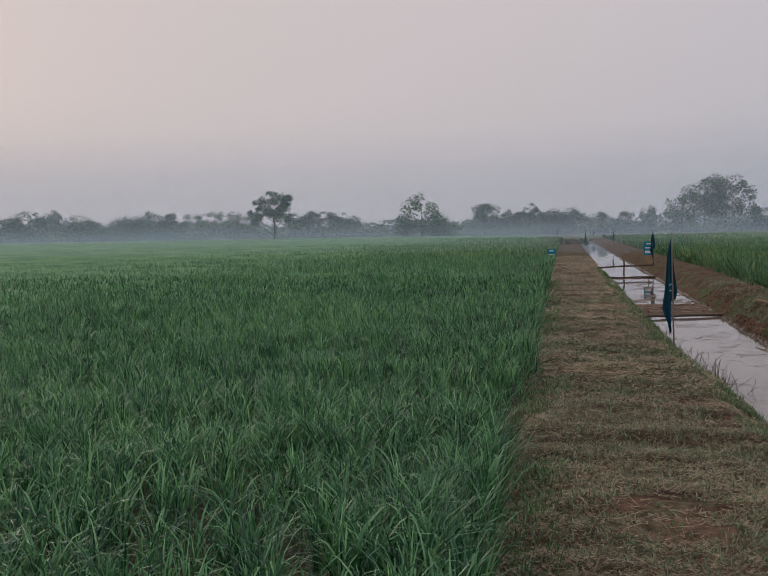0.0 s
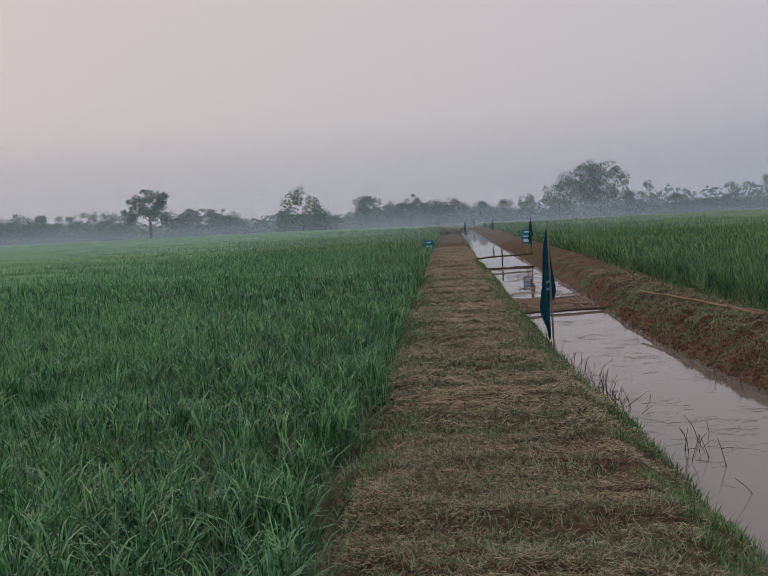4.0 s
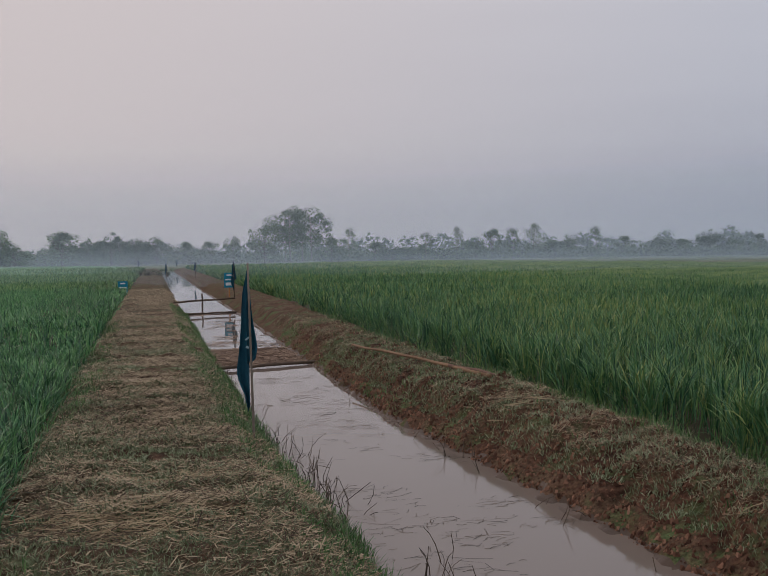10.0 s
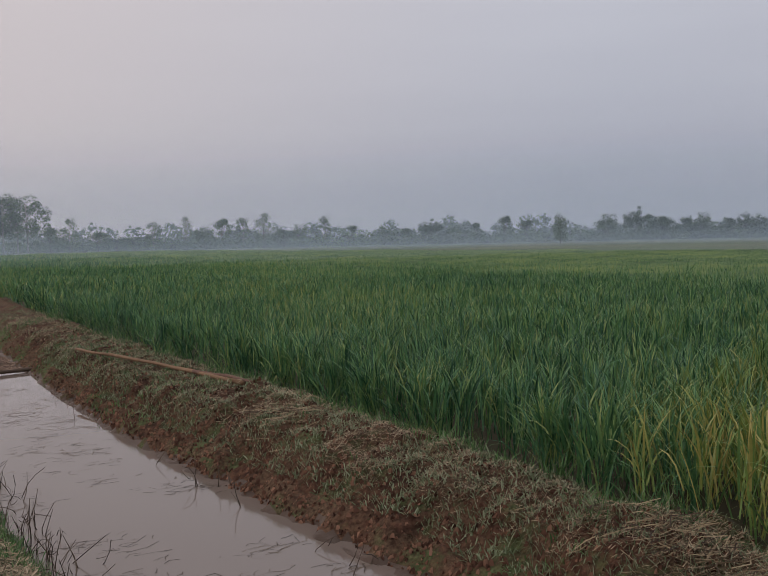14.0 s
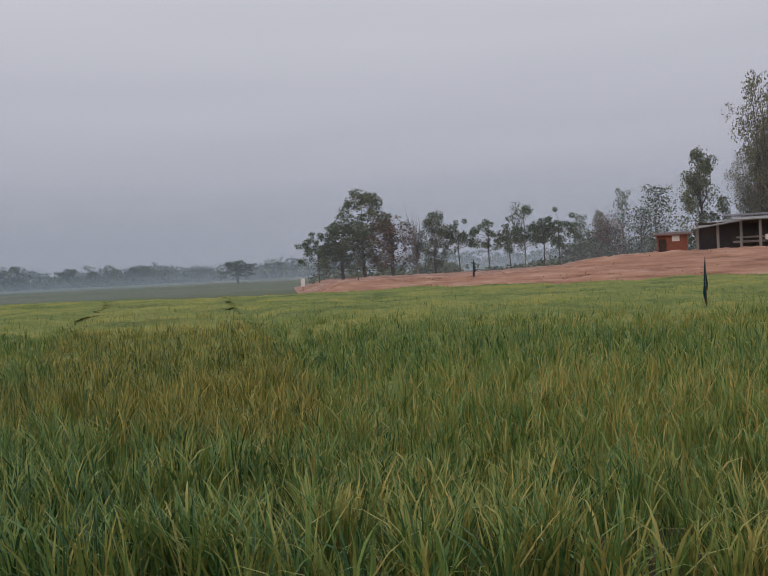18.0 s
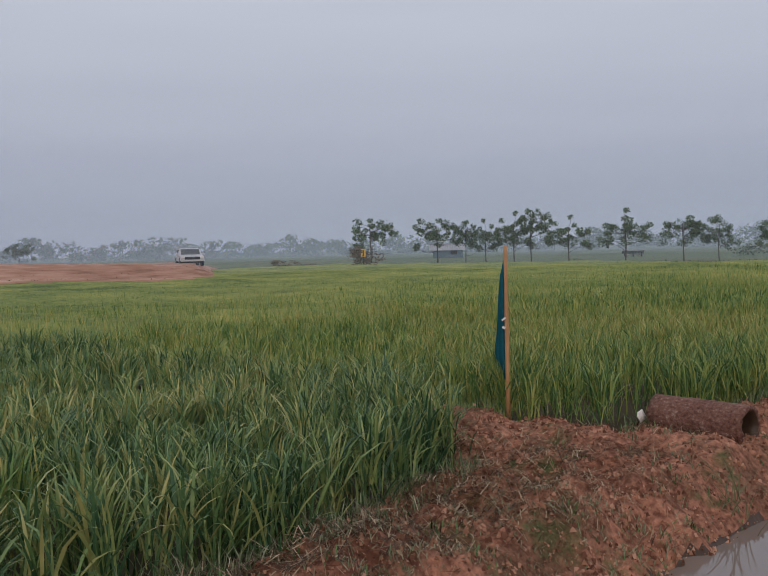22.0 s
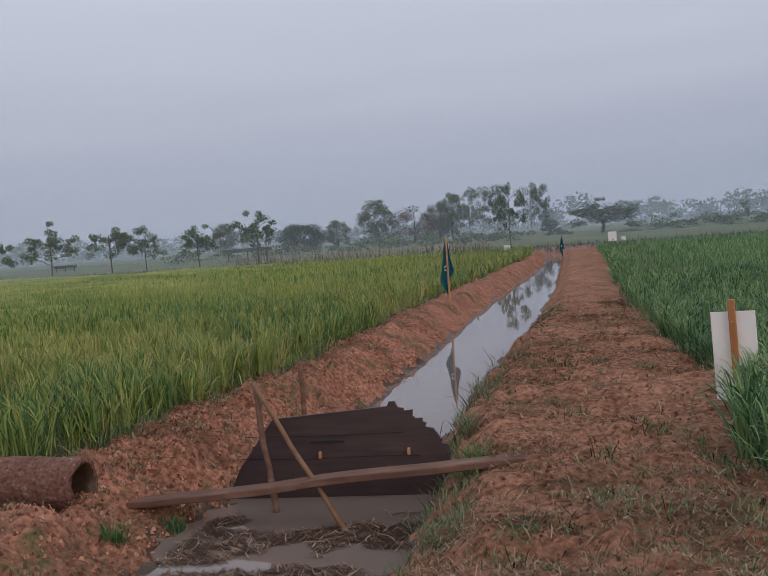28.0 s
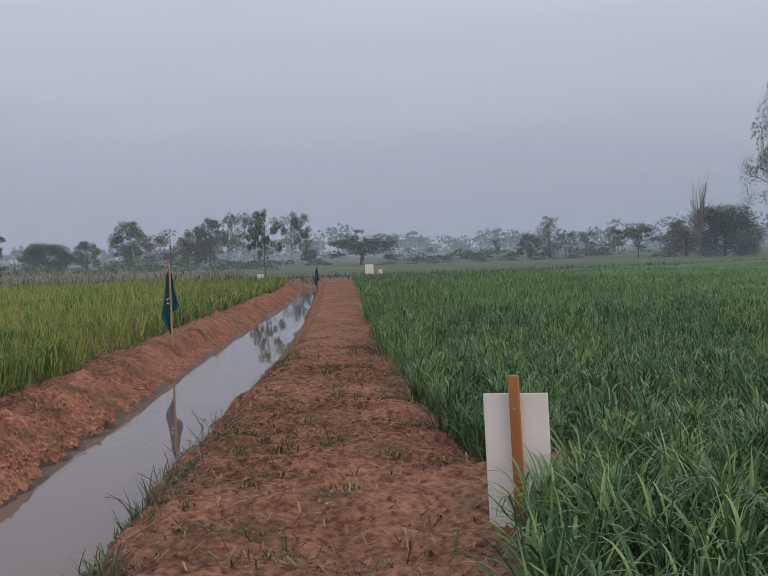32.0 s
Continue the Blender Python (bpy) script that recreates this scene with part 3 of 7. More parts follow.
def make_ground():
    xs = grown(-1.5, 5.2, 0.055, -2600, 2600, 1.3)
    ys = grown(-17, 19, 0.055, -2600, 2600, 1.09)
    X, Y = np.meshgrid(xs, ys)
    Z = ground_z(X.ravel(), Y.ravel()).reshape(X.shape)
    V = np.stack([X, Y, Z], -1).reshape(-1, 3)
    nx, ny = len(xs), len(ys)
    i = (np.arange(ny - 1)[:, None] * nx + np.arange(nx - 1)[None]).ravel()
    F = np.stack([i, i + 1, i + nx + 1, i + nx], -1)
    c = V[F].mean(1)
    x, y, z = c.T
    mid = np.full(len(F), 3)
    inside = (y > SOUTH_END) & (y < NORTH_END)
    jit = 0.12 * vnoise(x * 3, y * 3, 8)
    w = inside & (x > WEST_RICE(y) - 0.05 + jit) & (x < WEST_WATER(y) + 0.4)
    eb = inside & (x > EAST_WATER(y) - 0.4) & (x < EAST_RICE(y) + 0.05 + jit)
    mid[(np.hypot(x, y) < 70)] = 2
    mid[w] = 0
    mid[eb] = 1
    mid[(w | eb) & (z < 0.03)] = 4
    ob = new("ground", mesh_from("ground", V, F, [M["path"], M["bank"], M["field_soil"], M["far_field"], M["mud_and_bore_shade"]], mid, smooth=True))
    tagged(ob, "flat farmland with earth banks along an irrigation canal", "ground", kind="structure")


make_ground()


def make_water():
    ys = np.concatenate([np.arange(SOUTH_END, 60, 1.0), np.arange(60, NORTH_END + 1, 10)])
    a, b = WEST_WATER(ys) - 0.35, EAST_WATER(ys) + 0.35
    V = np.concatenate([np.stack([a, ys, 0 * ys], -1), np.stack([b, ys, 0 * ys], -1)])
    n = len(ys)
    i = np.arange(n - 1)
    F = np.stack([i, i + n, i + n + 1, i + 1], -1)
    ob = new("water", mesh_from("water", V, F, [M["water"]], smooth=True))
    tagged(ob, "still silty canal water mirroring the pale sky", "water", kind="structure")


make_water()

# ---- rice ----


def blades(px, py, pz, length, width, lean, droop, rng, rows=4):
    """Tapering leaf strips rooted at the points: they rise at the lean and arch over towards the tip."""
    n = len(px)
    az = rng.uniform(0, 2 * np.pi, n)
    face = az + np.pi / 2 + rng.normal(0, 0.5, n)
    s = np.array({2: [0, 1.0], 3: [0, 0.6, 1.0], 4: [0, 0.5, 0.8, 1.0], 5: [0, 0.4, 0.64, 0.84, 1.0], 6: [0, 0.32, 0.54, 0.72, 0.87, 1.0]}[rows])
    mid = (s[:-1] + s[1:]) / 2
    angle = np.arcsin(np.clip(lean, 0, 0.98))[:, None] + (2.6 * droop)[:, None] * mid[None] ** 1.9
    step = length[:, None] * np.diff(s)[None]
    zero = np.zeros((n, 1))
    out = np.concatenate([zero, np.cumsum(step * np.sin(angle), 1)], 1)
    up = np.concatenate([zero, np.cumsum(step * np.cos(angle), 1)], 1)
    cx, cy, cz = px[:, None] + out * np.cos(az)[:, None], py[:, None] + out * np.sin(az)[:, None], pz[:, None] + up
    s = s[None]
    wv = width[:, None] * np.where(s < 0.6, 0.72 + 0.46 * s, 2.5 * (1 - s)) * 0.5
    dx, dy = np.cos(face)[:, None] * wv, np.sin(face)[:, None] * wv
    pairs = np.stack([np.stack([cx - dx, cy - dy, cz], -1), np.stack([cx + dx, cy + dy, cz], -1)], 2)[:, :-1].reshape(n, -1, 3)
    V = np.concatenate([pairs, np.stack([cx, cy, cz], -1)[:, -1:]], 1).reshape(-1, 3)
    tri = [q for a in range(0, rows * 2 - 4, 2) for q in ((a, a + 1, a + 3), (a, a + 3, a + 2))] + [(rows * 2 - 4, rows * 2 - 3, rows * 2 - 2)]
    F = ((np.arange(n) * (rows * 2 - 1))[:, None, None] + np.array(tri)[None]).reshape(-1, 3)
    return V, F


def scatter(rng, x0, x1, y0, y1, per_m2, keep):
    n = int((x1 - x0) * (y1 - y0) * per_m2)
    x, y = rng.uniform(x0, x1, n), rng.uniform(y0, y1, n)
    k = keep(x, y)
    return x[k], y[k]


def line_gap(x, y, p, q, w):
    dx, dy = q[0] - p[0], q[1] - p[1]
    t = np.clip(((x - p[0]) * dx + (y - p[1]) * dy) / (dx * dx + dy * dy), 0, 1)
    return np.exp(-(np.hypot(x - p[0] - t * dx, y - p[1] - t * dy) / w) ** 2)


def furrow(x, y):
    """Two worn strips across the eastern plot where the stand is lower."""
    return np.clip((40 - x) / 8, 0, 1) * 0.2 * line_gap(x, y, FURROWS[0], FURROWS[1], 0.45) + np.clip((34 - x) / 8, 0, 1) * 0.2 * line_gap(x, y, FURROWS[2], FURROWS[3], 0.5)


def rice_patch(rng, zones, keep, height, bend):
    """zones: (x0, x1, y0, y1, hills a square metre, leaves a hill, leaf width, rows)."""
    Vs, Fs, base = [], [], 0

    def add(V, F):
        nonlocal base
        Vs.append(V)
        Fs.append(F + base)
        base += len(V)

    for x0, x1, y0, y1, hills, leaves, wid, rows in zones:
        hx, hy = scatter(rng, x0, x1, y0, y1, hills, keep)
        if not len(hx):
            continue
        tall = 0.96 + 0.14 * vnoise(hx * 0.35, hy * 0.35, 11) + 0.16 * vnoise(hx * 1.7, hy * 1.7, 12) + 0.16 * vnoise(hx * 4.2, hy * 4.2, 17) - furrow(hx, hy) + 0.24 * np.clip((-hy - 9) / 2, 0, 1) * ((hx < 0) & (hy > -13.6))
        bx, by, bh = np.repeat(hx, leaves), np.repeat(hy, leaves), np.repeat(tall, leaves)
        n = len(bx)
        spread = 0.032 if rows > 2 else 0.08
        bx, by = bx + rng.normal(0, spread, n), by + rng.normal(0, spread, n)
        if rows > 2:
            foot = np.where(rng.random(n) < 0.15, rng.uniform(0, 0.2, n), rng.uniform(0.22, 0.6, n) if rows > 4 else rng.uniform(0.36, 0.7, n))
        else:
            foot = rng.uniform(0.35, 0.72, n)
        drp = np.abs(rng.normal(bend, bend * 0.7, n)) + np.where(rng.random(n) < 0.14, 0.35, 0.0)
        top = rng.uniform(0.78, 1.04, n)
        ln = height * bh * np.clip(top - foot, 0.24, 0.9)
        add(*blades(bx, by, 0.2 + height * bh * foot, ln * (1 + 0.34 * np.minimum(drp, 0.9)), wid * rng.uniform(0.6, 1.3, n), rng.uniform(0.02, 0.2 + 0.4 * bend, n), drp, rng, rows))
        # the outermost hills lean out over the bank
        rim = ~(keep(hx - 0.3, hy) & keep(hx + 0.3, hy) & keep(hx, hy - 0.3) & keep(hx, hy + 0.3))
        m = 16 if rows > 3 else 12
        bx, by, bh = np.repeat(hx[rim], m), np.repeat(hy[rim], m), np.repeat(tall[rim], m)
        n = len(bx)
        if n:
            foot = rng.uniform(0.02, 0.5, n)
            add(*blades(bx + rng.normal(0, 0.05, n), by + rng.normal(0, 0.05, n), 0.2 + height * bh * foot, height * bh * rng.uniform(0.35, 0.7, n), wid * rng.uniform(0.7, 1.2, n), rng.uniform(0.15, 0.6, n), rng.uniform(0.15, 0.75, n), rng, max(3, rows)))
    return np.concatenate(Vs), np.concatenate(Fs)


def canopy(xs, ys, keep, height, near_x, rng_seed):
    """The closed leaf layer, a little lower near the canal where single leaves show."""
    X, Y = np.meshgrid(xs, ys)
    x, y = X.ravel(), Y.ravel()
    d = np.abs(x - near_x)
    free = np.clip((d - 2.2) / 3, 0, 1)
    z = 0.2 + height * np.interp(d, [0, 2.2, 3.5, 6, 12, 20, 32], [-0.06, -0.06, 0.16, 0.42, 0.66, 0.8, 0.9]) + free * height * (-furrow(x, y) + 0.2 * vnoise(x * 0.35, y * 0.35, 11) + 0.12 * vnoise(x * 1.7, y * 1.7, 12) + 0.1 * vnoise(x * 5, y * 5, 13))
    V = np.stack([x, y, z], -1)
    nx, ny = len(xs), len(ys)
    i = (np.arange(ny - 1)[:, None] * nx + np.arange(nx - 1)[None]).ravel()
    F = np.stack([i, i + 1, i + nx + 1, i + nx], -1)
    c = V[F].mean(1)
    cx, cy = c[:, 0], c[:, 1]
    clear = np.ones(len(cx), bool)
    for dy in (-0.6, 0.0, 0.6):
        clear &= np.where(cx > 0, cx > np.minimum(EAST_RICE(cy + dy), 9) + 0.9, cx < np.maximum(WEST_RICE(cy + dy), -6) - 0.9)
    return V, F[keep(cx, cy) & clear]


def make_field(seed, label, leaf, can, height, keep, zones, xs, ys, near_x, bend):
    rng = np.random.default_rng(seed)
    V, F = rice_patch(rng, zones, keep, height, bend)
    ob = new("rice_field", mesh_from("rice_leaves", V, F, [leaf]))
    tagged(ob, label, "rice field", kind="stuff")
    V, F = canopy(xs, ys, keep, height, near_x, seed)
    part("rice_canopy", mesh_from("rice_canopy", V, F, [can], smooth=True), can, ob)
    return ob


FURROWS = ((6, -0.7), (60, 21.6), (9, 5.3), (44, 22))


def keep_en(x, y):
    return (x > EAST_RICE(y) + 0.02 + 0.15 * vnoise(x * 2, y * 2, 21)) & (y > -9.2) & ((x < 43.5) | (np.degrees(np.arctan2(y, x)) > 19))


def keep_es(x, y):
    return (x > EAST_RICE(y) + 0.02 + 0.15 * vnoise(x * 2, y * 2, 22)) & (y < np.where(x > 10.5, -9.2, -9.35)) & (y > -60.75)


def keep_wn(x, y):
    return (x < WEST_RICE(y) - 0.02 + 0.15 * vnoise(x * 2, y * 2, 23)) & (y > -13.35)


def keep_ws(x, y):
    return (x < WEST_RICE(y) - 0.02 + 0.15 * vnoise(x * 2, y * 2, 24)) & (y < -13.75) & (y > -62.75)


def far_axis(a, b, first, rate):
    out, s, p = [a], first, a
    while p < b:
        p += s
        s *= rate
        out.append(p)
    return np.array(out)


PLOT, SKEW = 3.2, 0.62


def dewy(x, y):
    return (y < -3.2 - 0.25 * x + 3.0 * vnoise(x * 0.9, y * 0.9, 26) + 1.5 * vnoise(x * 3, y * 3, 27)) & (x < 13)


def keep_ed(x, y):
    return keep_en(x, y) & dewy(x, y)


def in_strip(x, y):
    jag = 0.9 * vnoise(x * 0.5, y * 0.5, 28) + 0.5 * vnoise(x * 1.6, y * 1.6, 29)
    return (x + jag > 7.5) & (y > 0.413 * x - 2.6 + jag) & (y < 0.477 * x + 0.4 + jag)


def keep_strip(x, y):
    return keep_en(x, y) & ~dewy(x, y) & in_strip(x, y)


def keep_em(x, y):
    return keep_en(x, y) & ~dewy(x, y) & ~in_strip(x, y) & (y < PLOT + SKEW * x + 0.25 * vnoise(x * 0.8, y * 0.8, 25) + 1.2 * (hash2(np.floor(x * 7), np.floor(y * 7), 7) - 0.5))


def keep_eg(x, y):
    return keep_en(x, y) & (y > PLOT + SKEW * x + 0.25 * vnoise(x * 0.8, y * 0.8, 25) + 1.2 * (hash2(np.floor(x * 7), np.floor(y * 7), 7) - 0.5))


make_field(1, "tall ripening rice, green turning yellow, trial plot", M["rice_e"], M["can_e"], 0.80, keep_em,
           [(3.8, 6.5, -9.25, 8.6, 27, 18, 0.0135, 5), (6.5, 11, -9.25, 10.5, 23, 17, 0.012, 4), (11, 20, -9.25, 16, 18, 13, 0.014, 3), (20, 44, -9.25, 30, 26, 4, 0.026, 2)],
           far_axis(3.7, 44, 0.16, 1.02), np.arange(-9.35, 31, 0.24), 4.2, 0.22)
make_field(7, "yellowing strip of rice between two worn furrows", M["rice_strip"], M["can_y"], 0.80, keep_strip,
           [(6, 11, -1, 12, 22, 17, 0.012, 4), (11, 20, 0, 18, 18, 13, 0.0145, 3), (20, 44, 4, 30, 26, 4, 0.026, 2)],
           far_axis(5.7, 44, 0.16, 1.02), np.arange(-2, 31, 0.24), 4.2, 0.22)
make_field(6, "dense dewy green rice at the corner of the plot", M["rice_d"], M["can_g"], 0.80, keep_ed,
           [(3.8, 7, -9.25, -3, 30, 18, 0.017, 6), (7, 13, -9.25, -3, 23, 13, 0.019, 4)],
           far_axis(3.7, 14, 0.16, 1.02), np.arange(-9.35, -3, 0.22), 4.2, 0.28)
make_field(5, "tall green rice, upright leaves, trial plot", M["rice_g"], M["can_g"], 0.80, keep_eg,
           [(3.9, 7, 2.5, 13, 27, 17, 0.0135, 5), (3.9, 8, 13, 24, 20, 14, 0.013, 4), (7, 18, 4.3, 28, 17, 13, 0.0145, 3), (4.0, 12, 24, 48, 20, 6, 0.022, 3), (12, 18, 24, 48, 24, 4, 0.026, 2), (18, 44, 4.3, 40, 24, 4, 0.026, 2), (4, 44, 40, 90, 9, 3, 0.05, 2), (4, 44, 90, 150, 2.2, 3, 0.09, 2)],
           far_axis(3.8, 44, 0.16, 1.02), np.concatenate([np.arange(2.5, 40, 0.25), far_axis(40.3, 150, 0.4, 1.05)]), 4.3, 0.22)
make_field(2, "ripening rice, yellow-green, beyond a low bund", M["rice_y"], M["can_y"], 0.72, keep_es,
           [(3.6, 8, -16, -9.15, 26, 16, 0.0135, 5), (8, 14, -17.75, -9.15, 21, 14, 0.0135, 3), (1.5, 8, -26, -16, 20, 14, 0.0135, 3), (8, 14, -26, -17.75, 18, 8, 0.02, 3), (1.5, 14, -34, -26, 22, 5, 0.024, 2), (14, 34, -34, -9.15, 24, 4, 0.026, 2), (1.0, 50, -60.75, -34, 12, 3, 0.04, 2)],
           far_axis(1.0, 56, 0.16, 1.025), np.arange(-60.75, -9.15, 0.22), 4.0, 0.22)


def wedge_n(x, y):
    """The part of the north-western plot beside the northern walk."""
    return keep_wn(x, y) & (x > -(y + 5.5) * 0.68 - 1.6)


make_field(3, "short dark green young rice, wet with dew", M["rice_s"], M["can_w"], 0.62, keep_wn,
           [(-3.6, -0.4, -13.35, -9, 32, 20, 0.015, 6), (-7, -3.6, -13.35, -9, 20, 10, 0.016, 3), (-7, -0.4, -9, -2, 16, 6, 0.016, 3), (-42, -0.8, 45, 90, 10, 3, 0.05, 2), (-70, -0.8, 90, 150, 2.2, 3, 0.09, 2)],
           -far_axis(0.2, 130, 0.16, 1.03)[::-1], np.concatenate([np.arange(-13.3, 40, 0.25), far_axis(40.3, 190, 0.4, 1.05)]), -1.0, 0.5)
V_, F_ = rice_patch(np.random.default_rng(33), [(-6, -0.4, -2, 3.5, 36, 25, 0.0098, 5), (-10.5, -0.4, 3.5, 8.5, 31, 21, 0.0108, 4), (-16, -0.5, 8.5, 15, 23, 16, 0.0125, 4), (-21, -0.6, 15, 24, 20, 8, 0.02, 3), (-34, -0.7, 24, 45, 24, 4, 0.027, 2)], wedge_n, 0.62, 0.5)
part("rice_leaves", mesh_from("rice_leaves", V_, F_, [M["rice_w"]]), None, bpy.data.objects["rice_field.005"])
make_field(4, "short green rice beyond the side bund", M["rice_s"], M["can_s"], 0.6, keep_ws,
           [(-7, -0.4, -20, -13.65, 28, 18, 0.0135, 5), (-8, -0.4, -28, -20, 22, 14, 0.0135, 3), (-16, -7, -28, -13.65, 16, 7, 0.02, 3), (-22, -0.6, -44.75, -28, 22, 4, 0.026, 2), (-34, -0.8, -62.75, -44, 12, 3, 0.04, 2)],
           -far_axis(0.2, 70, 0.16, 1.03)[::-1], np.arange(-62.75, -13.6, 0.25), -1.0, 0.5)

# ---- tree kinds ----


def leaf_cloud(rng, blobs, size, flat=0.6):
    """Small leaf quads in and round the blobs (x, y, z, rx, ry, rz, count)."""
    P = []
    for x, y, z, rx, ry, rz, n in blobs:
        d = rng.normal(size=(n, 3))
        d /= np.linalg.norm(d, axis=1)[:, None]
        d *= (rng.uniform(0.15, 1, n) ** 0.45 * rng.uniform(0.85, 1.2, n))[:, None]
        P.append(np.array([x, y, z]) + d * np.array([rx, ry, rz]))
    P = np.concatenate(P)
    n = len(P)
    u = rng.normal(size=(n, 3))
    u[:, 2] *= flat
    u /= np.linalg.norm(u, axis=1)[:, None]
    w = np.cross(u, rng.normal(size=(n, 3)))
    w /= np.linalg.norm(w, axis=1)[:, None]
    a, b = (size * rng.uniform(0.5, 1.2, n))[:, None] * u, (size * rng.uniform(0.3, 0.7, n))[:, None] * w
    V = np.stack([P - a, P + b, P + a, P - b], 1).reshape(-1, 3)
    return V, (np.arange(n) * 4)[:, None] + np.arange(4)[None]


def limb(p, q, r0, r1, rng, bend=0.06, n=5, k=5):
    p, q = np.asarray(p, float), np.asarray(q, float)
    t = np.linspace(0, 1, n)[:, None]
    pts = p + (q - p) * t + np.sin(t * np.pi) * rng.normal(0, bend, 3) * np.linalg.norm(q - p)
    return tube_arrays(pts, np.linspace(r0, r1, n), k)


def merge(parts_):
    Vs, Fs, b = [], [], 0
    for V, F in parts_:
        Vs.append(V)
        Fs.append(F + b)
        b += len(V)
    return np.concatenate(Vs), np.concatenate(Fs)


def tree_meshes(kind, seed):
    """Trunk and crown of a tree one unit high with a crown about one unit across."""
    rng = np.random.default_rng(seed)
    wood, blobs = [], []
    size, bark, leaf = 0.035, M["bark"], M["leaf"]
    if kind == "broad":
        top, size, leaf = 0.45, 0.017, M["leaf_mid"]
        for i in range(60):
            z = rng.uniform(0.16, 0.94)
            r = 0.42 * (1 - abs(z - 0.45) * 1.25) * math.sqrt(rng.uniform(0.05, 1))
            a = rng.uniform(0, 6.28)
            s = rng.uniform(0.06, 0.12)
            blobs.append((r * math.cos(a), r * math.sin(a), z, s, s, s * 0.8, 125))
    elif kind in ("bushy", "brown"):
        top, size = 0.4, 0.03
        squat = rng.uniform(0.9, 1.2)
        for i in range(34):
            z = rng.uniform(0.1, 0.92)
            r = 0.40 * math.sqrt(max(0.03, 1 - (abs(z - 0.4) / 0.56) ** 2 / squat)) * math.sqrt(rng.uniform(0.05, 1))
            a = rng.uniform(0, 6.28)
            s = rng.uniform(0.09, 0.16)
            blobs.append((r * math.cos(a), r * math.sin(a), z, s, s, s * 0.95, 58))
        if kind == "brown":
            leaf, size = M["leaf_brown"], 0.018
            blobs = [q[:6] + (130,) for q in blobs]
    elif kind == "dome":
        top, size, leaf = 0.5, 0.022, M["leaf_dark"]
        for i in range(60):
            a, r = rng.uniform(0, 6.28), 0.45 * math.sqrt(rng.uniform(0.02, 1))
            z = 0.95 - 1.2 * r * r - rng.uniform(0, 0.46)
            s = rng.uniform(0.06, 0.11)
            blobs.append((r * math.cos(a), r * math.sin(a), z, s * 1.1, s * 1.1, s * 0.8, 80))
    elif kind == "gum":
        top, bark, size = 0.86, M["pale_bark"], 0.02
        for i in range(34):
            z = rng.uniform(0.32, 0.96)
            r = (0.40 - 0.3 * max(0, z - 0.62)) * math.sqrt(rng.uniform(0.02, 1))
            a = rng.uniform(0, 6.28)
            s = rng.uniform(0.06, 0.12)
            blobs.append((r * math.cos(a), r * math.sin(a), z, s * 1.3, s * 1.3, s * 0.85, 80))
    elif kind == "tall":
        top, bark, size, leaf = 0.93, M["pale_bark"], 0.009, M["leaf_dark"]
        for i in range(60):
            z = rng.uniform(0.2, 0.98)
            r = 0.40 * math.sin(min(1.0, (1.04 - z) * 1.6) * 1.57) * math.sqrt(rng.uniform(0.02, 1))
            a = rng.uniform(0, 6.28)
            s = rng.uniform(0.07, 0.14)
            blobs.append((r * math.cos(a), r * math.sin(a), z, s * 1.3, s * 1.3, s * 0.5, 150))
    elif kind == "column":
        top, size = 0.5, 0.02
        for i in range(30):
            z = 0.08 + 0.88 * i / 29
            s = 0.36 * math.sin(min(1, (1.02 - z) * 1.5 + 0.1) * 1.57) * min(1, z * 3.2)
            blobs.append((rng.normal(0, 0.09), rng.normal(0, 0.09), z, s + 0.04, s + 0.04, 0.05, 85))
        leaf = M["leaf"]
    elif kind == "teak":
        top, size, bark = 0.78, 0.024, M["bark"]
        for i in range(34):
            a, r = rng.uniform(0, 6.28), 0.5 * math.sqrt(rng.uniform(0.02, 1))
            z = 0.98 - 1.0 * r * r - rng.uniform(0, 0.38)
            s = rng.uniform(0.065, 0.115)
            blobs.append((r * math.cos(a), r * math.sin(a), z, s, s, s * 0.62, 70))
        leaf = M["leaf"]
    elif kind == "round":
        top, size = 0.4, 0.015
        for i in range(64):
            a, z = rng.uniform(0, 6.28), rng.uniform(0.05, 0.88)
            r = 0.44 * math.sqrt(max(0.05, 1 - ((z - 0.42) / 0.58) ** 2)) * math.sqrt(rng.uniform(0.25, 1))
            s = rng.uniform(0.12, 0.19)
            blobs.append((r * math.cos(a), r * math.sin(a), z, s, s, s * 0.8, 340))
        leaf = M["leaf_dark"]
    elif kind == "bamboo":
        top, size, leaf, bark = 0.0, 0.011, M["leaf_olive"], M["bark"]
        for i in range(38):
            a, r = rng.uniform(0, 6.28), rng.uniform(0.02, 0.2)
            h, out = rng.uniform(0.55, 1.0), rng.uniform(0.03, 0.3)
            t = np.linspace(0, 1, 8)
            pts = np.stack([math.cos(a) * (r + out * t ** 2.2), math.sin(a) * (r + out * t ** 2.2), h * (t - 0.10 * t ** 4)], -1)
            wood.append(tube_arrays(pts, np.linspace(0.007, 0.002, 8), 4))
            for j in range(7):
                q = pts[min(7, 1 + j)]
                s = 0.055 + 0.03 * rng.random()
                blobs.append((q[0] + rng.normal(0, 0.06), q[1] + rng.normal(0, 0.06), q[2] + rng.normal(0, 0.03), s * 1.25, s * 1.25, s * 0.7, 76))
    elif kind == "bare":
        top = 0.35
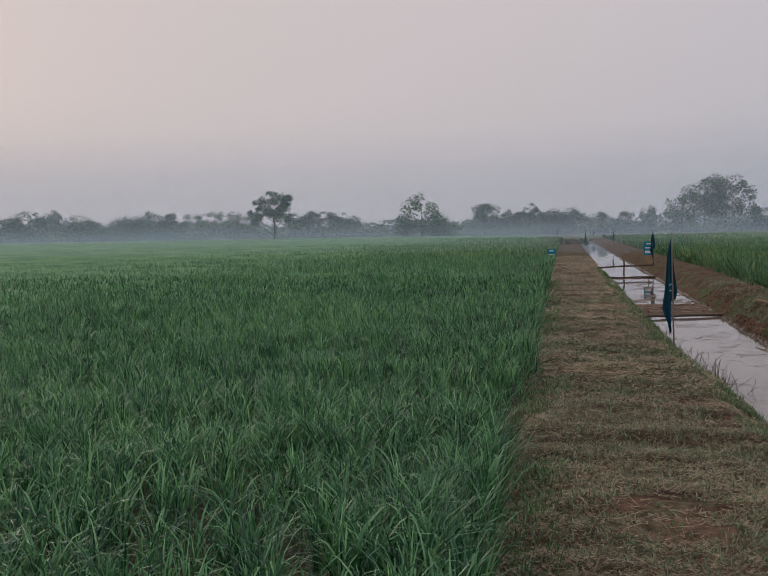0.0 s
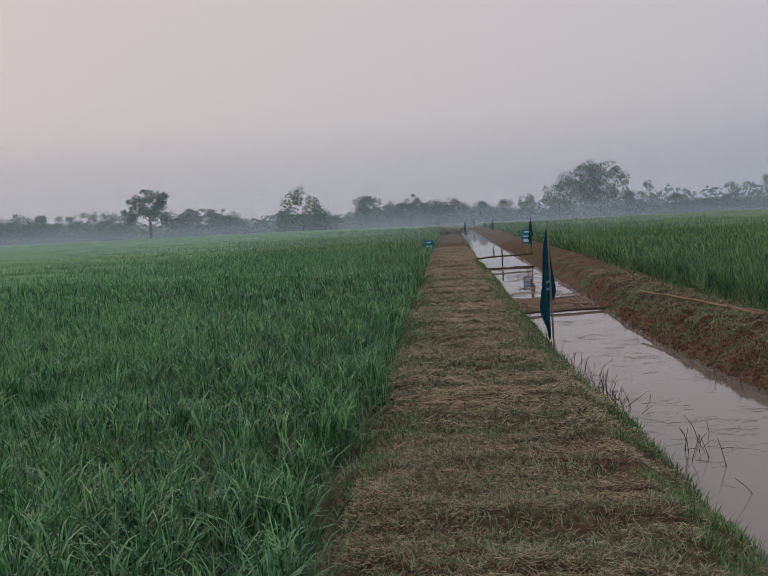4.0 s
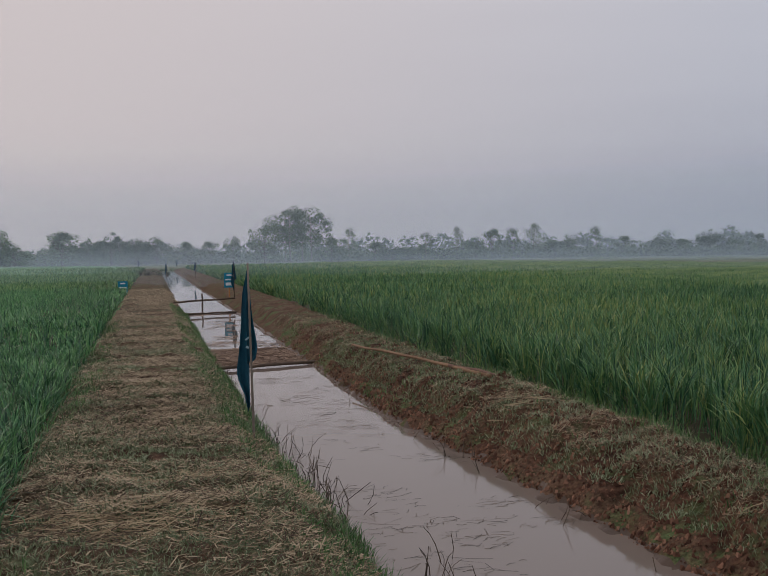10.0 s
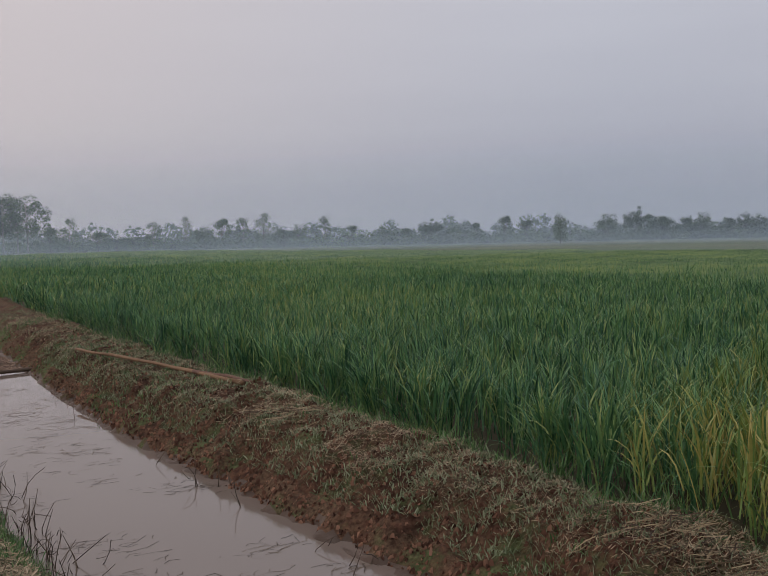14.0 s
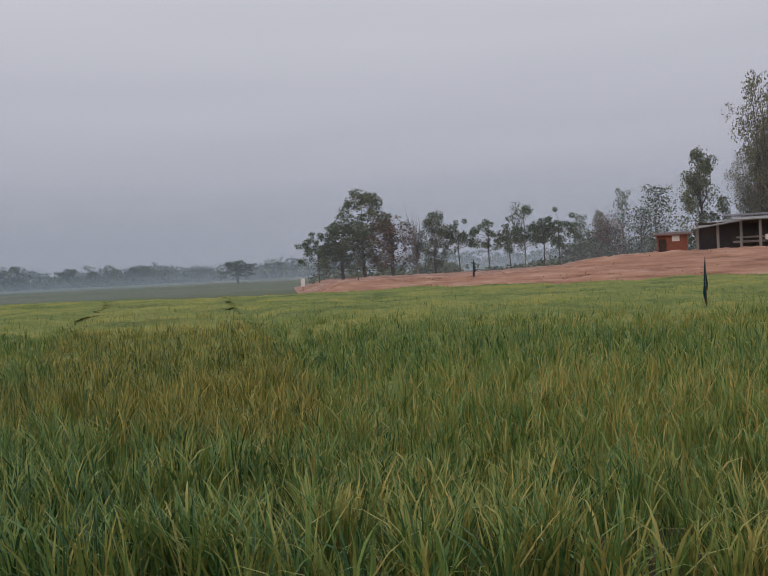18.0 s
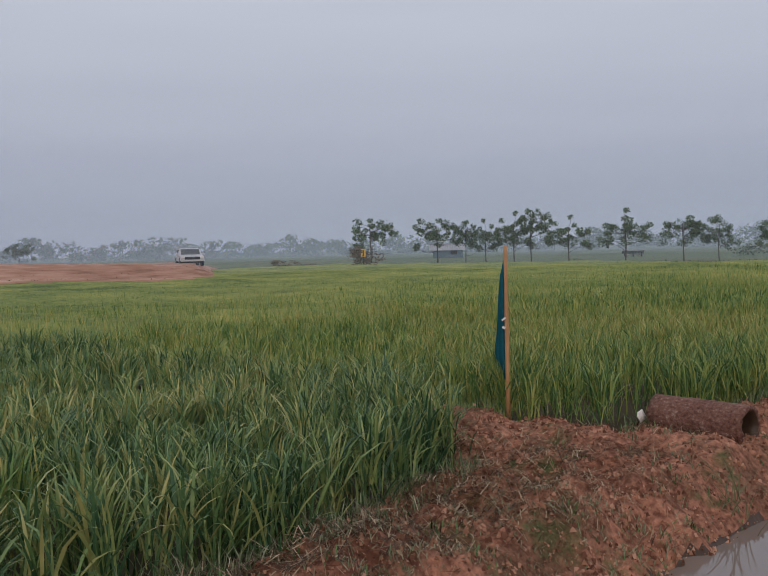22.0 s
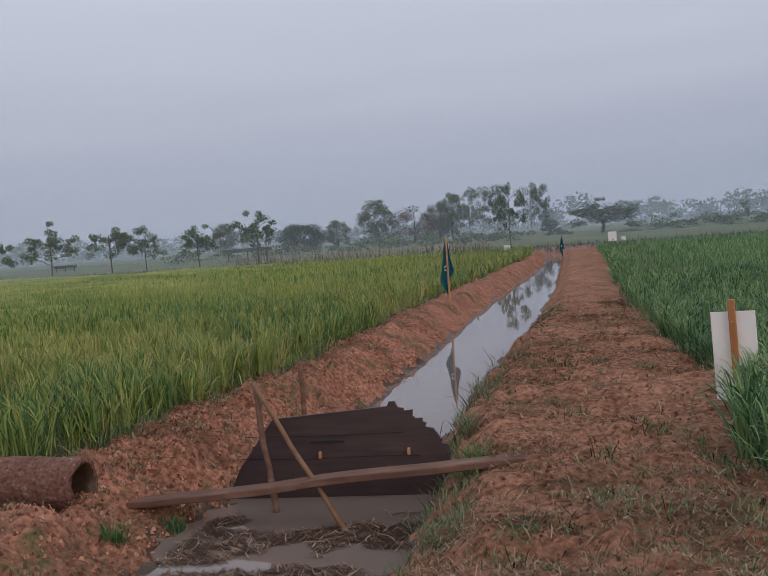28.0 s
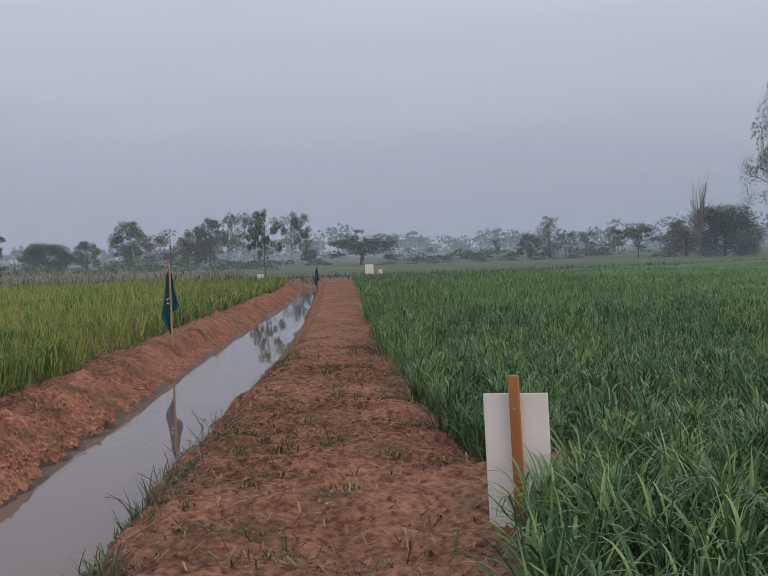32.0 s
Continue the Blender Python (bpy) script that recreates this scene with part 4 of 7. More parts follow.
        for i in range(34):
            a, e_ = rng.uniform(0, 6.28), rng.uniform(0.7, 1.4)
            p = np.array([0, 0, rng.uniform(0.12, 0.4)])
            d = np.array([math.cos(a) * math.cos(e_) * 0.8, math.sin(a) * math.cos(e_) * 0.8, math.sin(e_)])
            q = p + d * rng.uniform(0.3, 0.6)
            wood.append(limb(p, q, 0.012, 0.003, rng, 0.08, 5, 4))
            for j in range(3):
                d2 = d + rng.normal(0, 0.4, 3)
                m = p + (q - p) * rng.uniform(0.4, 0.9)
                wood.append(limb(m, m + d2 * rng.uniform(0.1, 0.25), 0.005, 0.0015, rng, 0.08, 4, 3))
        bark = M["pale_bark"]
    if top:
        base_r = {"teak": 0.018, "gum": 0.016, "tall": 0.014, "dome": 0.028, "bushy": 0.026, "brown": 0.026}.get(kind, 0.025)
        wood.append(limb((0, 0, -0.02), (rng.normal(0, 0.02), rng.normal(0, 0.02), top), base_r, base_r * 0.55, rng, 0.03, 7, 8))
        for b in blobs[:: max(1, len(blobs) // 14)]:
            z0 = min(top, max(0.12, b[2] - (0.1 if kind in ("teak", "tall", "column", "gum") else 0.22)))
            wood.append(limb((0, 0, z0), b[:3], base_r * 0.32, 0.002, rng, 0.08))
    V, F = merge(wood)
    trunk = mesh_from("trunk", V, F, [bark], smooth=True)
    crown = None
    if blobs:
        V, F = leaf_cloud(rng, blobs, size, {"teak": 0.6, "bamboo": 0.25, "gum": 0.4, "column": 0.3, "tall": 0.5}.get(kind, 0.5))
        crown = mesh_from("crown", V, F, [leaf])
    return trunk, crown


LABELS = {"broad": ("broad leafy tree with a green crown lightened for haze", "tree"), "bushy": ("bushy broadleaf tree with a dark low crown", "tree"), "brown": ("tree with dry brown foliage", "tree"),
          "dome": ("spreading tree with a flat domed crown on a clear trunk", "tree"), "gum": ("tall slender tree with loose leaf clumps", "tree"),
          "column": ("narrow upright dark green tree", "tree"), "teak": ("young tree with large leaves on a thin straight trunk", "tree"),
          "round": ("dense rounded dark green tree reaching the ground", "tree"), "bamboo": ("tall arching bamboo clump with feathery olive leaves", "bamboo"),
          "tall": ("tall tree with a dense narrow dark crown", "tree"), "bare": ("bare tree with thin upright branches", "tree")}
VARIANTS = {"broad": 3, "bushy": 5, "gum": 4, "teak": 5, "dome": 3, "column": 2, "brown": 2, "round": 2, "bamboo": 2, "tall": 1, "bare": 1}
TREES = {k: [tree_meshes(k, 100 + 17 * i + len(k)) for i in range(n)] for k, n in VARIANTS.items()}
tree_rng = random.Random(5)


def plant(x, y, z, height, width, kind, group=""):
    trunk, crown = TREES[kind][tree_rng.randrange(VARIANTS[kind])]
    m = Matrix.LocRotScale((x, y, z), Euler((0, 0, tree_rng.uniform(0, 6.28))), (width, width, height))
    label, cat = LABELS[kind]
    t = empty("bamboo_clump" if kind == "bamboo" else "tree", m, label, cat, group)
    part("trunk" if kind != "bamboo" else "culms", trunk, None, t)
    if crown:
        part("crown", crown, None, t)
    return t


def mound_z(az, d):
    """Height of the red fill at a bearing and a distance."""
    h = np.interp(-az, [72.2, 74, 77, 83, 87.4, 89, 92, 98, 110, 118, 126.4, 127.8, 128.6], [0.3, 1.1, 1.25, 1.22, 1.5, 1.88, 2.0, 2.02, 1.76, 1.55, 1.35, 0.8, 0.3])
    back = np.interp(d, [43.5, 45.5, 47, 50, 62, 80, 104, 112], [0.15, 0.55, 0.6, 1.0, 0.97, 0.9, 0.75, 0.0])
    return 0.25 + (h - 0.25) * back


# the southern reach and the homestead are laid out from a point this far down the path
REACH = -2.75
WIDEN = {"broad": 1.3, "bushy": 1.45, "brown": 1.4, "bamboo": 1.15, "dome": 1.15, "gum": 1.25, "column": 1.3}


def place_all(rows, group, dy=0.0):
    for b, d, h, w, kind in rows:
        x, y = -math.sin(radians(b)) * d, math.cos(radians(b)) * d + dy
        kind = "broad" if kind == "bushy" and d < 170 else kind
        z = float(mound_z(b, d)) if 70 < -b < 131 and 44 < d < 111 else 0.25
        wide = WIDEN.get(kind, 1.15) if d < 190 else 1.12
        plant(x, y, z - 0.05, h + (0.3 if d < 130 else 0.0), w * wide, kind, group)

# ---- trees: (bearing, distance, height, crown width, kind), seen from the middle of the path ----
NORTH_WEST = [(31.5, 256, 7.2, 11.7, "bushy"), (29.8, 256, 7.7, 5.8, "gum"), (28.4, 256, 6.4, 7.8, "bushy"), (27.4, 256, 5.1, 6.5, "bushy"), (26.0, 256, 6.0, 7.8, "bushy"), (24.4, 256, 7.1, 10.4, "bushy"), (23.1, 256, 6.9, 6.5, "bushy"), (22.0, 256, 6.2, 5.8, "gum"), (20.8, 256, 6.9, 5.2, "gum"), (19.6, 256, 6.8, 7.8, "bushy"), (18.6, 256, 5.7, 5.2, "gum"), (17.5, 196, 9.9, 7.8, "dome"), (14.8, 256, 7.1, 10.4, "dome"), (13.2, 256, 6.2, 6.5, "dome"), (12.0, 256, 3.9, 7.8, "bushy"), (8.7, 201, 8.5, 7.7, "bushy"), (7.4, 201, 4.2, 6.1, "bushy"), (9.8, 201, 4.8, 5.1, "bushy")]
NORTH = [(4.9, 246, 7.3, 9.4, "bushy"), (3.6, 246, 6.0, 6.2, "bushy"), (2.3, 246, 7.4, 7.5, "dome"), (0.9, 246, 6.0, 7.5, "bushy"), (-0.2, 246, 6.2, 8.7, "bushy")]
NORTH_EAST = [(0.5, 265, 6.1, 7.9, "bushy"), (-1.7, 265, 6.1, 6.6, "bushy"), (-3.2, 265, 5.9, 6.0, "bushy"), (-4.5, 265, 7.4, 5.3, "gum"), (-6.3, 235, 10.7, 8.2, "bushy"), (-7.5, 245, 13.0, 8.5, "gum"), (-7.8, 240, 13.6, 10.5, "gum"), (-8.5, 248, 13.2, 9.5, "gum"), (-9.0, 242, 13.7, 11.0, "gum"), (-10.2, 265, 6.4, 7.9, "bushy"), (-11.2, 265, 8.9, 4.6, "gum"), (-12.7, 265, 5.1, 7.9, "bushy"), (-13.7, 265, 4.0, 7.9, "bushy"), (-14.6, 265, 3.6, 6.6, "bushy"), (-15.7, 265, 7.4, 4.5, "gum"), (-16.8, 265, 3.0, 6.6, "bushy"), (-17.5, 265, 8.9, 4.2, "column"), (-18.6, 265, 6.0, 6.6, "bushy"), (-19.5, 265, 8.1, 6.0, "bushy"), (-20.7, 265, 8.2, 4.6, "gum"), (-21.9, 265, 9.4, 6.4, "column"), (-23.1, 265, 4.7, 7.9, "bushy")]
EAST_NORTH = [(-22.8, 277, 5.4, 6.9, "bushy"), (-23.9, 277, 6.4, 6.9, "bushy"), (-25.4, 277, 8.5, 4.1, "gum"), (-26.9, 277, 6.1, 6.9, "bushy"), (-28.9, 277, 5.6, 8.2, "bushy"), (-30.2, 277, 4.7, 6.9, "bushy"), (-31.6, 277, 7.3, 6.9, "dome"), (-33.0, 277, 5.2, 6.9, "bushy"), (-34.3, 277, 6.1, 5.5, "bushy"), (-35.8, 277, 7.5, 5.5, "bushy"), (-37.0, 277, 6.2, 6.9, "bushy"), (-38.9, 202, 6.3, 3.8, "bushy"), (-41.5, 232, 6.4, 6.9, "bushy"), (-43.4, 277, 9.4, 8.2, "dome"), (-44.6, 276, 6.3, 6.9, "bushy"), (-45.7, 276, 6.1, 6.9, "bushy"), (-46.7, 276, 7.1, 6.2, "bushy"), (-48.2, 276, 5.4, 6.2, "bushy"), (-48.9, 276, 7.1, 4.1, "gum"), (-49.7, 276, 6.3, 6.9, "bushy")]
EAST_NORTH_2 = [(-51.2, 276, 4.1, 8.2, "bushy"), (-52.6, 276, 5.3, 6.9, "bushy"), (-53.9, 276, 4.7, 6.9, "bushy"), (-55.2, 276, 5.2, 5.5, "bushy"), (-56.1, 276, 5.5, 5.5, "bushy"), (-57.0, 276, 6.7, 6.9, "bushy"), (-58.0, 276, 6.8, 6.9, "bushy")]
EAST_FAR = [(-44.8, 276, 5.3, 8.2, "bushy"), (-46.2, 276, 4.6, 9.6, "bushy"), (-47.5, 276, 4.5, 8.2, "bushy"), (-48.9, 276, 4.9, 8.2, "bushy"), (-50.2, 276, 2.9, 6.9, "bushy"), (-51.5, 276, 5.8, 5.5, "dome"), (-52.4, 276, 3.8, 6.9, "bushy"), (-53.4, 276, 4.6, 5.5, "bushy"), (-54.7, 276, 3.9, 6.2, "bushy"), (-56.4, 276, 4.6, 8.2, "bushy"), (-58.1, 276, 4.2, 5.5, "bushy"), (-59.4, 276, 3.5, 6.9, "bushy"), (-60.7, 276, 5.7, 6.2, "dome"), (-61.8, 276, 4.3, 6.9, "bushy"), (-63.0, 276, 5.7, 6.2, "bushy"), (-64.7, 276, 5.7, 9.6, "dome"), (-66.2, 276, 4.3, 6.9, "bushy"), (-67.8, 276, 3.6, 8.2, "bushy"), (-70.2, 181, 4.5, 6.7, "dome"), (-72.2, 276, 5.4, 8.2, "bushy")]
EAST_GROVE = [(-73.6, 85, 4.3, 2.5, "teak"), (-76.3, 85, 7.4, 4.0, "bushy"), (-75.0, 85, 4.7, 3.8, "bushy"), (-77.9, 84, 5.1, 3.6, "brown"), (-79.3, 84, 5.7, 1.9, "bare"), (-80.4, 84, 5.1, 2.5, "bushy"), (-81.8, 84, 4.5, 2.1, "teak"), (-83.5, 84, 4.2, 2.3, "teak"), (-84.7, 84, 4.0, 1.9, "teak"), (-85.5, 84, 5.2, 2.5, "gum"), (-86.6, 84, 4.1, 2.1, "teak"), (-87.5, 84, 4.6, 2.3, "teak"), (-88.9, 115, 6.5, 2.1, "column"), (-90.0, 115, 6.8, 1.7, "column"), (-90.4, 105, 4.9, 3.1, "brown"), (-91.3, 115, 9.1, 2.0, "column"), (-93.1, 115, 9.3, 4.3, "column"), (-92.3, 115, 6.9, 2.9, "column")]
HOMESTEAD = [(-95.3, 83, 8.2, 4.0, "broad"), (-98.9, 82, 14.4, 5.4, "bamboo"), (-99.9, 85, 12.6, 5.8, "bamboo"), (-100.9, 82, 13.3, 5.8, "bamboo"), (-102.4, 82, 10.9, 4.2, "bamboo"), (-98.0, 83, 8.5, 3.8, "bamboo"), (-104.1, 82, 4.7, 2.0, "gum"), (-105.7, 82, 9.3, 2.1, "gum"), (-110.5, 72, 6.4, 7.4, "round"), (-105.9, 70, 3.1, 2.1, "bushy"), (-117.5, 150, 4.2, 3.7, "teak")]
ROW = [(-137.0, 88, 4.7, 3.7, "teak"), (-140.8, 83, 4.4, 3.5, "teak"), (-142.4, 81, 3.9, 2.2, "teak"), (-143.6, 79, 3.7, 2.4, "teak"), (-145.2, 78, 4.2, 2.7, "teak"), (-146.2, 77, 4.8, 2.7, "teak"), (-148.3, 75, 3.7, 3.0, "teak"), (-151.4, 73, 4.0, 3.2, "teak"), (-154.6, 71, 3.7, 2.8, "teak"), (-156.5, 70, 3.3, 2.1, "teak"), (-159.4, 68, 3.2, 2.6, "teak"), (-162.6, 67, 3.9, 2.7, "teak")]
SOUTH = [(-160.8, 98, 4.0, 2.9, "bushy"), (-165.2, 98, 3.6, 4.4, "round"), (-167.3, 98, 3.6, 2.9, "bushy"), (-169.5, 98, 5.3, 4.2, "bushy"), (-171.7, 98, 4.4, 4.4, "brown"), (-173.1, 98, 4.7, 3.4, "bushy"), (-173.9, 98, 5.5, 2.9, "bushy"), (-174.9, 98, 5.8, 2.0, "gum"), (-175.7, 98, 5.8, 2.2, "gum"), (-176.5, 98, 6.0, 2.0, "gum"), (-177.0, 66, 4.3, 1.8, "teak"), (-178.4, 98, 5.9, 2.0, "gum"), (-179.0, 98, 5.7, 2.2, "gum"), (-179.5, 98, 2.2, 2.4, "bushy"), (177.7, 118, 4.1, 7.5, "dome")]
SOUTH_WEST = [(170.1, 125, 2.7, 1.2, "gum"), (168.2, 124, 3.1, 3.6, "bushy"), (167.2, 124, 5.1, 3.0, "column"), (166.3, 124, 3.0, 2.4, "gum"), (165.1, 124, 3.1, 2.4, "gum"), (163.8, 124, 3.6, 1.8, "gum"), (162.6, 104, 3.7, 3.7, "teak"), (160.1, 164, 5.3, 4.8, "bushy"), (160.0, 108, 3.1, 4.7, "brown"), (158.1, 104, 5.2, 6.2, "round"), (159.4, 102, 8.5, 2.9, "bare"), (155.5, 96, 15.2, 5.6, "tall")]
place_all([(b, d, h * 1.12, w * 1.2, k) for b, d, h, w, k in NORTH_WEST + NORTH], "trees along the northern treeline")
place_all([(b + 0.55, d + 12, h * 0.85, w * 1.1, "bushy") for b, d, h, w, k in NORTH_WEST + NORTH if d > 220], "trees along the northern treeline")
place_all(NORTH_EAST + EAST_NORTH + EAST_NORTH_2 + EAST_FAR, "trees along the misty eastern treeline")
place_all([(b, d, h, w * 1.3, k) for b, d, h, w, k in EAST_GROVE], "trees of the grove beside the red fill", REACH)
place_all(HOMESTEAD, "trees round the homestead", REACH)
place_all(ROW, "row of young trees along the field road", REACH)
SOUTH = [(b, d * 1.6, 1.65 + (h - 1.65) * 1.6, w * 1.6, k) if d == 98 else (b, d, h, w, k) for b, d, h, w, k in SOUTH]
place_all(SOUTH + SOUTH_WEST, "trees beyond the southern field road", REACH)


def far_woods():
    rng = np.random.default_rng(77)
    blobs, wood = [], []
    for i in range(620):
        a = 2 * np.pi * (i + rng.uniform(0, 1)) / 620
        d = rng.uniform(310, 390)
        south = 148 < math.degrees(a) < 180
        h = rng.uniform(4.5, 8.5) * (1 + 0.5 * float(vnoise(np.array([i * 0.07]), np.array([0.5]), 31)[0])) * (1.35 if south else 1.0)
        x, y = -math.sin(a) * d, math.cos(a) * d
        for j in range(6):
            blobs.append((x + rng.normal(0, 2.2), y + rng.normal(0, 2.2), h * rng.uniform(0.12, 0.85), 2.6, 2.6, h * 0.2, 30))
        wood.append(limb((x, y, 0), (x, y, h * 0.6), 0.2, 0.1, rng, 0.05, 4, 4))
    V, F = leaf_cloud(rng, blobs, 0.75)
    V2, F2 = merge(wood)
    me = mesh_from("far_woods", np.concatenate([V, V2]), np.concatenate([F, F2 + len(V)]), [M["leaf"], M["bark"]], np.concatenate([np.zeros(len(F)), np.ones(len(F2))]))
    tagged(new("far_woods", me), "distant belt of trees round the plain", "woods", kind="stuff")


far_woods()


def understory():
    rng = np.random.default_rng(78)
    blobs = []
    for i in range(850):
        b = rng.uniform(-75, 36)
        d = rng.uniform(262, 300)
        h = rng.uniform(1.6, 4.4)
        x, y = -math.sin(radians(b)) * d, math.cos(radians(b)) * d
        for j in range(4):
            blobs.append((x + rng.normal(0, 2.0), y + rng.normal(0, 2.0), h * rng.uniform(0.15, 0.8), 1.8, 1.8, h * 0.25, 16))
    V, F = leaf_cloud(rng, blobs, 0.6)
    tagged(new("hedgerow", mesh_from("hedgerow", V, F, [M["leaf"]])), "low scrub under the distant treeline", "scrub", kind="stuff")


understory()


def scrub(seed, b0, b1, d0, d1, h0, h1, n, leaf, z0, label):
    rng = np.random.default_rng(seed)
    blobs = []
    for i in range(n):
        b, d, h = rng.uniform(b0, b1), rng.uniform(d0, d1), rng.uniform(h0, h1)
        x, y = -math.sin(radians(b)) * d, math.cos(radians(b)) * d + REACH
        for j in range(7):
            blobs.append((x + rng.normal(0, 0.8), y + rng.normal(0, 0.8), z0 + h * rng.uniform(0.05, 0.85), 0.8, 0.8, h * 0.18, 22))
    V, F = leaf_cloud(rng, blobs, 0.22)
    tagged(new("scrub", mesh_from("scrub", V, F, [leaf])), label, "scrub", kind="stuff")


scrub(201, -104, -88, 96, 122, 2.5, 5.0, 80, M["leaf_dark"], 0.4, "dark undergrowth behind the homestead")
scrub(202, -106, -96.5, 78, 84, 1.5, 4.2, 50, M["leaf_dark"], 1.2, "dense growth at the foot of the bamboo")
scrub(203, -88, -74, 92, 110, 0.8, 2.0, 50, M["leaf"], 0.4, "low growth behind the grove")
scrub(204, -180, -158, 104, 135, 0.8, 1.9, 34, M["leaf_mid"], 0.3, "low growth beyond the southern road")
scrub(205, 158, 176, 135, 170, 0.8, 2.2, 26, M["leaf"], 0.3, "low growth along the south-western fields")


def mist_ring(radius, low, high, top, a0=0.0, a1=360.0):
    """A curtain of mist between two compass angles, counted from east by north."""
    a = np.radians(np.linspace(a0, a1, 97))
    n = len(a)
    V = np.concatenate([np.stack([radius * np.cos(a), radius * np.sin(a), np.full(n, z)], -1) for z in (0.0, top * 0.5, top)])
    i, j = np.arange(n - 1), np.arange(n - 1) + 1
    F = np.concatenate([np.stack([i, j, j + n, i + n], -1) + q * n for q in (0, 1)])
    ob = new("ground_mist", mesh_from("ground_mist", V, F, [mist_material("ground_mist", low, high, top)], smooth=True))
    tagged(ob, "pale blue see-through curtain standing in for morning mist and distance haze", "mist", kind="stuff")


mist_ring(60, 0.11, 0.065, 24)
mist_ring(93, 0.11, 0.06, 26)
mist_ring(170, 0.21, 0.07, 28)
mist_ring(207, 0.23, 0.05, 32, -20, 200)
mist_ring(222, 0.23, 0.06, 32, -20, 200)
mist_ring(300, 0.24, 0.2, 36, -20, 200)
mist_ring(308, 0.24, 0.2, 36, -20, 200)
mist_ring(272, 0.24, 0.2, 40, 200, 340)
mist_ring(284, 0.24, 0.22, 40, 200, 340)

# ---- red fill with the homestead ----


def make_mound():
    az = np.linspace(-131, -69, 260)
    ds = np.concatenate([np.arange(43, 52, 0.3), np.arange(52, 113, 2.0)])
    A, D = np.meshgrid(az, ds)
    X, Y = -np.sin(np.radians(A)) * D, np.cos(np.radians(A)) * D + REACH
    Z = mound_z(A.ravel(), D.ravel()).reshape(A.shape)
    up = np.clip((Z - 0.3) / 0.6, 0, 1)
    Z = Z + up * (0.16 * vnoise(X * 0.9, Y * 0.9, 41) + 0.14 * vnoise(X * 2.6, Y * 2.6, 42) + 0.10 * vnoise(X * 6, Y * 6, 43)) - (1 - up) * 0.12
    V = np.stack([X, Y, Z], -1).reshape(-1, 3)
    nx, ny = len(az), len(ds)
    i = (np.arange(ny - 1)[:, None] * nx + np.arange(nx - 1)[None]).ravel()
    F = np.stack([i, i + nx, i + nx + 1, i + 1], -1)
    ob = new("ground_fill", mesh_from("ground_fill", V, F, [M["red_earth"]], smooth=True))
    tagged(ob, "low terrace of freshly spread red earth", "ground", kind="structure")


make_mound()


def polar(b, d):
    return -math.sin(radians(b)) * d, math.cos(radians(b)) * d + REACH


def roof_sheet(w, d, t=0.05, ribs=22):
    """A ribbed roofing sheet lying in its own xy plane."""
    n = ribs * 4 + 1
    x = np.linspace(-w / 2, w / 2, n)
    z = 0.012 * np.sign(np.sin(np.linspace(0, ribs * 2 * np.pi, n) + 0.01))
    V = np.concatenate([np.stack([x, np.full(n, s * d / 2), z + q], -1) for q in (0, -t) for s in (-1, 1)])
    i = np.arange(n - 1)
    F = np.concatenate([np.stack([i, i + 1, i + 1 + n, i + n], -1), np.stack([i + 2 * n, i + 3 * n, i + 1 + 3 * n, i + 1 + 2 * n], -1), np.stack([i, i + 2 * n, i + 1 + 2 * n, i + 1], -1), np.stack([i + n, i + n + 1, i + 1 + 3 * n, i + 3 * n], -1)])
    return V, F


def put_roof(parent, w, d, m, mat, label=""):
    V, F = roof_sheet(w, d)
    me = mesh_from("roof", V, F, [mat])
    ob = part("roof", me, None, parent, label)
    ob.matrix_basis = m
    return ob


def shed():
    """Open-sided farm shelter; local x runs along its front, -y faces the fields."""
    b, d = -97.1, 60.4
    x, y = polar(b, d)
    s = empty("farm_shed", pose(x, y, 1.9, 0, 0, b) @ Matrix.Diagonal((0.92, 1, 1, 1)), "open timber farm shed with overlapping grey tin roofs", "shed")
    for px in (-2.75, -1.55, -0.2, 0.9, 2.2, 2.75):
        for py in (-1.6, 1.6):
            # rear posts get the darker timber colour for the shade under the roof
            part("post", box(0.16, 0.16, 1.75, (px, py, 0.8), 0.02), M["old_wood"] if py < 0 else M["dark_wood"], s)
    put_roof(s, 2.7, 3.2, pose(-1.6, -0.7, 1.66, 5, -7, 0), M["tin"], "pale low lean-to roof sheet")
    put_roof(s, 3.7, 2.2, pose(1.15, -1.2, 1.84, 5, 0, 0), M["tin"], "pale front roof sheet")
    put_roof(s, 3.9, 2.8, pose(0.8, 1.2, 2.12, 4, 0, 0), M["old_tin"], "dark rear roof sheet")
    for py in (-1.6, 1.6):
        part("beam", box(5.7, 0.1, 0.14, (0, py, 1.6), 0.01), M["dark_wood"], s)
    # dark sheet added behind the posts for the shaded interior
    part("shade_backing", box(5.5, 0.08, 1.5, (0, 1.75, 0.8)), M["dark_wood"], s)
    part("platform", box(2.9, 1.6, 0.12, (0.8, -0.4, 0.5), 0.02), M["old_wood"], s)
    part("platform_rail", box(2.6, 0.07, 0.1, (0.8, -1.3, 0.75), 0.01), M["old_wood"], s)
    part("tarpaulin", box(1.5, 0.5, 0.35, (1.9, -1.2, 0.7), 0.12), M["dusty_white"], s, "pale crumpled tarpaulin")


shed()


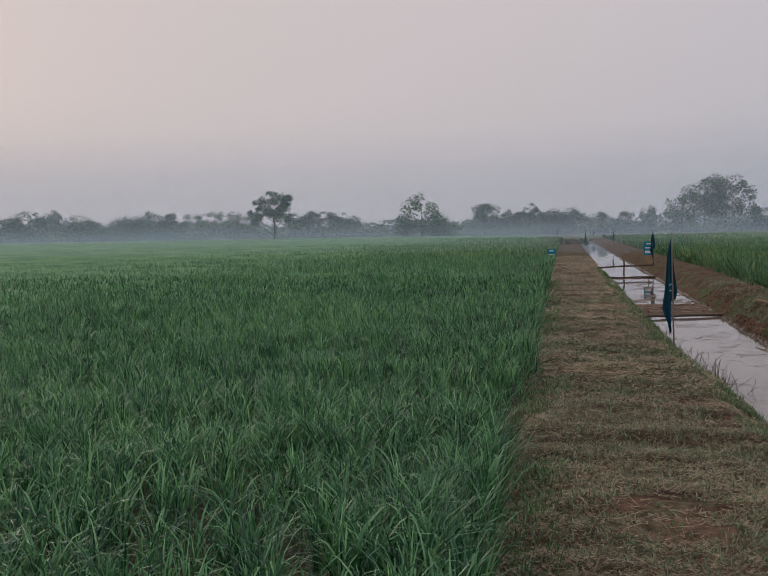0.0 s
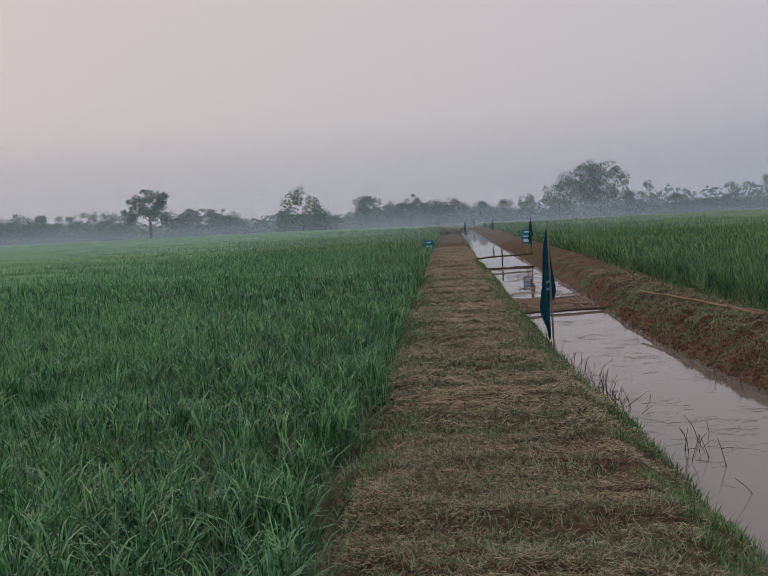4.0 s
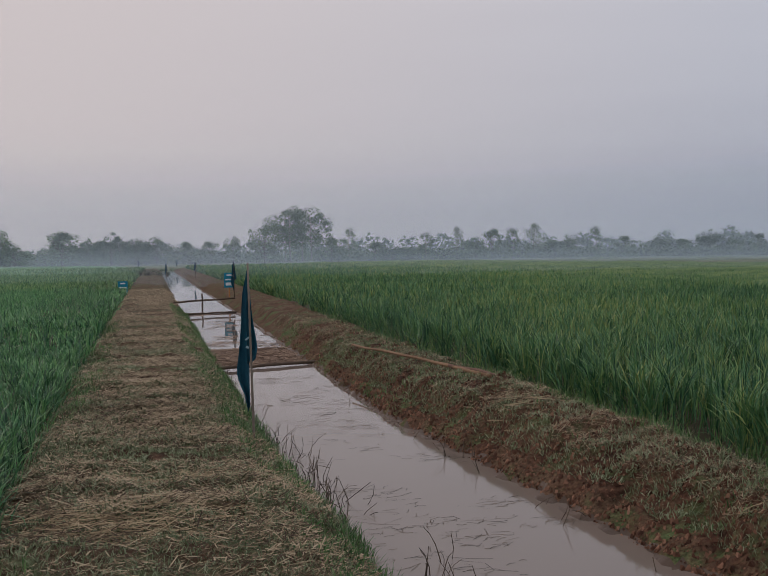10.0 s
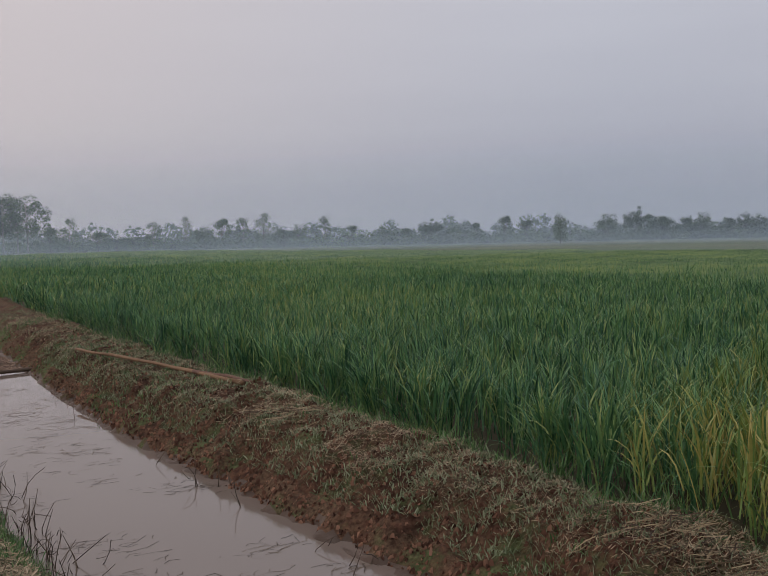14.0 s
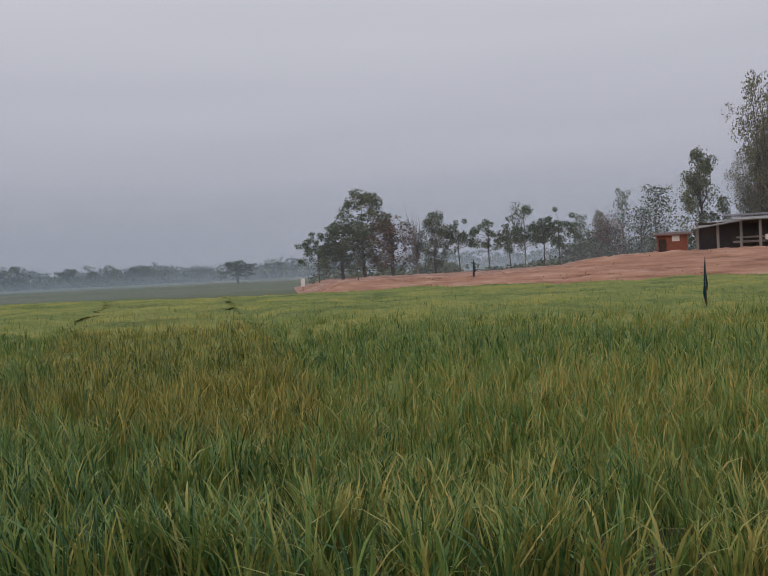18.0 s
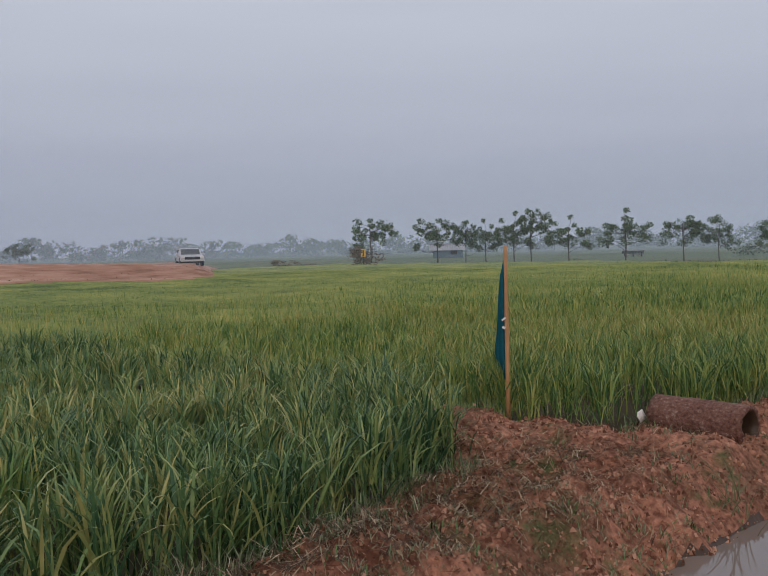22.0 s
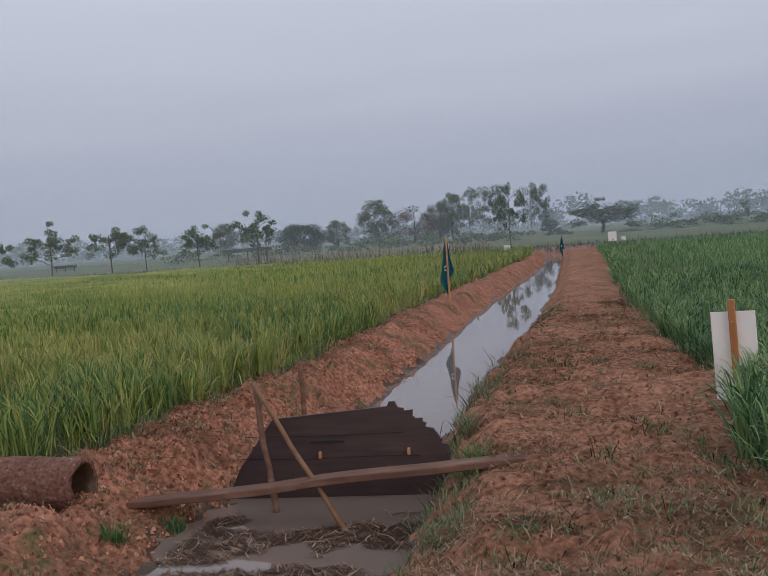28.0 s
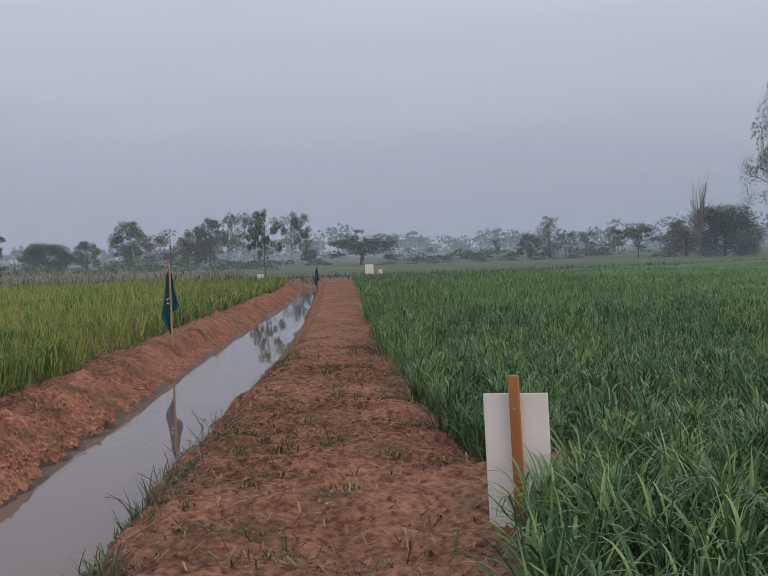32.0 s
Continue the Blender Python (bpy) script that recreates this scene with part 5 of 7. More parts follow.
def kiosk():
    b, d = -93.3, 60.2
    x, y = polar(b, d)
    k = empty("brick_hut", pose(x, y, 1.9, 0, 0, b), "small red brick hut with a dark flat roof and white board", "hut")
    part("wall", box(1.7, 1.4, 1.15, (0, 0, 0.55), 0.02), M["brickred"], k)
    put_roof(k, 2.1, 1.9, pose(0, 0, 1.2, 6, 0, 0), M["rust_tin"])
    part("door", box(0.42, 0.05, 0.85, (-0.55, -0.72, 0.45), 0.01), M["dark_wood"], k, "dark plank door")
    part("notice_board", box(0.42, 0.04, 0.36, (0.2, -0.73, 0.9), 0.005), M["white"], k, "white notice board")


kiosk()


def house():
    """Board-walled house: gable end wall and, beside it, a porch under a rusted roof."""
    b, d = -107.5, 66.3
    x, y = polar(b, d)
    h = empty("farmhouse", pose(x, y, 1.62, 0, 0, b), "small grey board farmhouse with a dark tin roof and rusted porch", "house")
    for i in range(11):
        part("board", box(0.165, 0.04, 1.45 - 0.06 * (i % 3), (-1.65 + i * 0.18, -1.0 + 0.015 * (i % 2), 0.72)), M["pale_board"], h)
    part("side_wall", box(0.06, 2.2, 1.5, (-1.76, 0.1, 0.75)), M["pale_board"], h)
    part("rear_wall", box(3.3, 0.06, 1.5, (0, 1.2, 0.75)), M["dark_wood"], h)
    part("inner_wall", box(0.06, 2.1, 1.5, (0.36, 0.1, 0.75)), M["dark_wood"], h)
    # dark strip in place of the shade below the roof edge
    part("gable", box(2.1, 0.05, 0.22, (-0.7, -0.98, 1.55)), M["dark_wood"], h, "dark strip standing in for the shade under the eaves")
    put_roof(h, 2.1, 1.9, pose(-0.75, -0.5, 1.86, 24, 0, 0), M["old_tin"], "dark grey tin roof sheet")
    put_roof(h, 0.2, 1.9, pose(0.3, -0.53, 1.9, 24, 0, 14), M["tin"], "pale ridge strip")
    put_roof(h, 1.5, 1.8, pose(1.1, -0.7, 1.78, 22, 4, 0), M["rust_tin"], "rust-brown porch roof sheet")
    put_roof(h, 3.6, 1.6, pose(0, 0.85, 1.9, -24, 0, 0), M["rust_tin"])
    for px in (0.62, 1.5):
        part("post", box(0.13, 0.13, 1.55, (px, -1.2, 0.77), 0.02), M["old_wood"], h)
    # no opening here: a dark panel carries the doorway's inner shade
    part("doorway", box(0.7, 0.05, 1.3, (1.0, 0.4, 0.65)), M["dark_wood"], h, "dark panel standing in for the shade inside a doorway")


house()


def hut(b, d, z, w, ht, label, wall):
    x, y = polar(b, d)
    h = empty("field_hut", pose(x, y, z, 0, 0, b), label, "hut")
    part("wall", box(w, w * 0.7, ht * 0.62, (0, 0, ht * 0.31)), wall, h)
    put_roof(h, w * 1.25, w * 0.6, pose(0, -w * 0.24, ht * 0.74, 22, 0, 0), M["tin"])
    put_roof(h, w * 1.25, w * 0.6, pose(0, w * 0.24, ht * 0.74, -22, 0, 0), M["tin"])
    part("window", box(w * 0.22, 0.06, ht * 0.22, (w * 0.2, -w * 0.36, ht * 0.4)), M["dark_wood"], h)


hut(-114.0, 81, 1.4, 2.7, 1.6, "small blue-grey hut under a weathered gable roof", M["bluewood"])
hut(-141.6, 150, 0.25, 4.5, 2.6, "distant hut with a pale blue roof", M["bluewood"])


def shelter(x, y, z, yaw, w, ht, label):
    s = empty("field_shelter", pose(x, y, z, 0, 0, yaw), label, "shelter")
    for px in (-w / 2, 0, w / 2):
        for py in (-0.8, 0.8):
            part("post", box(0.12, 0.12, ht, (px, py, ht / 2), 0.015), M["dark_wood"], s)
    put_roof(s, w * 1.3, 2.6, pose(0, 0, ht + 0.05, 8, 0, 0), M["tin"])
    part("platform", box(w, 1.5, 0.1, (0, 0, 0.45), 0.02), M["old_wood"], s)


shelter(29.4, -93.45, 0.25, 18, 3.6, 1.25, "open raised field shelter with a tin roof")
shelter(54.2, -104.9, 0.25, 28, 1.9, 0.75, "low field table under a pale flat roof")


def suv():
    """Silver car facing the fields; local -y is its front."""
    b, d = -126.4, 75.2
    x, y = polar(b, d)
    c = empty("car", pose(x, y, 1.08, 0, 0, b + 6), "silver off-road car parked on the red earth track", "car")
    prof = [(-2.2, 0.45), (-2.25, 0.75), (-2.05, 0.98), (-1.05, 1.08), (-0.45, 1.62), (0.2, 1.74), (1.6, 1.7), (2.15, 1.15), (2.2, 0.5)]
    bm = bmesh.new()
    sides = []
    for sx in (-1, 1):
        sides.append([bm.verts.new((sx * (0.92 if z < 1.1 else 0.78), yy, z)) for yy, z in prof])
    bm.faces.new(sides[0])
    bm.faces.new(sides[1][::-1])
    for i in range(len(prof)):
        j = (i + 1) % len(prof)
        bm.faces.new((sides[0][j], sides[0][i], sides[1][i], sides[1][j]))
    bmesh.ops.recalc_face_normals(bm, faces=bm.faces[:])
    bmesh.ops.bevel(bm, geom=bm.edges[:], offset=0.06, segments=2, affect="EDGES")
    bm.transform(Matrix.Diagonal((0.94, 0.94, 0.78, 1)))
    part("body", bm, M["car_paint"], c)
    part("windscreen", box(1.36, 0.03, 0.64, (0, 0, 0), 0.01, pose(0, -0.72, 1.075, -53.6, 0, 0)), M["glass_dark"], c, "dark windscreen")
    part("grille", box(1.1, 0.05, 0.2, (0, -2.11, 0.6), 0.02), M["rubber"], c, "black grille")
    part("bumper", box(1.72, 0.12, 0.14, (0, -2.1, 0.43), 0.04), M["car_paint"], c)
    part("skid_plate", box(1.5, 0.1, 0.12, (0, -2.08, 0.31), 0.03), M["rubber"], c, "black lower bumper")
    part("roof_panel", box(1.1, 1.3, 0.03, (0, 0.8, 1.35), 0.01), M["old_tin"], c, "dark roof")
    for sx in (-1, 1):
        part("headlight", box(0.3, 0.06, 0.14, (sx * 0.66, -2.08, 0.66), 0.03), M["white"], c, "clear headlight")
        part("mirror", box(0.2, 0.1, 0.14, (sx * 0.96, -0.75, 0.9), 0.03), M["car_paint"], c)
        part("side_window", box(0.02, 1.7, 0.34, (sx * 0.77, 0.4, 1.08), 0.005), M["glass_dark"], c, "dark side windows")
        for yy in (-1.35, 1.35):
            bm = bmesh.new()
            bmesh.ops.create_cone(bm, cap_ends=True, segments=20, radius1=0.33, radius2=0.33, depth=0.22, matrix=pose(sx * 0.78, yy, 0.33, 0, 90, 0))
            bmesh.ops.bevel(bm, geom=bm.edges[:], offset=0.03, segments=2, affect="EDGES")
            wheel = part("wheel", bm, M["rubber"], c)
            bm = bmesh.new()
            bmesh.ops.create_cone(bm, cap_ends=True, segments=16, radius1=0.19, radius2=0.17, depth=0.06, matrix=pose(sx * 0.88, yy, 0.33, 0, 90 * sx, 0))
            part("rim", bm, M["tin"], wheel)


suv()


def shrub(x, y, z, h, w, leaf, seed, label, n=9):
    rng = np.random.default_rng(seed)
    blobs = [(rng.normal(0, 0.25), rng.normal(0, 0.25), rng.uniform(0.2, 0.8), 0.2, 0.2, 0.18, 60) for i in range(n)]
    V, F = leaf_cloud(rng, blobs, 0.045)
    s = empty("shrub", Matrix.LocRotScale((x, y, z), Euler((0, 0, seed)), (w, w, h)), label, "shrub")
    part("foliage", mesh_from("foliage", V, F, [leaf]), None, s)
    tw = []
    for i in range(14):
        a = rng.uniform(0, 6.28)
        tw.append(limb((0, 0, -0.03), (0.4 * math.cos(a), 0.4 * math.sin(a), rng.uniform(0.5, 1.1)), 0.012, 0.003, rng, 0.1, 5, 4))
    V, F = merge(tw)
    part("twigs", mesh_from("twigs", V, F, [M["bark"]], smooth=True), None, s)


shrub(*polar(-136.4, 75.5), 0.3, 2.2, 2.3, M["leaf_brown"], 3, "tall dry brown shrub beside the field road", 16)
shrub(*polar(-131.5, 76), 0.4, 1.0, 1.9, M["leaf_brown"], 4, "low heap of dry brown brush")
shrub(*polar(-133.2, 76), 0.4, 0.9, 1.6, M["leaf_brown"], 5, "low heap of dry brown brush")
shrub(*polar(-148.9, 75), 0.3, 0.7, 1.9, M["leaf_dark"], 6, "low green shrub on the field edge")
shrub(*polar(-105.35, 62), 1.6, 2.5, 1.5, M["weed"], 7, "yellow-green leafy shrub beside the farmhouse", 30)


def straw_stack():
    """A small conical stack of straw beside the shed."""
    rng = np.random.default_rng(61)
    k, prof = 18, [(0.42, 0.0), (0.46, 0.15), (0.40, 0.4), (0.27, 0.62), (0.10, 0.78), (0.01, 0.84)]
    a = np.arange(k) * 2 * np.pi / k
    V = np.concatenate([np.stack([q * np.cos(a) * (1 + 0.07 * rng.normal(size=k)), q * np.sin(a) * (1 + 0.07 * rng.normal(size=k)), np.full(k, h) + 0.015 * rng.normal(size=k)], -1) for q, h in prof])
    i = np.arange(len(prof) - 1)[:, None] * k + np.arange(k)[None]
    j = np.arange(len(prof) - 1)[:, None] * k + (np.arange(k)[None] + 1) % k
    ob = new("straw_stack", mesh_from("straw_stack", V, [np.stack([i, j, j + k, i + k], -1).reshape(-1, 4)], [M["leaf_brown"]]))
    x, y = polar(-101.19, 58.2)
    ob.matrix_basis = pose(x, y, 1.9)
    tagged(ob, "small cone-shaped stack of brown straw beside the shed", "straw stack")


straw_stack()
for i, (b, d, h) in enumerate(((176.2, 112, 0.8), (174.8, 112, 0.9), (173.4, 111, 1.0), (170.9, 112, 0.9), (169.6, 112, 0.8), (167.8, 113, 0.7), (165.9, 113, 0.8), (161.2, 107, 1.0))):
    shrub(*polar(b, d), 0.3, h, 3.0, M["leaf_dark"], 20 + i, "low dark shrub on the far field edge")
for i in range(4):
    shrub(-1.2 + 0.8 * i, 89 + 0.4 * (i % 2), 0.3, 0.7, 1.1, M["leaf_dark"], 40 + i, "low dark bush across the end of the path")


def road_sign(name, x, y, z, yaw, w, h, board, label, poleless=False):
    s = empty(name, pose(x, y, z, 0, 0, yaw), label, "sign")
    part("board", box(w, 0.02, h, (0, 0, h / 2 + 0.28), 0.004), board, s)
    part("stake", box(0.05, 0.04, h + 0.3, (0, 0.035, (h + 0.3) / 2 - 0.05), 0.004), M["sign_wood"], s)
    return s


yb = empty("notice_board", pose(51.7, -57.05, 0.3, 0, 0, -136), "yellow board with dark bar on a post", "sign")
part("board", box(0.36, 0.03, 0.62, (0, 0, 1.45), 0.004), M["yellow"], yb)
part("bar", box(0.06, 0.02, 0.5, (0.02, -0.03, 1.45)), M["dark_wood"], yb)
part("post", box(0.06, 0.05, 1.5, (0, 0.05, 0.7)), M["dark_wood"], yb)
road_sign("plot_sign", -3.05, -70.15, 0.25, 178, 0.55, 0.62, M["dusty_white"], "white plot board on the far field corner")
road_sign("plot_sign", -3.75, -70.15, 0.25, 178, 0.28, 0.26, M["dusty_white"], "small white board beside the far field corner")
road_sign("plot_sign", 3.4, -62.05, 0.3, 178, 0.4, 0.3, M["dusty_white"], "low white board at the canal's end")
road_sign("plot_sign", 72.1, 19.95, 0.45, -72, 0.3, 0.62, M["dusty_white"], "white board at the edge of the red earth")

# ---- flags ----


def cloth_mesh(length, seed, mat, paired=True):
    """A limp flag hanging in folds behind its pole: a long fold on one side, a shorter one on the other, or one fold alone."""
    rng = np.random.default_rng(seed)
    nu, nv = 11, 20
    sheets = []
    folds = [(-1, 1.0, [0, 0.15, 0.45, 0.72, 0.8, 0.9, 1], [0.006, 0.05, 0.09, 0.125, 0.10, 0.05, 0.03])]
    if paired:
        folds.append((1, 0.66, [0, 0.2, 0.6, 0.85, 0.95, 1], [0.004, 0.03, 0.06, 0.095, 0.08, 0.03]))
    for side, reach, at, spread in folds:
        u, v = np.meshgrid(np.linspace(0, 1, nu), np.linspace(0, 1, nv))
        ph = rng.uniform(0, 6.28)
        w = np.interp(v, at, spread) * (1 + 0.08 * np.sin(v * 9 + ph))
        x = side * u * w - 0.006 * side
        y = 0.028 + 0.022 * np.sin(u * 9 + ph + v * 2.2) * (0.25 + v) + 0.02 * u
        z = -length * reach * v * (1 - 0.05 * np.abs(np.sin(u * 5 + ph)) * v)
        sheets.append(np.stack([x, y, z], -1).reshape(-1, 3))
    i = (np.arange(nv - 1)[:, None] * nu + np.arange(nu - 1)[None]).ravel()
    F = np.stack([i, i + nu, i + nu + 1, i + 1], -1)
    Vs, Fs, b = [], [], 0
    for S in sheets:
        for V, f in ((S, F), (S + np.array([0, 0.006, 0]), F[:, ::-1])):
            Vs.append(V)
            Fs.append(f + b)
            b += len(V)
    return mesh_from("cloth", np.concatenate(Vs), np.concatenate(Fs), [mat], smooth=True)


CLOTHS = [cloth_mesh(1.0, 3 + i, M["flag"]) for i in range(3)] + [cloth_mesh(1.0, 3 + i, M["flag_teal"], i != 1) for i in range(3)]


def flag(x, y, z0, top, cloth_top, cloth_len, yaw, lean=(0, 0), pole=None, width=1.0, v=0, label="limp teal flag furled along a slender pole"):
    f = empty("flag", pose(x, y, z0, 0, 0, 0), label, "flag", "flags along the fields")
    h = top - z0
    pm = pole or M["dark_pole"]
    t = np.linspace(0, 1, 6)
    pts = np.stack([lean[0] * t, lean[1] * t, h * t], -1)
    tube("pole", pts, (0.023 if pm is M["pole"] else 0.014) - 0.005 * t, pm, 7, f)
    cl = part("cloth", CLOTHS[v], None, f)
    k = (cloth_top - z0) / h
    cl.matrix_basis = Matrix.LocRotScale((lean[0] * k, lean[1] * k, cloth_top - z0), Euler((0, 0, radians(yaw))), (width, 1.0, cloth_len))
    for dz, w, hh in ((0.47, 0.045, 0.016), (0.53, 0.03, 0.022)):
        bm = box(w * width, 0.004, hh, (0, 0, 0), 0.0, pose(0, 0, 0, 0, 25 if dz > 0.5 else -35, 0))
        pr = part("emblem", bm, M["white"] if v > 2 else M["flag_mark"], f, "small pale printed mark")
        pr.matrix_basis = pose(lean[0] * k, lean[1] * k, cloth_top - z0 - dz * cloth_len, 0, 0, yaw) @ pose(-0.03 * width, -0.045, 0)
    return f


flag(0.86, 9.12, -0.25, 1.88, 1.80, 1.38, 8, (0.03, 0.7), M["grey_pole"], 1.0, 0, "limp dark blue flag in two folds on a leaning bamboo pole")
flag(3.13, 39.8, 0.3, 1.83, 1.8, 1.25, 0, (0, 0), None, 1.2, 1)
flag(1.05, 85, 0.1, 1.75, 1.7, 1.4, 0, (0, 0), None, 1.0, 2)
flag(3.3, 81, 0.3, 1.75, 1.7, 1.0, 0, (0, 0), None, 1.0, 1)
flag(3.2, 140, 0.3, 1.85, 1.8, 1.2, 0, (0, 0), None, 1.2, 0)
flag(-2.0, 142, 0.3, 1.85, 1.8, 1.2, 0, (0, 0), None, 1.2, 1)
flag(50.3, 4.35, 0.3, 2.2, 2.18, 1.15, -82, (0, 0), None, 0.85, 2)
flag(21.8, -3.75, 0.3, 1.85, 1.82, 1.05, -92, (0, 0), None, 0.5, 0)
flag(66, 14.15, 0.4, 1.35, 1.3, 0.7, -76, (0, 0), None, 1.0, 1)
flag(5.75, -9.81, 0.3, 1.96, 1.9, 1.3, -142, (0, 0), M["pole"], 1.0, 4, "limp teal flag on a peeled bamboo pole")
flag(2.79, -25.1, 0.1, 1.84, 1.80, 1.28, 180, (0, 0), M["pole"], 1.45, 3)
flag(0.26, -54.25, 0.0, 1.38, 1.34, 1.1, 180, (0, 0), None, 1.2, 5)

# ---- signs near the path ----


def text_mesh(body, size, mat, depth=0.0015):
    cu = bpy.data.curves.new("print", "FONT")
    cu.body, cu.size, cu.align_x, cu.align_y, cu.extrude, cu.offset = body, size, "CENTER", "CENTER", depth, size * 0.022
    tmp = new("print", cu)
    bpy.context.view_layer.update()
    me = bpy.data.meshes.new_from_object(tmp.evaluated_get(bpy.context.evaluated_depsgraph_get()))
    bpy.data.objects.remove(tmp)
    me.materials.clear()
    me.materials.append(mat)
    return me


def trial_sign():
    """Green trial-plot sign on a sawn stake, facing west over the canal."""
    s = empty("plot_sign", pose(4.27, 4.43, 0.38, 0, -1.0, -58), "green printed trial plot sign on an orange wooden stake", "sign")
    part("stake", box(0.055, 0.035, 1.02, (0.0, 0.03, 0.47), 0.004), M["sign_wood"], s, "sawn orange-brown stake")
    bd = part("board", box(0.405, 0.012, 0.6, (0, 0, 0.69), 0.003), M["sign_green"], s)
    part("edge", box(0.415, 0.006, 0.61, (0, 0.004, 0.69), 0.002), M["white"], s, "pale board edge")
    for body, size, z, sx in (("\u0e41\u0e1b\u0e25\u0e07\u0e17\u0e14\u0e25\u0e2d\u0e07", 0.05, 0.925, -0.05), ("\u0e14\u0e01\u0e40\u0e08\u0e49\u0e32\u0e1e\u0e23\u0e30\u0e22\u0e32", 0.04, 0.645, 0.0), ("\u0e01\u0e02 95", 0.152, 0.528, 0.0)):
        t = part("lettering", text_mesh(body, size, M["white"]), None, s, "white lettering")
        t.matrix_basis = pose(sx, -0.009, z, 90, 0, 0)
    for w, h, x, z in ((0.19, 0.05, 0.0, 0.825), (0.30, 0.055, 0.0, 0.745), (0.36, 0.018, 0.0, 0.425)):
        part("bar", box(w, 0.004, h, (x, -0.009, z), 0.001), M["white"], s, "plain white printed bar")
    bm = bmesh.new()
    bmesh.ops.create_cone(bm, cap_ends=True, segments=28, radius1=0.036, radius2=0.036, depth=0.004, matrix=pose(0.135, -0.009, 0.935, 90, 0, 0) @ Matrix.Diagonal((1.15, 0.85, 1, 1)))
    part("emblem", bm, M["white"], s, "white oval emblem")


trial_sign()


def blue_sign(x, y, z0, yaw, w, h, lift):
    s = empty("plot_sign", pose(x, y, z0, 0, 0, yaw), "blue plot sign with white print at the field edge", "sign")
    part("board", box(w, 0.015, h, (0, 0, lift + h / 2), 0.003), M["sign_blue"], s)
    part("stake", box(0.05, 0.04, lift + h, (0, 0.03, (lift + h) / 2 - 0.05)), M["sign_wood"], s)
    for k, (bw, bh) in enumerate(((0.5, 0.10), (0.75, 0.09), (0.7, 0.2))):
        part("bar", box(w * bw, 0.004, h * bh, (0, -0.011, lift + h * (0.84 - 0.3 * k))), M["white"], s, "plain white printed bar")


blue_sign(-1.34, 45.2, 0.2, 4, 0.42, 0.62, 0.12)
blue_sign(2.98, 40.4, 0.35, 2, 0.42, 0.6, 0.35)


def back_sign():
    s = empty("plot_sign", pose(-0.95, -12.61, 0.3, 0, -1.5, 158), "white sign board seen from behind, nailed to a wooden stake", "sign")
    part("board", box(0.355, 0.012, 0.74, (0, 0, 0.46), 0.003), M["dusty_white"], s)
    part("stake", box(0.055, 0.035, 0.98, (0.0, -0.026, 0.44), 0.005), M["sign_wood"], s, "rough orange stake")
    for z in (0.35, 0.75):
        bm = bmesh.new()
        bmesh.ops.create_cone(bm, cap_ends=True, segments=8, radius1=0.006, radius2=0.006, depth=0.01, matrix=pose(0, -0.046, z, 90, 0, 0))
        part("nail", bm, M["tin"], s)


back_sign()

# ---- weir, pipe and timber in the canal ----


def jag_sheet():
    s = empty("sluice_board", pose(0, REACH, 0), "dark weathered sluice sheet with a torn edge across the canal", "sluice")
    rng = np.random.default_rng(9)
    outline = [(3.04, -0.3), (3.02, 0.1), (2.95, 0.24), (2.68, 0.60), (1.78, 0.665), (1.765, 0.70), (1.72, 0.70), (1.70, 0.655)]
    x, z = 1.70, 0.65
    while z > 0.30:
        dx, dz = rng.uniform(0.008, 0.06), rng.uniform(0.012, 0.05)
        nx = max(x - dx, 1.32)
        outline += [(x - (x - nx) * rng.uniform(0.5, 1.15), z - dz * rng.uniform(-0.15, 0.35)), (nx + 0.015 * rng.uniform(-1, 1), z - dz)]
        x, z = nx, z - dz
    outline += [(1.34, 0.2), (1.30, -0.3)]
    bm = bmesh.new()
    fr = [bm.verts.new((px, -8.66 - 0.10 * max(pz, 0), pz)) for px, pz in outline]
    f = bm.faces.new(fr)
    r = bmesh.ops.extrude_face_region(bm, geom=[f])
    bmesh.ops.translate(bm, verts=[v for v in r["geom"] if isinstance(v, bmesh.types.BMVert)], vec=(0, -0.025, 0))
    bmesh.ops.recalc_face_normals(bm, faces=bm.faces[:])
    part("sheet", bm, M["sheet"], s)
    for k, (x0, x1, zz) in enumerate(((2.9, 1.66, 0.47), (2.97, 1.55, 0.30))):
        pts = [(x0 + (x1 - x0) * t, -8.652 - 0.1 * zz, zz + 0.004 * math.sin(9 * t + k)) for t in np.linspace(0, 1, 9)]
        tube("seam", pts, [0.003] * 9, M["sheet"], 5, s)
    part("slot", box(0.26, 0.01, 0.016, (2.25, -8.69, 0.42), 0.002), M["rubber"], s, "dark slot")
    for px, pz in ((1.62, 0.34), (2.3, 0.33), (2.98, 0.25)):
        part("peg", box(0.02, 0.04, 0.05, (px, -8.64, pz), 0.004), M["pole"], s)


jag_sheet()


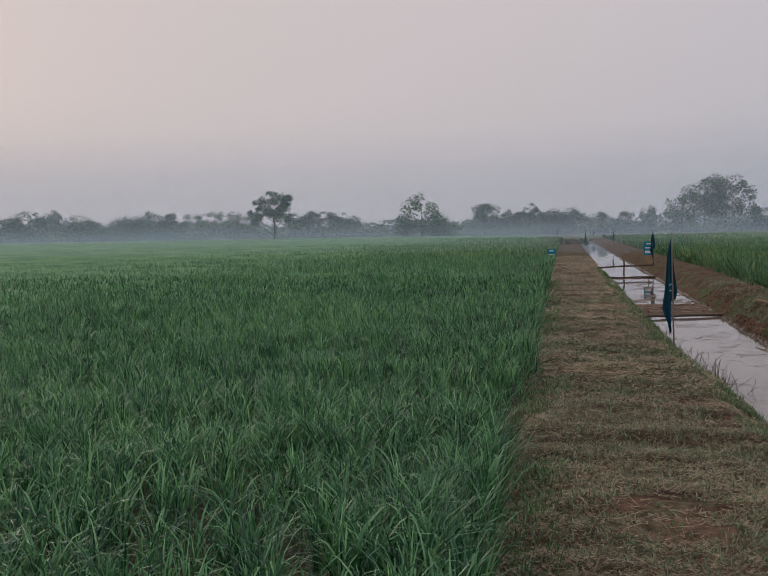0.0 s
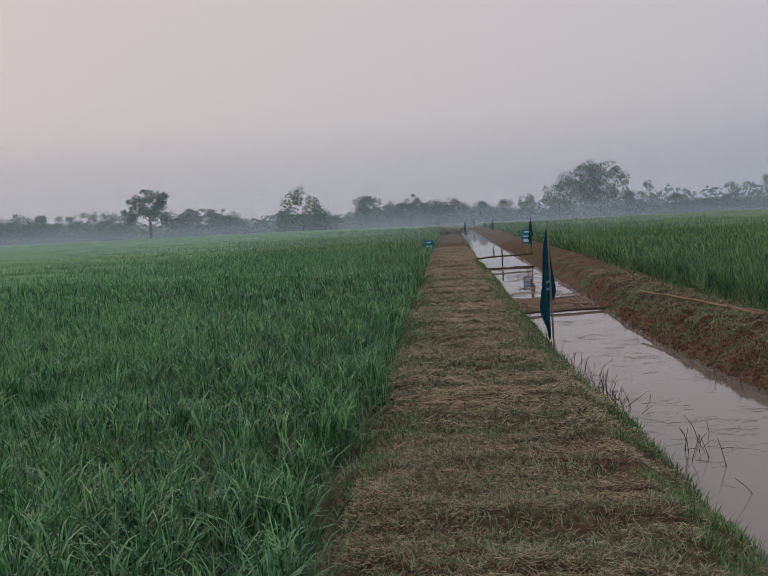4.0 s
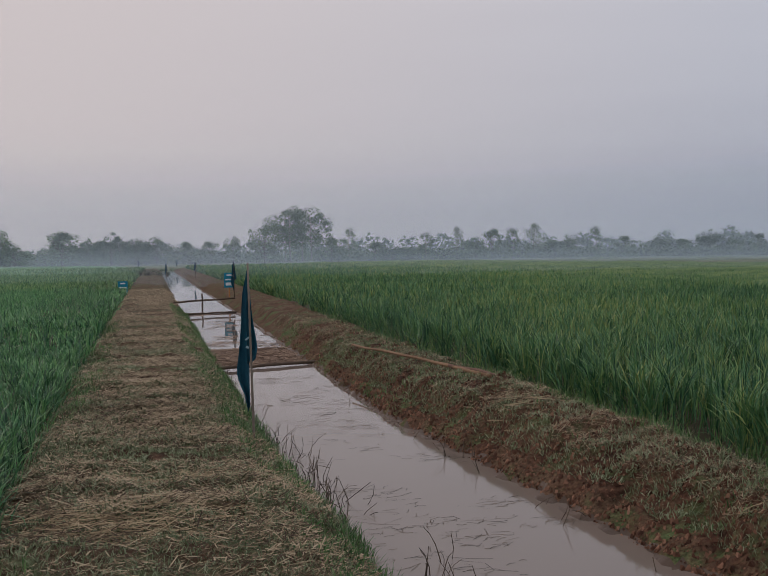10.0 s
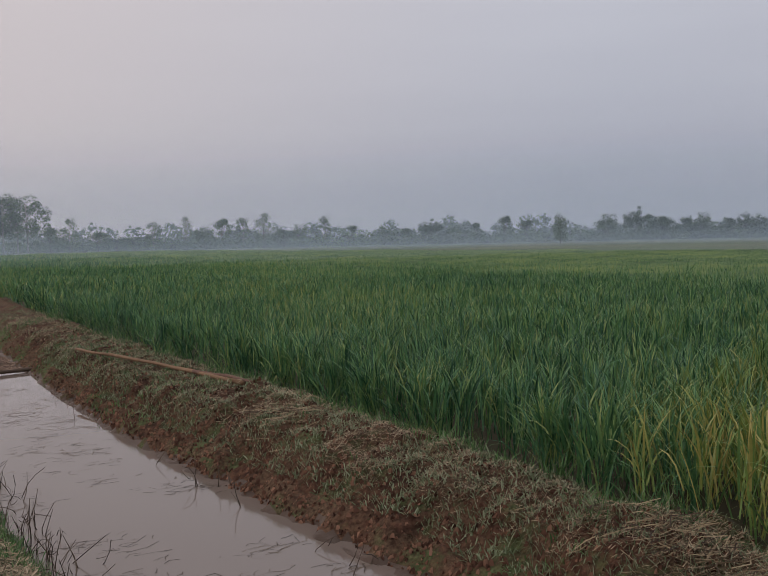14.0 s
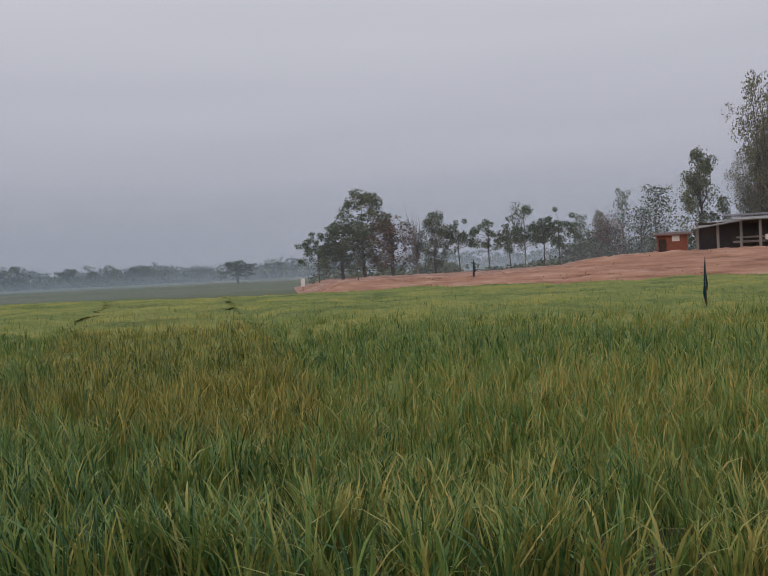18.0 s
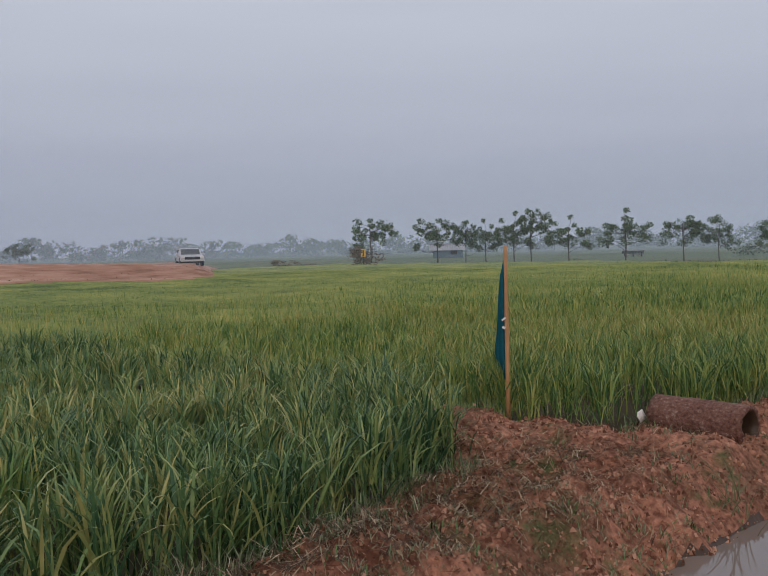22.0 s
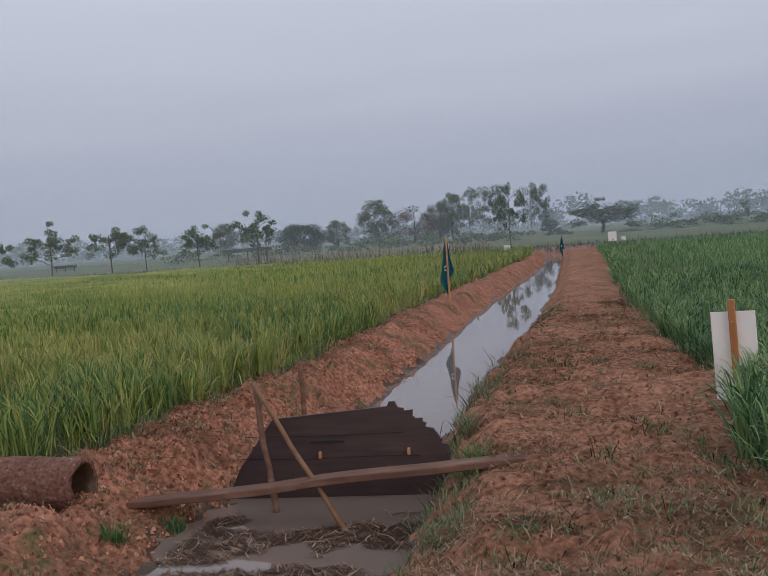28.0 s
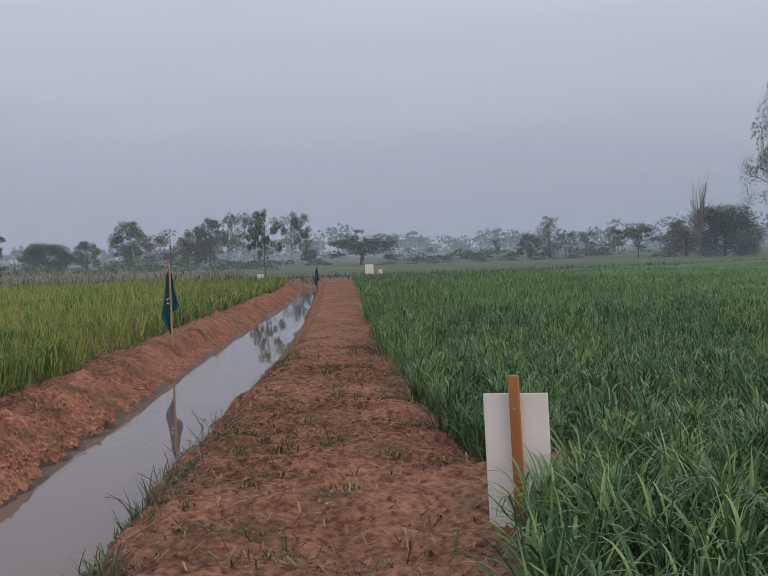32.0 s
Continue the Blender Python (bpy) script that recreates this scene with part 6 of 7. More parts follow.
def plank(name, p, q, w, t, mat, label, seed=0):
    """A worn board from p to q."""
    p, q = Vector(p), Vector(q)
    L = (q - p).length
    rng = random.Random(seed)
    bm = bmesh.new()
    n = 14
    rings = []
    for i in range(n + 1):
        x = L * i / n
        dy, dz = rng.uniform(-0.006, 0.006), 0.008 * math.sin(i * 0.7 + seed) + rng.uniform(-0.003, 0.003)
        rings.append([bm.verts.new((x, s * w / 2 + dy, u * t / 2 + dz)) for s, u in ((-1, -1), (1, -1), (1, 1), (-1, 1))])
    for a, b in zip(rings[:-1], rings[1:]):
        for k in range(4):
            bm.faces.new((a[k], b[k], b[(k + 1) % 4], a[(k + 1) % 4]))
    bm.faces.new(rings[0])
    bm.faces.new(rings[-1][::-1])
    bmesh.ops.recalc_face_normals(bm, faces=bm.faces[:])
    bmesh.ops.bevel(bm, geom=[e_ for e_ in bm.edges if e_.is_boundary is False and abs((e_.verts[0].co - e_.verts[1].co).x) > L / n * 0.5], offset=0.006, segments=1, affect="EDGES")
    me = bpy.data.meshes.new(name)
    bm.to_mesh(me)
    bm.free()
    me.materials.append(mat)
    ob = new(name, me)
    ob.matrix_basis = Matrix.Translation(p) @ (q - p).to_track_quat("X", "Z").to_matrix().to_4x4()
    return tagged(ob, label, "plank")


plank("footbridge_plank", (3.57, -10.8, 0.15), (0.74, -10.77, 0.415), 0.17, 0.05, M["plank"], "worn reddish plank laid across the canal below the sluice", 2)


def pole_thing(name, pts, r, mat, label, cat="pole", k=8):
    pts = np.asarray(pts, float)
    n = 9
    t = np.linspace(0, len(pts) - 1, n)
    P = np.stack([np.interp(t, np.arange(len(pts)), pts[:, i]) for i in range(3)], -1)
    rng = np.random.default_rng(int(abs(pts[0, 0] * 100)) + 3)
    P[1:-1] += rng.normal(0, 0.006, (n - 2, 3))
    rad = np.linspace(r[0], r[1], n) * (1 + 0.06 * rng.normal(size=n))
    V, F = tube_arrays(P, rad, k)
    caps = np.array([list(range(k))[::-1], [(n - 1) * k + q for q in range(k)]])
    return tagged(new(name, mesh_from(name, V, [F, caps], [mat], smooth=True)), label, cat)


pole_thing("sluice_post", [(2.52, -10.97, -0.3), (2.74, -11.27, 0.93)], (0.026, 0.021), M["plank"], "leaning reddish sluice post standing in the water")
pole_thing("sluice_brace", [(2.74, -11.24, 0.92), (1.99, -10.62, 0.03), (1.9, -10.55, -0.12)], (0.017, 0.021), M["brace"], "slanting bamboo brace against the sluice post")
pole_thing("stake", [(2.80, -12.85, 0.1), (2.78, -12.74, 0.87)], (0.024, 0.024), M["plank"], "short wooden stake behind the sluice")
pole_thing("bamboo_log", [(3.13, 15.95, 0.48), (3.55, 13.4, 0.50), (3.85, 11.25, 0.48)], (0.018, 0.026), M["brace"], "weathered bamboo log lying on the canal bank", "log")
pole_thing("bamboo_log", [(3.68, 12.35, 0.50), (3.98, 11.15, 0.48)], (0.022, 0.026), M["plank"], "short reddish branch lying beside the bamboo log", "log")
pole_thing("crossing_pole", [(0.80, 17.0, 0.05), (2.95, 17.7, 0.035)], (0.026, 0.026), M["dark_pole"], "dark pole laid across the canal")
pole_thing("crossing_pole", [(0.6, 36.3, 0.33), (3.0, 38.0, 0.36)], (0.035, 0.03), M["dark_pole"], "dark pole spanning the canal bank to bank")
pole_thing("crossing_pole", [(0.7, 34.2, 0.03), (2.9, 34.6, 0.03)], (0.028, 0.028), M["dark_pole"], "dark pole laid low across the canal")
pole_thing("stake", [(1.72, 36.6, -0.3), (1.7, 36.6, 0.62)], (0.03, 0.03), M["dark_pole"], "dark stake standing in the canal")


def pipe():
    k, n = 28, 12
    xs = np.linspace(0, 0.87, n)
    rng = np.random.default_rng(4)
    a = np.arange(k) * 2 * np.pi / k
    def shell(r):
        R = r * (1 + 0.012 * rng.normal(size=(n, k)))
        return np.stack([np.repeat(xs[:, None], k, 1) + 0.006 * rng.normal(size=(n, k)), R * np.cos(a)[None], R * np.sin(a)[None]], -1).reshape(-1, 3)
    V = np.concatenate([shell(0.19), shell(0.15)])
    i = np.arange(n - 1)[:, None] * k + np.arange(k)[None]
    j = np.arange(n - 1)[:, None] * k + (np.arange(k)[None] + 1) % k
    F1 = np.stack([i, j, j + k, i + k], -1).reshape(-1, 4)
    o = n * k
    F2 = F1[:, ::-1] + o
    r0, r1 = np.arange(k), (np.arange(k) + 1) % k
    e0 = np.stack([r0, r0 + o, r1 + o, r1], -1)
    e1 = np.stack([r0 + (n - 1) * k, r1 + (n - 1) * k, r1 + o + (n - 1) * k, r0 + o + (n - 1) * k], -1)
    # bore and added inner disc take the mud colour as the mouth's shade
    ob = new("culvert_pipe", mesh_from("culvert_pipe", V, [F1, F2, e0, e1, np.array([[o + (n - 3) * k + q for q in range(k)]])], [M["rust"], M["mud_and_bore_shade"]], np.concatenate([np.zeros(len(F1)), np.ones(len(F2)), np.zeros(len(e0) + len(e1)), [1]]), smooth=True))
    ob.matrix_basis = pose(3.76, -10.48, 0.38, 0, -1.5, -3)
    tagged(ob, "weathered brown concrete culvert pipe lying on the bank", "pipe")
    bag = bmesh.new()
    bmesh.ops.create_icosphere(bag, subdivisions=2, radius=0.1)
    for v in bag.verts:
        v.co *= 0.78 + 0.34 * random.Random(int(v.co.x * 999 + v.co.y * 577 + v.co.z * 331)).random()
    b = part("plastic_bag", bag, M["dusty_white"])
    b.matrix_basis = pose(4.72, -10.41, 0.40) @ Matrix.Diagonal((0.3, 0.55, 0.62, 1))
    tagged(b, "crumpled white plastic bag stuck behind the pipe", "bag")


pipe()


def split_post():
    rng = np.random.default_rng(12)
    k, n = 18, 9
    z = np.linspace(-0.35, 0.56, n)
    a = np.arange(k) * 2 * np.pi / k
    lobes = 1 + 0.10 * np.sin(3 * a + 1) + 0.07 * np.sin(7 * a) + 0.03 * rng.normal(size=k)
    R = 0.094 * lobes[None] * np.linspace(1.08, 0.92, n)[:, None]
    Z = np.repeat(z[:, None], k, 1)
    Z[-1] += 0.025 * np.sin(2 * a + 2) + 0.016 * rng.normal(size=k)
    V = np.stack([R * np.cos(a)[None] + 0.012 * z[:, None], R * np.sin(a)[None], Z], -1).reshape(-1, 3)
    i = np.arange(n - 1)[:, None] * k + np.arange(k)[None]
    j = np.arange(n - 1)[:, None] * k + (np.arange(k)[None] + 1) % k
    V = np.concatenate([V, [[0.007, 0, 0.555]]])
    top = np.stack([np.arange(k) + (n - 1) * k, (np.arange(k) + 1) % k + (n - 1) * k, np.full(k, n * k)], -1)
    ob = new("split_post", mesh_from("split_post", V, [np.stack([i, j, j + k, i + k], -1).reshape(-1, 4), top], [M["stump"], M["bark"]], np.concatenate([np.tile(((np.arange(k) > 8) & (np.arange(k) < 13)).astype(int), n - 1) * (rng.random((n - 1) * k) < 0.85), np.zeros(k)]), smooth=False))
    ob.matrix_basis = pose(1.50, -7.43, 0)
    tagged(ob, "thick split wooden post standing at the water's edge", "post")


split_post()

# ---- loose cover on the banks: straw, weeds, clods, drowned stems ----


def strips(rng, x, y, z, length, width, yaw, tilt, bend=0.15):
    """Flat narrow stalks lying at the points, three rows of vertices each."""
    n = len(x)
    s = np.array([-0.5, 0.0, 0.5] if bend else [-0.5, 0.5])[None]
    b = rng.normal(0, bend, n)[:, None] * length[:, None] * (np.abs(s) * 2) ** 2 * 0.5
    dx, dy = np.cos(yaw)[:, None], np.sin(yaw)[:, None]
    L = length[:, None] * s
    cx, cy = x[:, None] + L * dx - b * dy, y[:, None] + L * dy + b * dx
    cz = z[:, None] + L * tilt[:, None]
    w = width[:, None] * 0.5
    V = np.stack([np.stack([cx + w * dy, cy - w * dx, cz], -1), np.stack([cx - w * dy, cy + w * dx, cz + w * 0.6], -1)], 2).reshape(-1, 3)
    o = (np.arange(n) * 2 * s.shape[1])[:, None] + (np.array([0, 2]) if bend else np.array([0]))[None]
    F = np.stack([o, o + 2, o + 3, o + 1], -1).reshape(-1, 4)
    return V, F


def lay_straw():
    """Mown straw in swathes across the banks, thickest on the stretches beside the walk."""
    rng = np.random.default_rng(30)
    west_lo, west_hi = (lambda y: WEST_RICE(y) + 0.05), (lambda y: WEST_WATER(y) - 0.15)
    east_lo, east_hi = (lambda y: EAST_WATER(y) + 0.42), (lambda y: EAST_RICE(y) - 0.02)
    sets = []
    for lo, hi, y0, y1, n, cross, wide in ((west_lo, west_hi, -1.5, 5, 64000, 0.8, 0.85), (west_lo, west_hi, 5, 13, 40000, 0.7, 1.5), (west_lo, west_hi, 13, 26, 24000, 0.6, 2.3), (west_lo, west_hi, 26, 50, 12000, 0.5, 3.2),
                                           (west_lo, west_hi, -12, -5, 20000, 0.9, 1.3), (west_lo, west_hi, -24, -12, 18000, 0.8, 2.0), (west_lo, west_hi, -9.5, -4.4, 7000, 0.9, 1.1), (east_lo, east_hi, -9.5, -4, 3000, 0.9, 1.2),
                                           (east_lo, east_hi, 1, 9, 24000, 1.0, 0.9), (east_lo, east_hi, 9, 24, 12000, 1.0, 1.5), (east_lo, east_hi, -11, -4, 9000, 1.0, 1.4), (east_lo, east_hi, -24, -11, 7000, 1.0, 1.5)):
        y = rng.uniform(y0, y1, n * 2)
        a, b = lo(y), np.minimum(hi(y), 6.5)
        x = np.maximum(a, -2.5) + rng.uniform(0, 1, n * 2) * (b - np.maximum(a, -2.5))
        dens = 0.52 - 0.08 * np.clip(y / 2, 0, 1) + 0.8 * vnoise(x * 1.1, y * 1.1, 51) + 1.0 * vnoise(x * 1.2, y * 6, 52) - 0.2 * np.clip((-y - 7) / 4, 0, 1)
        k = rng.uniform(0, 1, n * 2) < dens
        sets.append((x[k], y[k], np.full(k.sum(), cross), np.full(k.sum(), wide)))
    x, y, cr, wd = (np.concatenate(q) for q in zip(*sets))
    n = len(x)
    V, F = strips(rng, x, y, ground_z(x, y) + rng.uniform(0.003, 0.04, n) * np.minimum(wd, 1.2), (rng.gamma(2.0, 0.012, n) + 0.012) * 1.2 * np.sqrt(wd), rng.uniform(0.0018, 0.005, n) * wd, rng.normal(0, 1, n) * cr, rng.normal(0, 0.35, n), 0)
    tagged(new("straw_litter", mesh_from("straw_litter", V, F, [M["straw"]])), "mown dry straw and grass strewn over the canal banks", "straw", kind="stuff")


lay_straw()


STRAW_HEAPS = ((-0.25, 5.95, 0.33, 0.2, 380), (0.2, 7.3, 0.25, 0.1, 160), (3.6, 9.5, 0.15, 0.3, 160), (3.75, 5.0, 0.15, 0.35, 160), (4.1, -5.6, 0.14, 0.6, 620), (4.25, -7.2, 0.22, 0.5, 520), (4.2, -8.6, 0.3, 0.3, 260), (3.7, -6.5, 0.25, 0.6, 260), (3.75, -13.0, 0.2, 1.2, 300), (0.4, -6.6, 0.4, 0.5, 320))


def straw_heaps():
    """Loose heaps of longer cut straw left on the path."""
    rng = np.random.default_rng(37)
    xs, ys = [], []
    for cx, cy, sx, sy, n in STRAW_HEAPS:
        xs.append(rng.normal(cx, sx, n))
        ys.append(rng.normal(cy, sy, n))
    x, y = np.concatenate(xs), np.concatenate(ys)
    n = len(x)
    V, F = strips(rng, x, y, ground_z(x, y) + rng.uniform(0.01, 0.06, n), rng.uniform(0.08, 0.32, n), rng.uniform(0.004, 0.008, n), rng.normal(0.1, 0.65, n), rng.normal(0, 0.12, n), 0.5)
    tagged(new("straw_heap", mesh_from("straw_heap", V, F, [M["old_straw"], M["straw"]], np.repeat((y < 0).astype(int), 2))), "loose heaps of long cut straw on the path", "straw", kind="stuff")


straw_heaps()


def lay_weeds():
    rng = np.random.default_rng(31)
    xs, ys, hs = [], [], []

    def add(lo, hi, y0, y1, n, h, thresh, seed):
        y = rng.uniform(y0, y1, n)
        x = lo(y) + rng.uniform(0, 1, n) * (hi(y) - lo(y))
        k = vnoise(x * 1.2, y * 1.2, seed) + 0.6 * vnoise(x * 3.5, y * 3.5, seed + 1) > thresh + 0.22 * np.clip((-y - 8) / 4, 0, 1)
        xs.append(x[k])
        ys.append(y[k])
        hs.append(np.full(k.sum(), h))
    add(lambda y: WEST_WATER(y) - 0.42, lambda y: WEST_WATER(y) + 0.06, -17, 0, 4500, 0.075, -0.12, 61)
    add(lambda y: WEST_WATER(y) - 0.5, lambda y: WEST_WATER(y) + 0.05, 0, 34, 19000, 0.07, -0.16, 61)
    add(lambda y: WEST_WATER(y) - 0.18, lambda y: WEST_WATER(y) + 0.10, -17, 34, 4000, 0.12, -0.02, 63)
    add(lambda y: WEST_RICE(y) * 0 - 1.2, lambda y: WEST_WATER(y) - 0.3, -20, 24, 9000, 0.03, 0.15, 65)
    add(lambda y: WEST_RICE(y) - 0.05, lambda y: WEST_RICE(y) + 0.35, -12, 24, 5000, 0.09, 0.0, 67)
    add(lambda y: EAST_WATER(y) + 0.05, lambda y: np.minimum(EAST_RICE(y), 6), -17, 24, 9000, 0.07, 0.22, 69)
    add(lambda y: np.minimum(EAST_RICE(y), 6) - 0.3, lambda y: np.minimum(EAST_RICE(y), 6) + 0.05, -17, 24, 4500, 0.12, 0.02, 71)
    x, y, h = np.concatenate(xs), np.concatenate(ys), np.concatenate(hs)
    k = 3
    x, y, h = np.repeat(x, k) + rng.normal(0, 0.025, len(x) * k), np.repeat(y, k) + rng.normal(0, 0.025, len(y) * k), np.repeat(h, k)
    n = len(x)
    V, F = blades(x, y, ground_z(x, y) - 0.005, h * rng.uniform(0.5, 1.5, n), rng.uniform(0.004, 0.009, n), rng.uniform(0.1, 0.8, n), rng.uniform(0, 0.4, n), rng, 3)
    tagged(new("bank_grass", mesh_from("bank_grass", V, F, [M["weed"], M["dew_grass"]], np.repeat((rng.random(n) < np.where(y < -4, 0.75, 0.25)).astype(int), 3))), "short green grass and weeds along the water's edge", "grass", kind="stuff")


lay_weeds()


def lay_stubble():
    """Grey-green mown stubble in patches over both banks."""
    rng = np.random.default_rng(36)
    pick = rng.random(190000)
    y = np.where(pick < 0.62, rng.uniform(-1.5, 18, 190000), np.where(pick < 0.70, rng.uniform(-10.5, -5, 190000), rng.uniform(-20, 26, 190000)))
    west = rng.random(190000) < 0.75
    lo = np.where(west, np.maximum(WEST_RICE(y), -1.3) - 0.05, EAST_WATER(y) + 0.25)
    hi = np.where(west, WEST_WATER(y) - 0.1, np.minimum(EAST_RICE(y), 6.0))
    u = rng.uniform(0, 1, 190000)
    x = lo + u * (hi - lo)
    side = np.where(west, 0.35 * np.abs(2 * u - 1) ** 2, 0.1)
    k = vnoise(x * 1.1, y * 1.1, 75) + 0.7 * vnoise(x * 3.7, y * 4.5, 76) + side > -0.17 + 0.45 * np.clip((-y - 5) / 4, 0, 1)
    x, y = x[k], y[k]
    n = len(x)
    V, F = blades(x, y, ground_z(x, y) + 0.006, rng.uniform(0.025, 0.07, n) * np.where(y < -6, 0.75, 1.0), rng.uniform(0.0035, 0.008, n) * np.where(y > 6, 1.5, 1.0), rng.uniform(0.3, 0.95, n), rng.uniform(0, 0.4, n), rng, 3)
    tagged(new("grass_stubble", mesh_from("grass_stubble", V, F, [M["dew_grass"]])), "short grey-green mown stubble wet with dew", "grass", kind="stuff")
    # dark tufts on the bare path
    cx, cy = rng.uniform(-0.5, 1.0, 90), rng.uniform(-24, -6.5, 90)
    ex = rng.uniform(3.2, 4.3, 60)
    ey = rng.uniform(-16, 18, 60)
    tx, ty = np.repeat(np.concatenate([cx, ex]), 26), np.repeat(np.concatenate([cy, ey]), 26)
    n = len(tx)
    sz = np.repeat(rng.uniform(0.02, 0.075, 150), 26)
    tx, ty = tx + rng.normal(0, 1, n) * sz, ty + rng.normal(0, 1, n) * sz
    ok = (tx > WEST_RICE(ty)) & ((tx < WEST_WATER(ty) - 0.1) | (tx > EAST_WATER(ty) + 0.1))
    tx, ty, sz = tx[ok], ty[ok], sz[ok]
    n = len(tx)
    V, F = blades(tx, ty, ground_z(tx, ty) - 0.004, sz * rng.uniform(0.8, 1.8, n), rng.uniform(0.005, 0.011, n), rng.uniform(0.2, 0.9, n), rng.uniform(0, 0.4, n), rng, 3)
    tagged(new("path_tufts", mesh_from("path_tufts", V, F, [M["weed"], M["old_straw"]], np.repeat((rng.random(n) < 0.55).astype(int), 3))), "small dark and withered grass tufts on the bare red path", "grass", kind="stuff")


lay_stubble()


def weed_clump(x, y, reach, n, leaf, seed, lean, label):
    rng = np.random.default_rng(seed)
    px, py = x + rng.normal(0, reach * 0.3, n), y + rng.normal(0, reach * 0.3, n)
    V, F = blades(px, py, ground_z(px, py) - 0.01, reach * rng.uniform(0.5, 1.4, n), rng.uniform(0.006, 0.014, n), rng.uniform(0.1, lean, n), rng.uniform(0.05, 0.5, n), rng, 5)
    tagged(new("weed_clump", mesh_from("weed_clump", V, F, [leaf])), label, "weeds")


weed_clump(3.22, -8.9, 0.34, 26, M["leaf_olive"], 71, 0.9, "long yellowing grass leaning over the water")
weed_clump(3.3, -9.95, 0.15, 90, M["weed"], 72, 0.8, "low green weeds at the mouth of the pipe")
weed_clump(1.12, -11.05, 0.2, 120, M["weed"], 73, 0.8, "dense green weeds beside the plank end")
weed_clump(1.33, -14.2, 0.26, 60, M["dew_grass"], 74, 0.7, "grey-green grass tuft at the water's edge")
weed_clump(1.3, -12.5, 0.2, 70, M["dew_grass"], 75, 0.8, "grey-green grass tuft at the water's edge")
weed_clump(3.15, -10.6, 0.12, 60, M["weed"], 76, 0.8, "low green weeds under the plank")


def lay_clods():
    """Crumbs and fist-sized lumps of soil, mostly on the eastern bank and its face."""
    rng = np.random.default_rng(32)
    sets = []
    for y0, y1, n, p, g in ((-19, 22, 14000, 1.3, 0.0055), (0.5, 16, 9000, 1.6, 0.0065), (-14, -4, 11000, 1.25, 0.005)):
        y = rng.uniform(y0, y1, n)
        x = EAST_WATER(y) + 0.03 + rng.uniform(0, 1, n) ** p * (np.minimum(EAST_RICE(y), 6) - EAST_WATER(y))
        sets.append((x, y, rng.gamma(1.6, g, n) + 0.003))
    y = rng.uniform(-20, -5, 4000)
    sets.append((-0.9 + rng.uniform(0, 1, 4000) * (WEST_WATER(y) + 0.8), y, rng.gamma(1.6, 0.0045, 4000) + 0.002))
    x, y, r = (np.concatenate(q) for q in zip(*sets))
    r = np.minimum(r, 0.024)
    n = len(x)
    oct_ = np.array([[1, 0, -0.4], [-0.5, 0.87, -0.4], [-0.5, -0.87, -0.4], [0.4, 0.3, 0.7], [-0.4, 0.1, 0.8]], float)
    turn = rng.uniform(0, 6.28, n)
    c, q = np.cos(turn)[:, None], np.sin(turn)[:, None]
    shape = np.stack([c * oct_[None, :, 0] - q * oct_[None, :, 1], q * oct_[None, :, 0] + c * oct_[None, :, 1], np.repeat(oct_[None, :, 2], n, 0)], -1)
    V = (np.stack([x, y, ground_z(x, y) + r * 0.2], -1)[:, None] + shape * r[:, None, None] * rng.uniform(0.6, 1.4, (n, 5, 1))).reshape(-1, 3)
    f = np.array([[0, 1, 3], [1, 4, 3], [1, 2, 4], [2, 0, 3], [2, 3, 4]])
    F = ((np.arange(n) * 5)[:, None, None] + f[None]).reshape(-1, 3)
    fy = np.repeat(y, 5)
    tagged(new("soil_clods", mesh_from("soil_clods", V, F, [M["clod"], M["red_clod"]], (fy < -3).astype(int), smooth=False)), "crumbled red and brown soil clods on the canal banks", "soil", kind="stuff")


lay_clods()


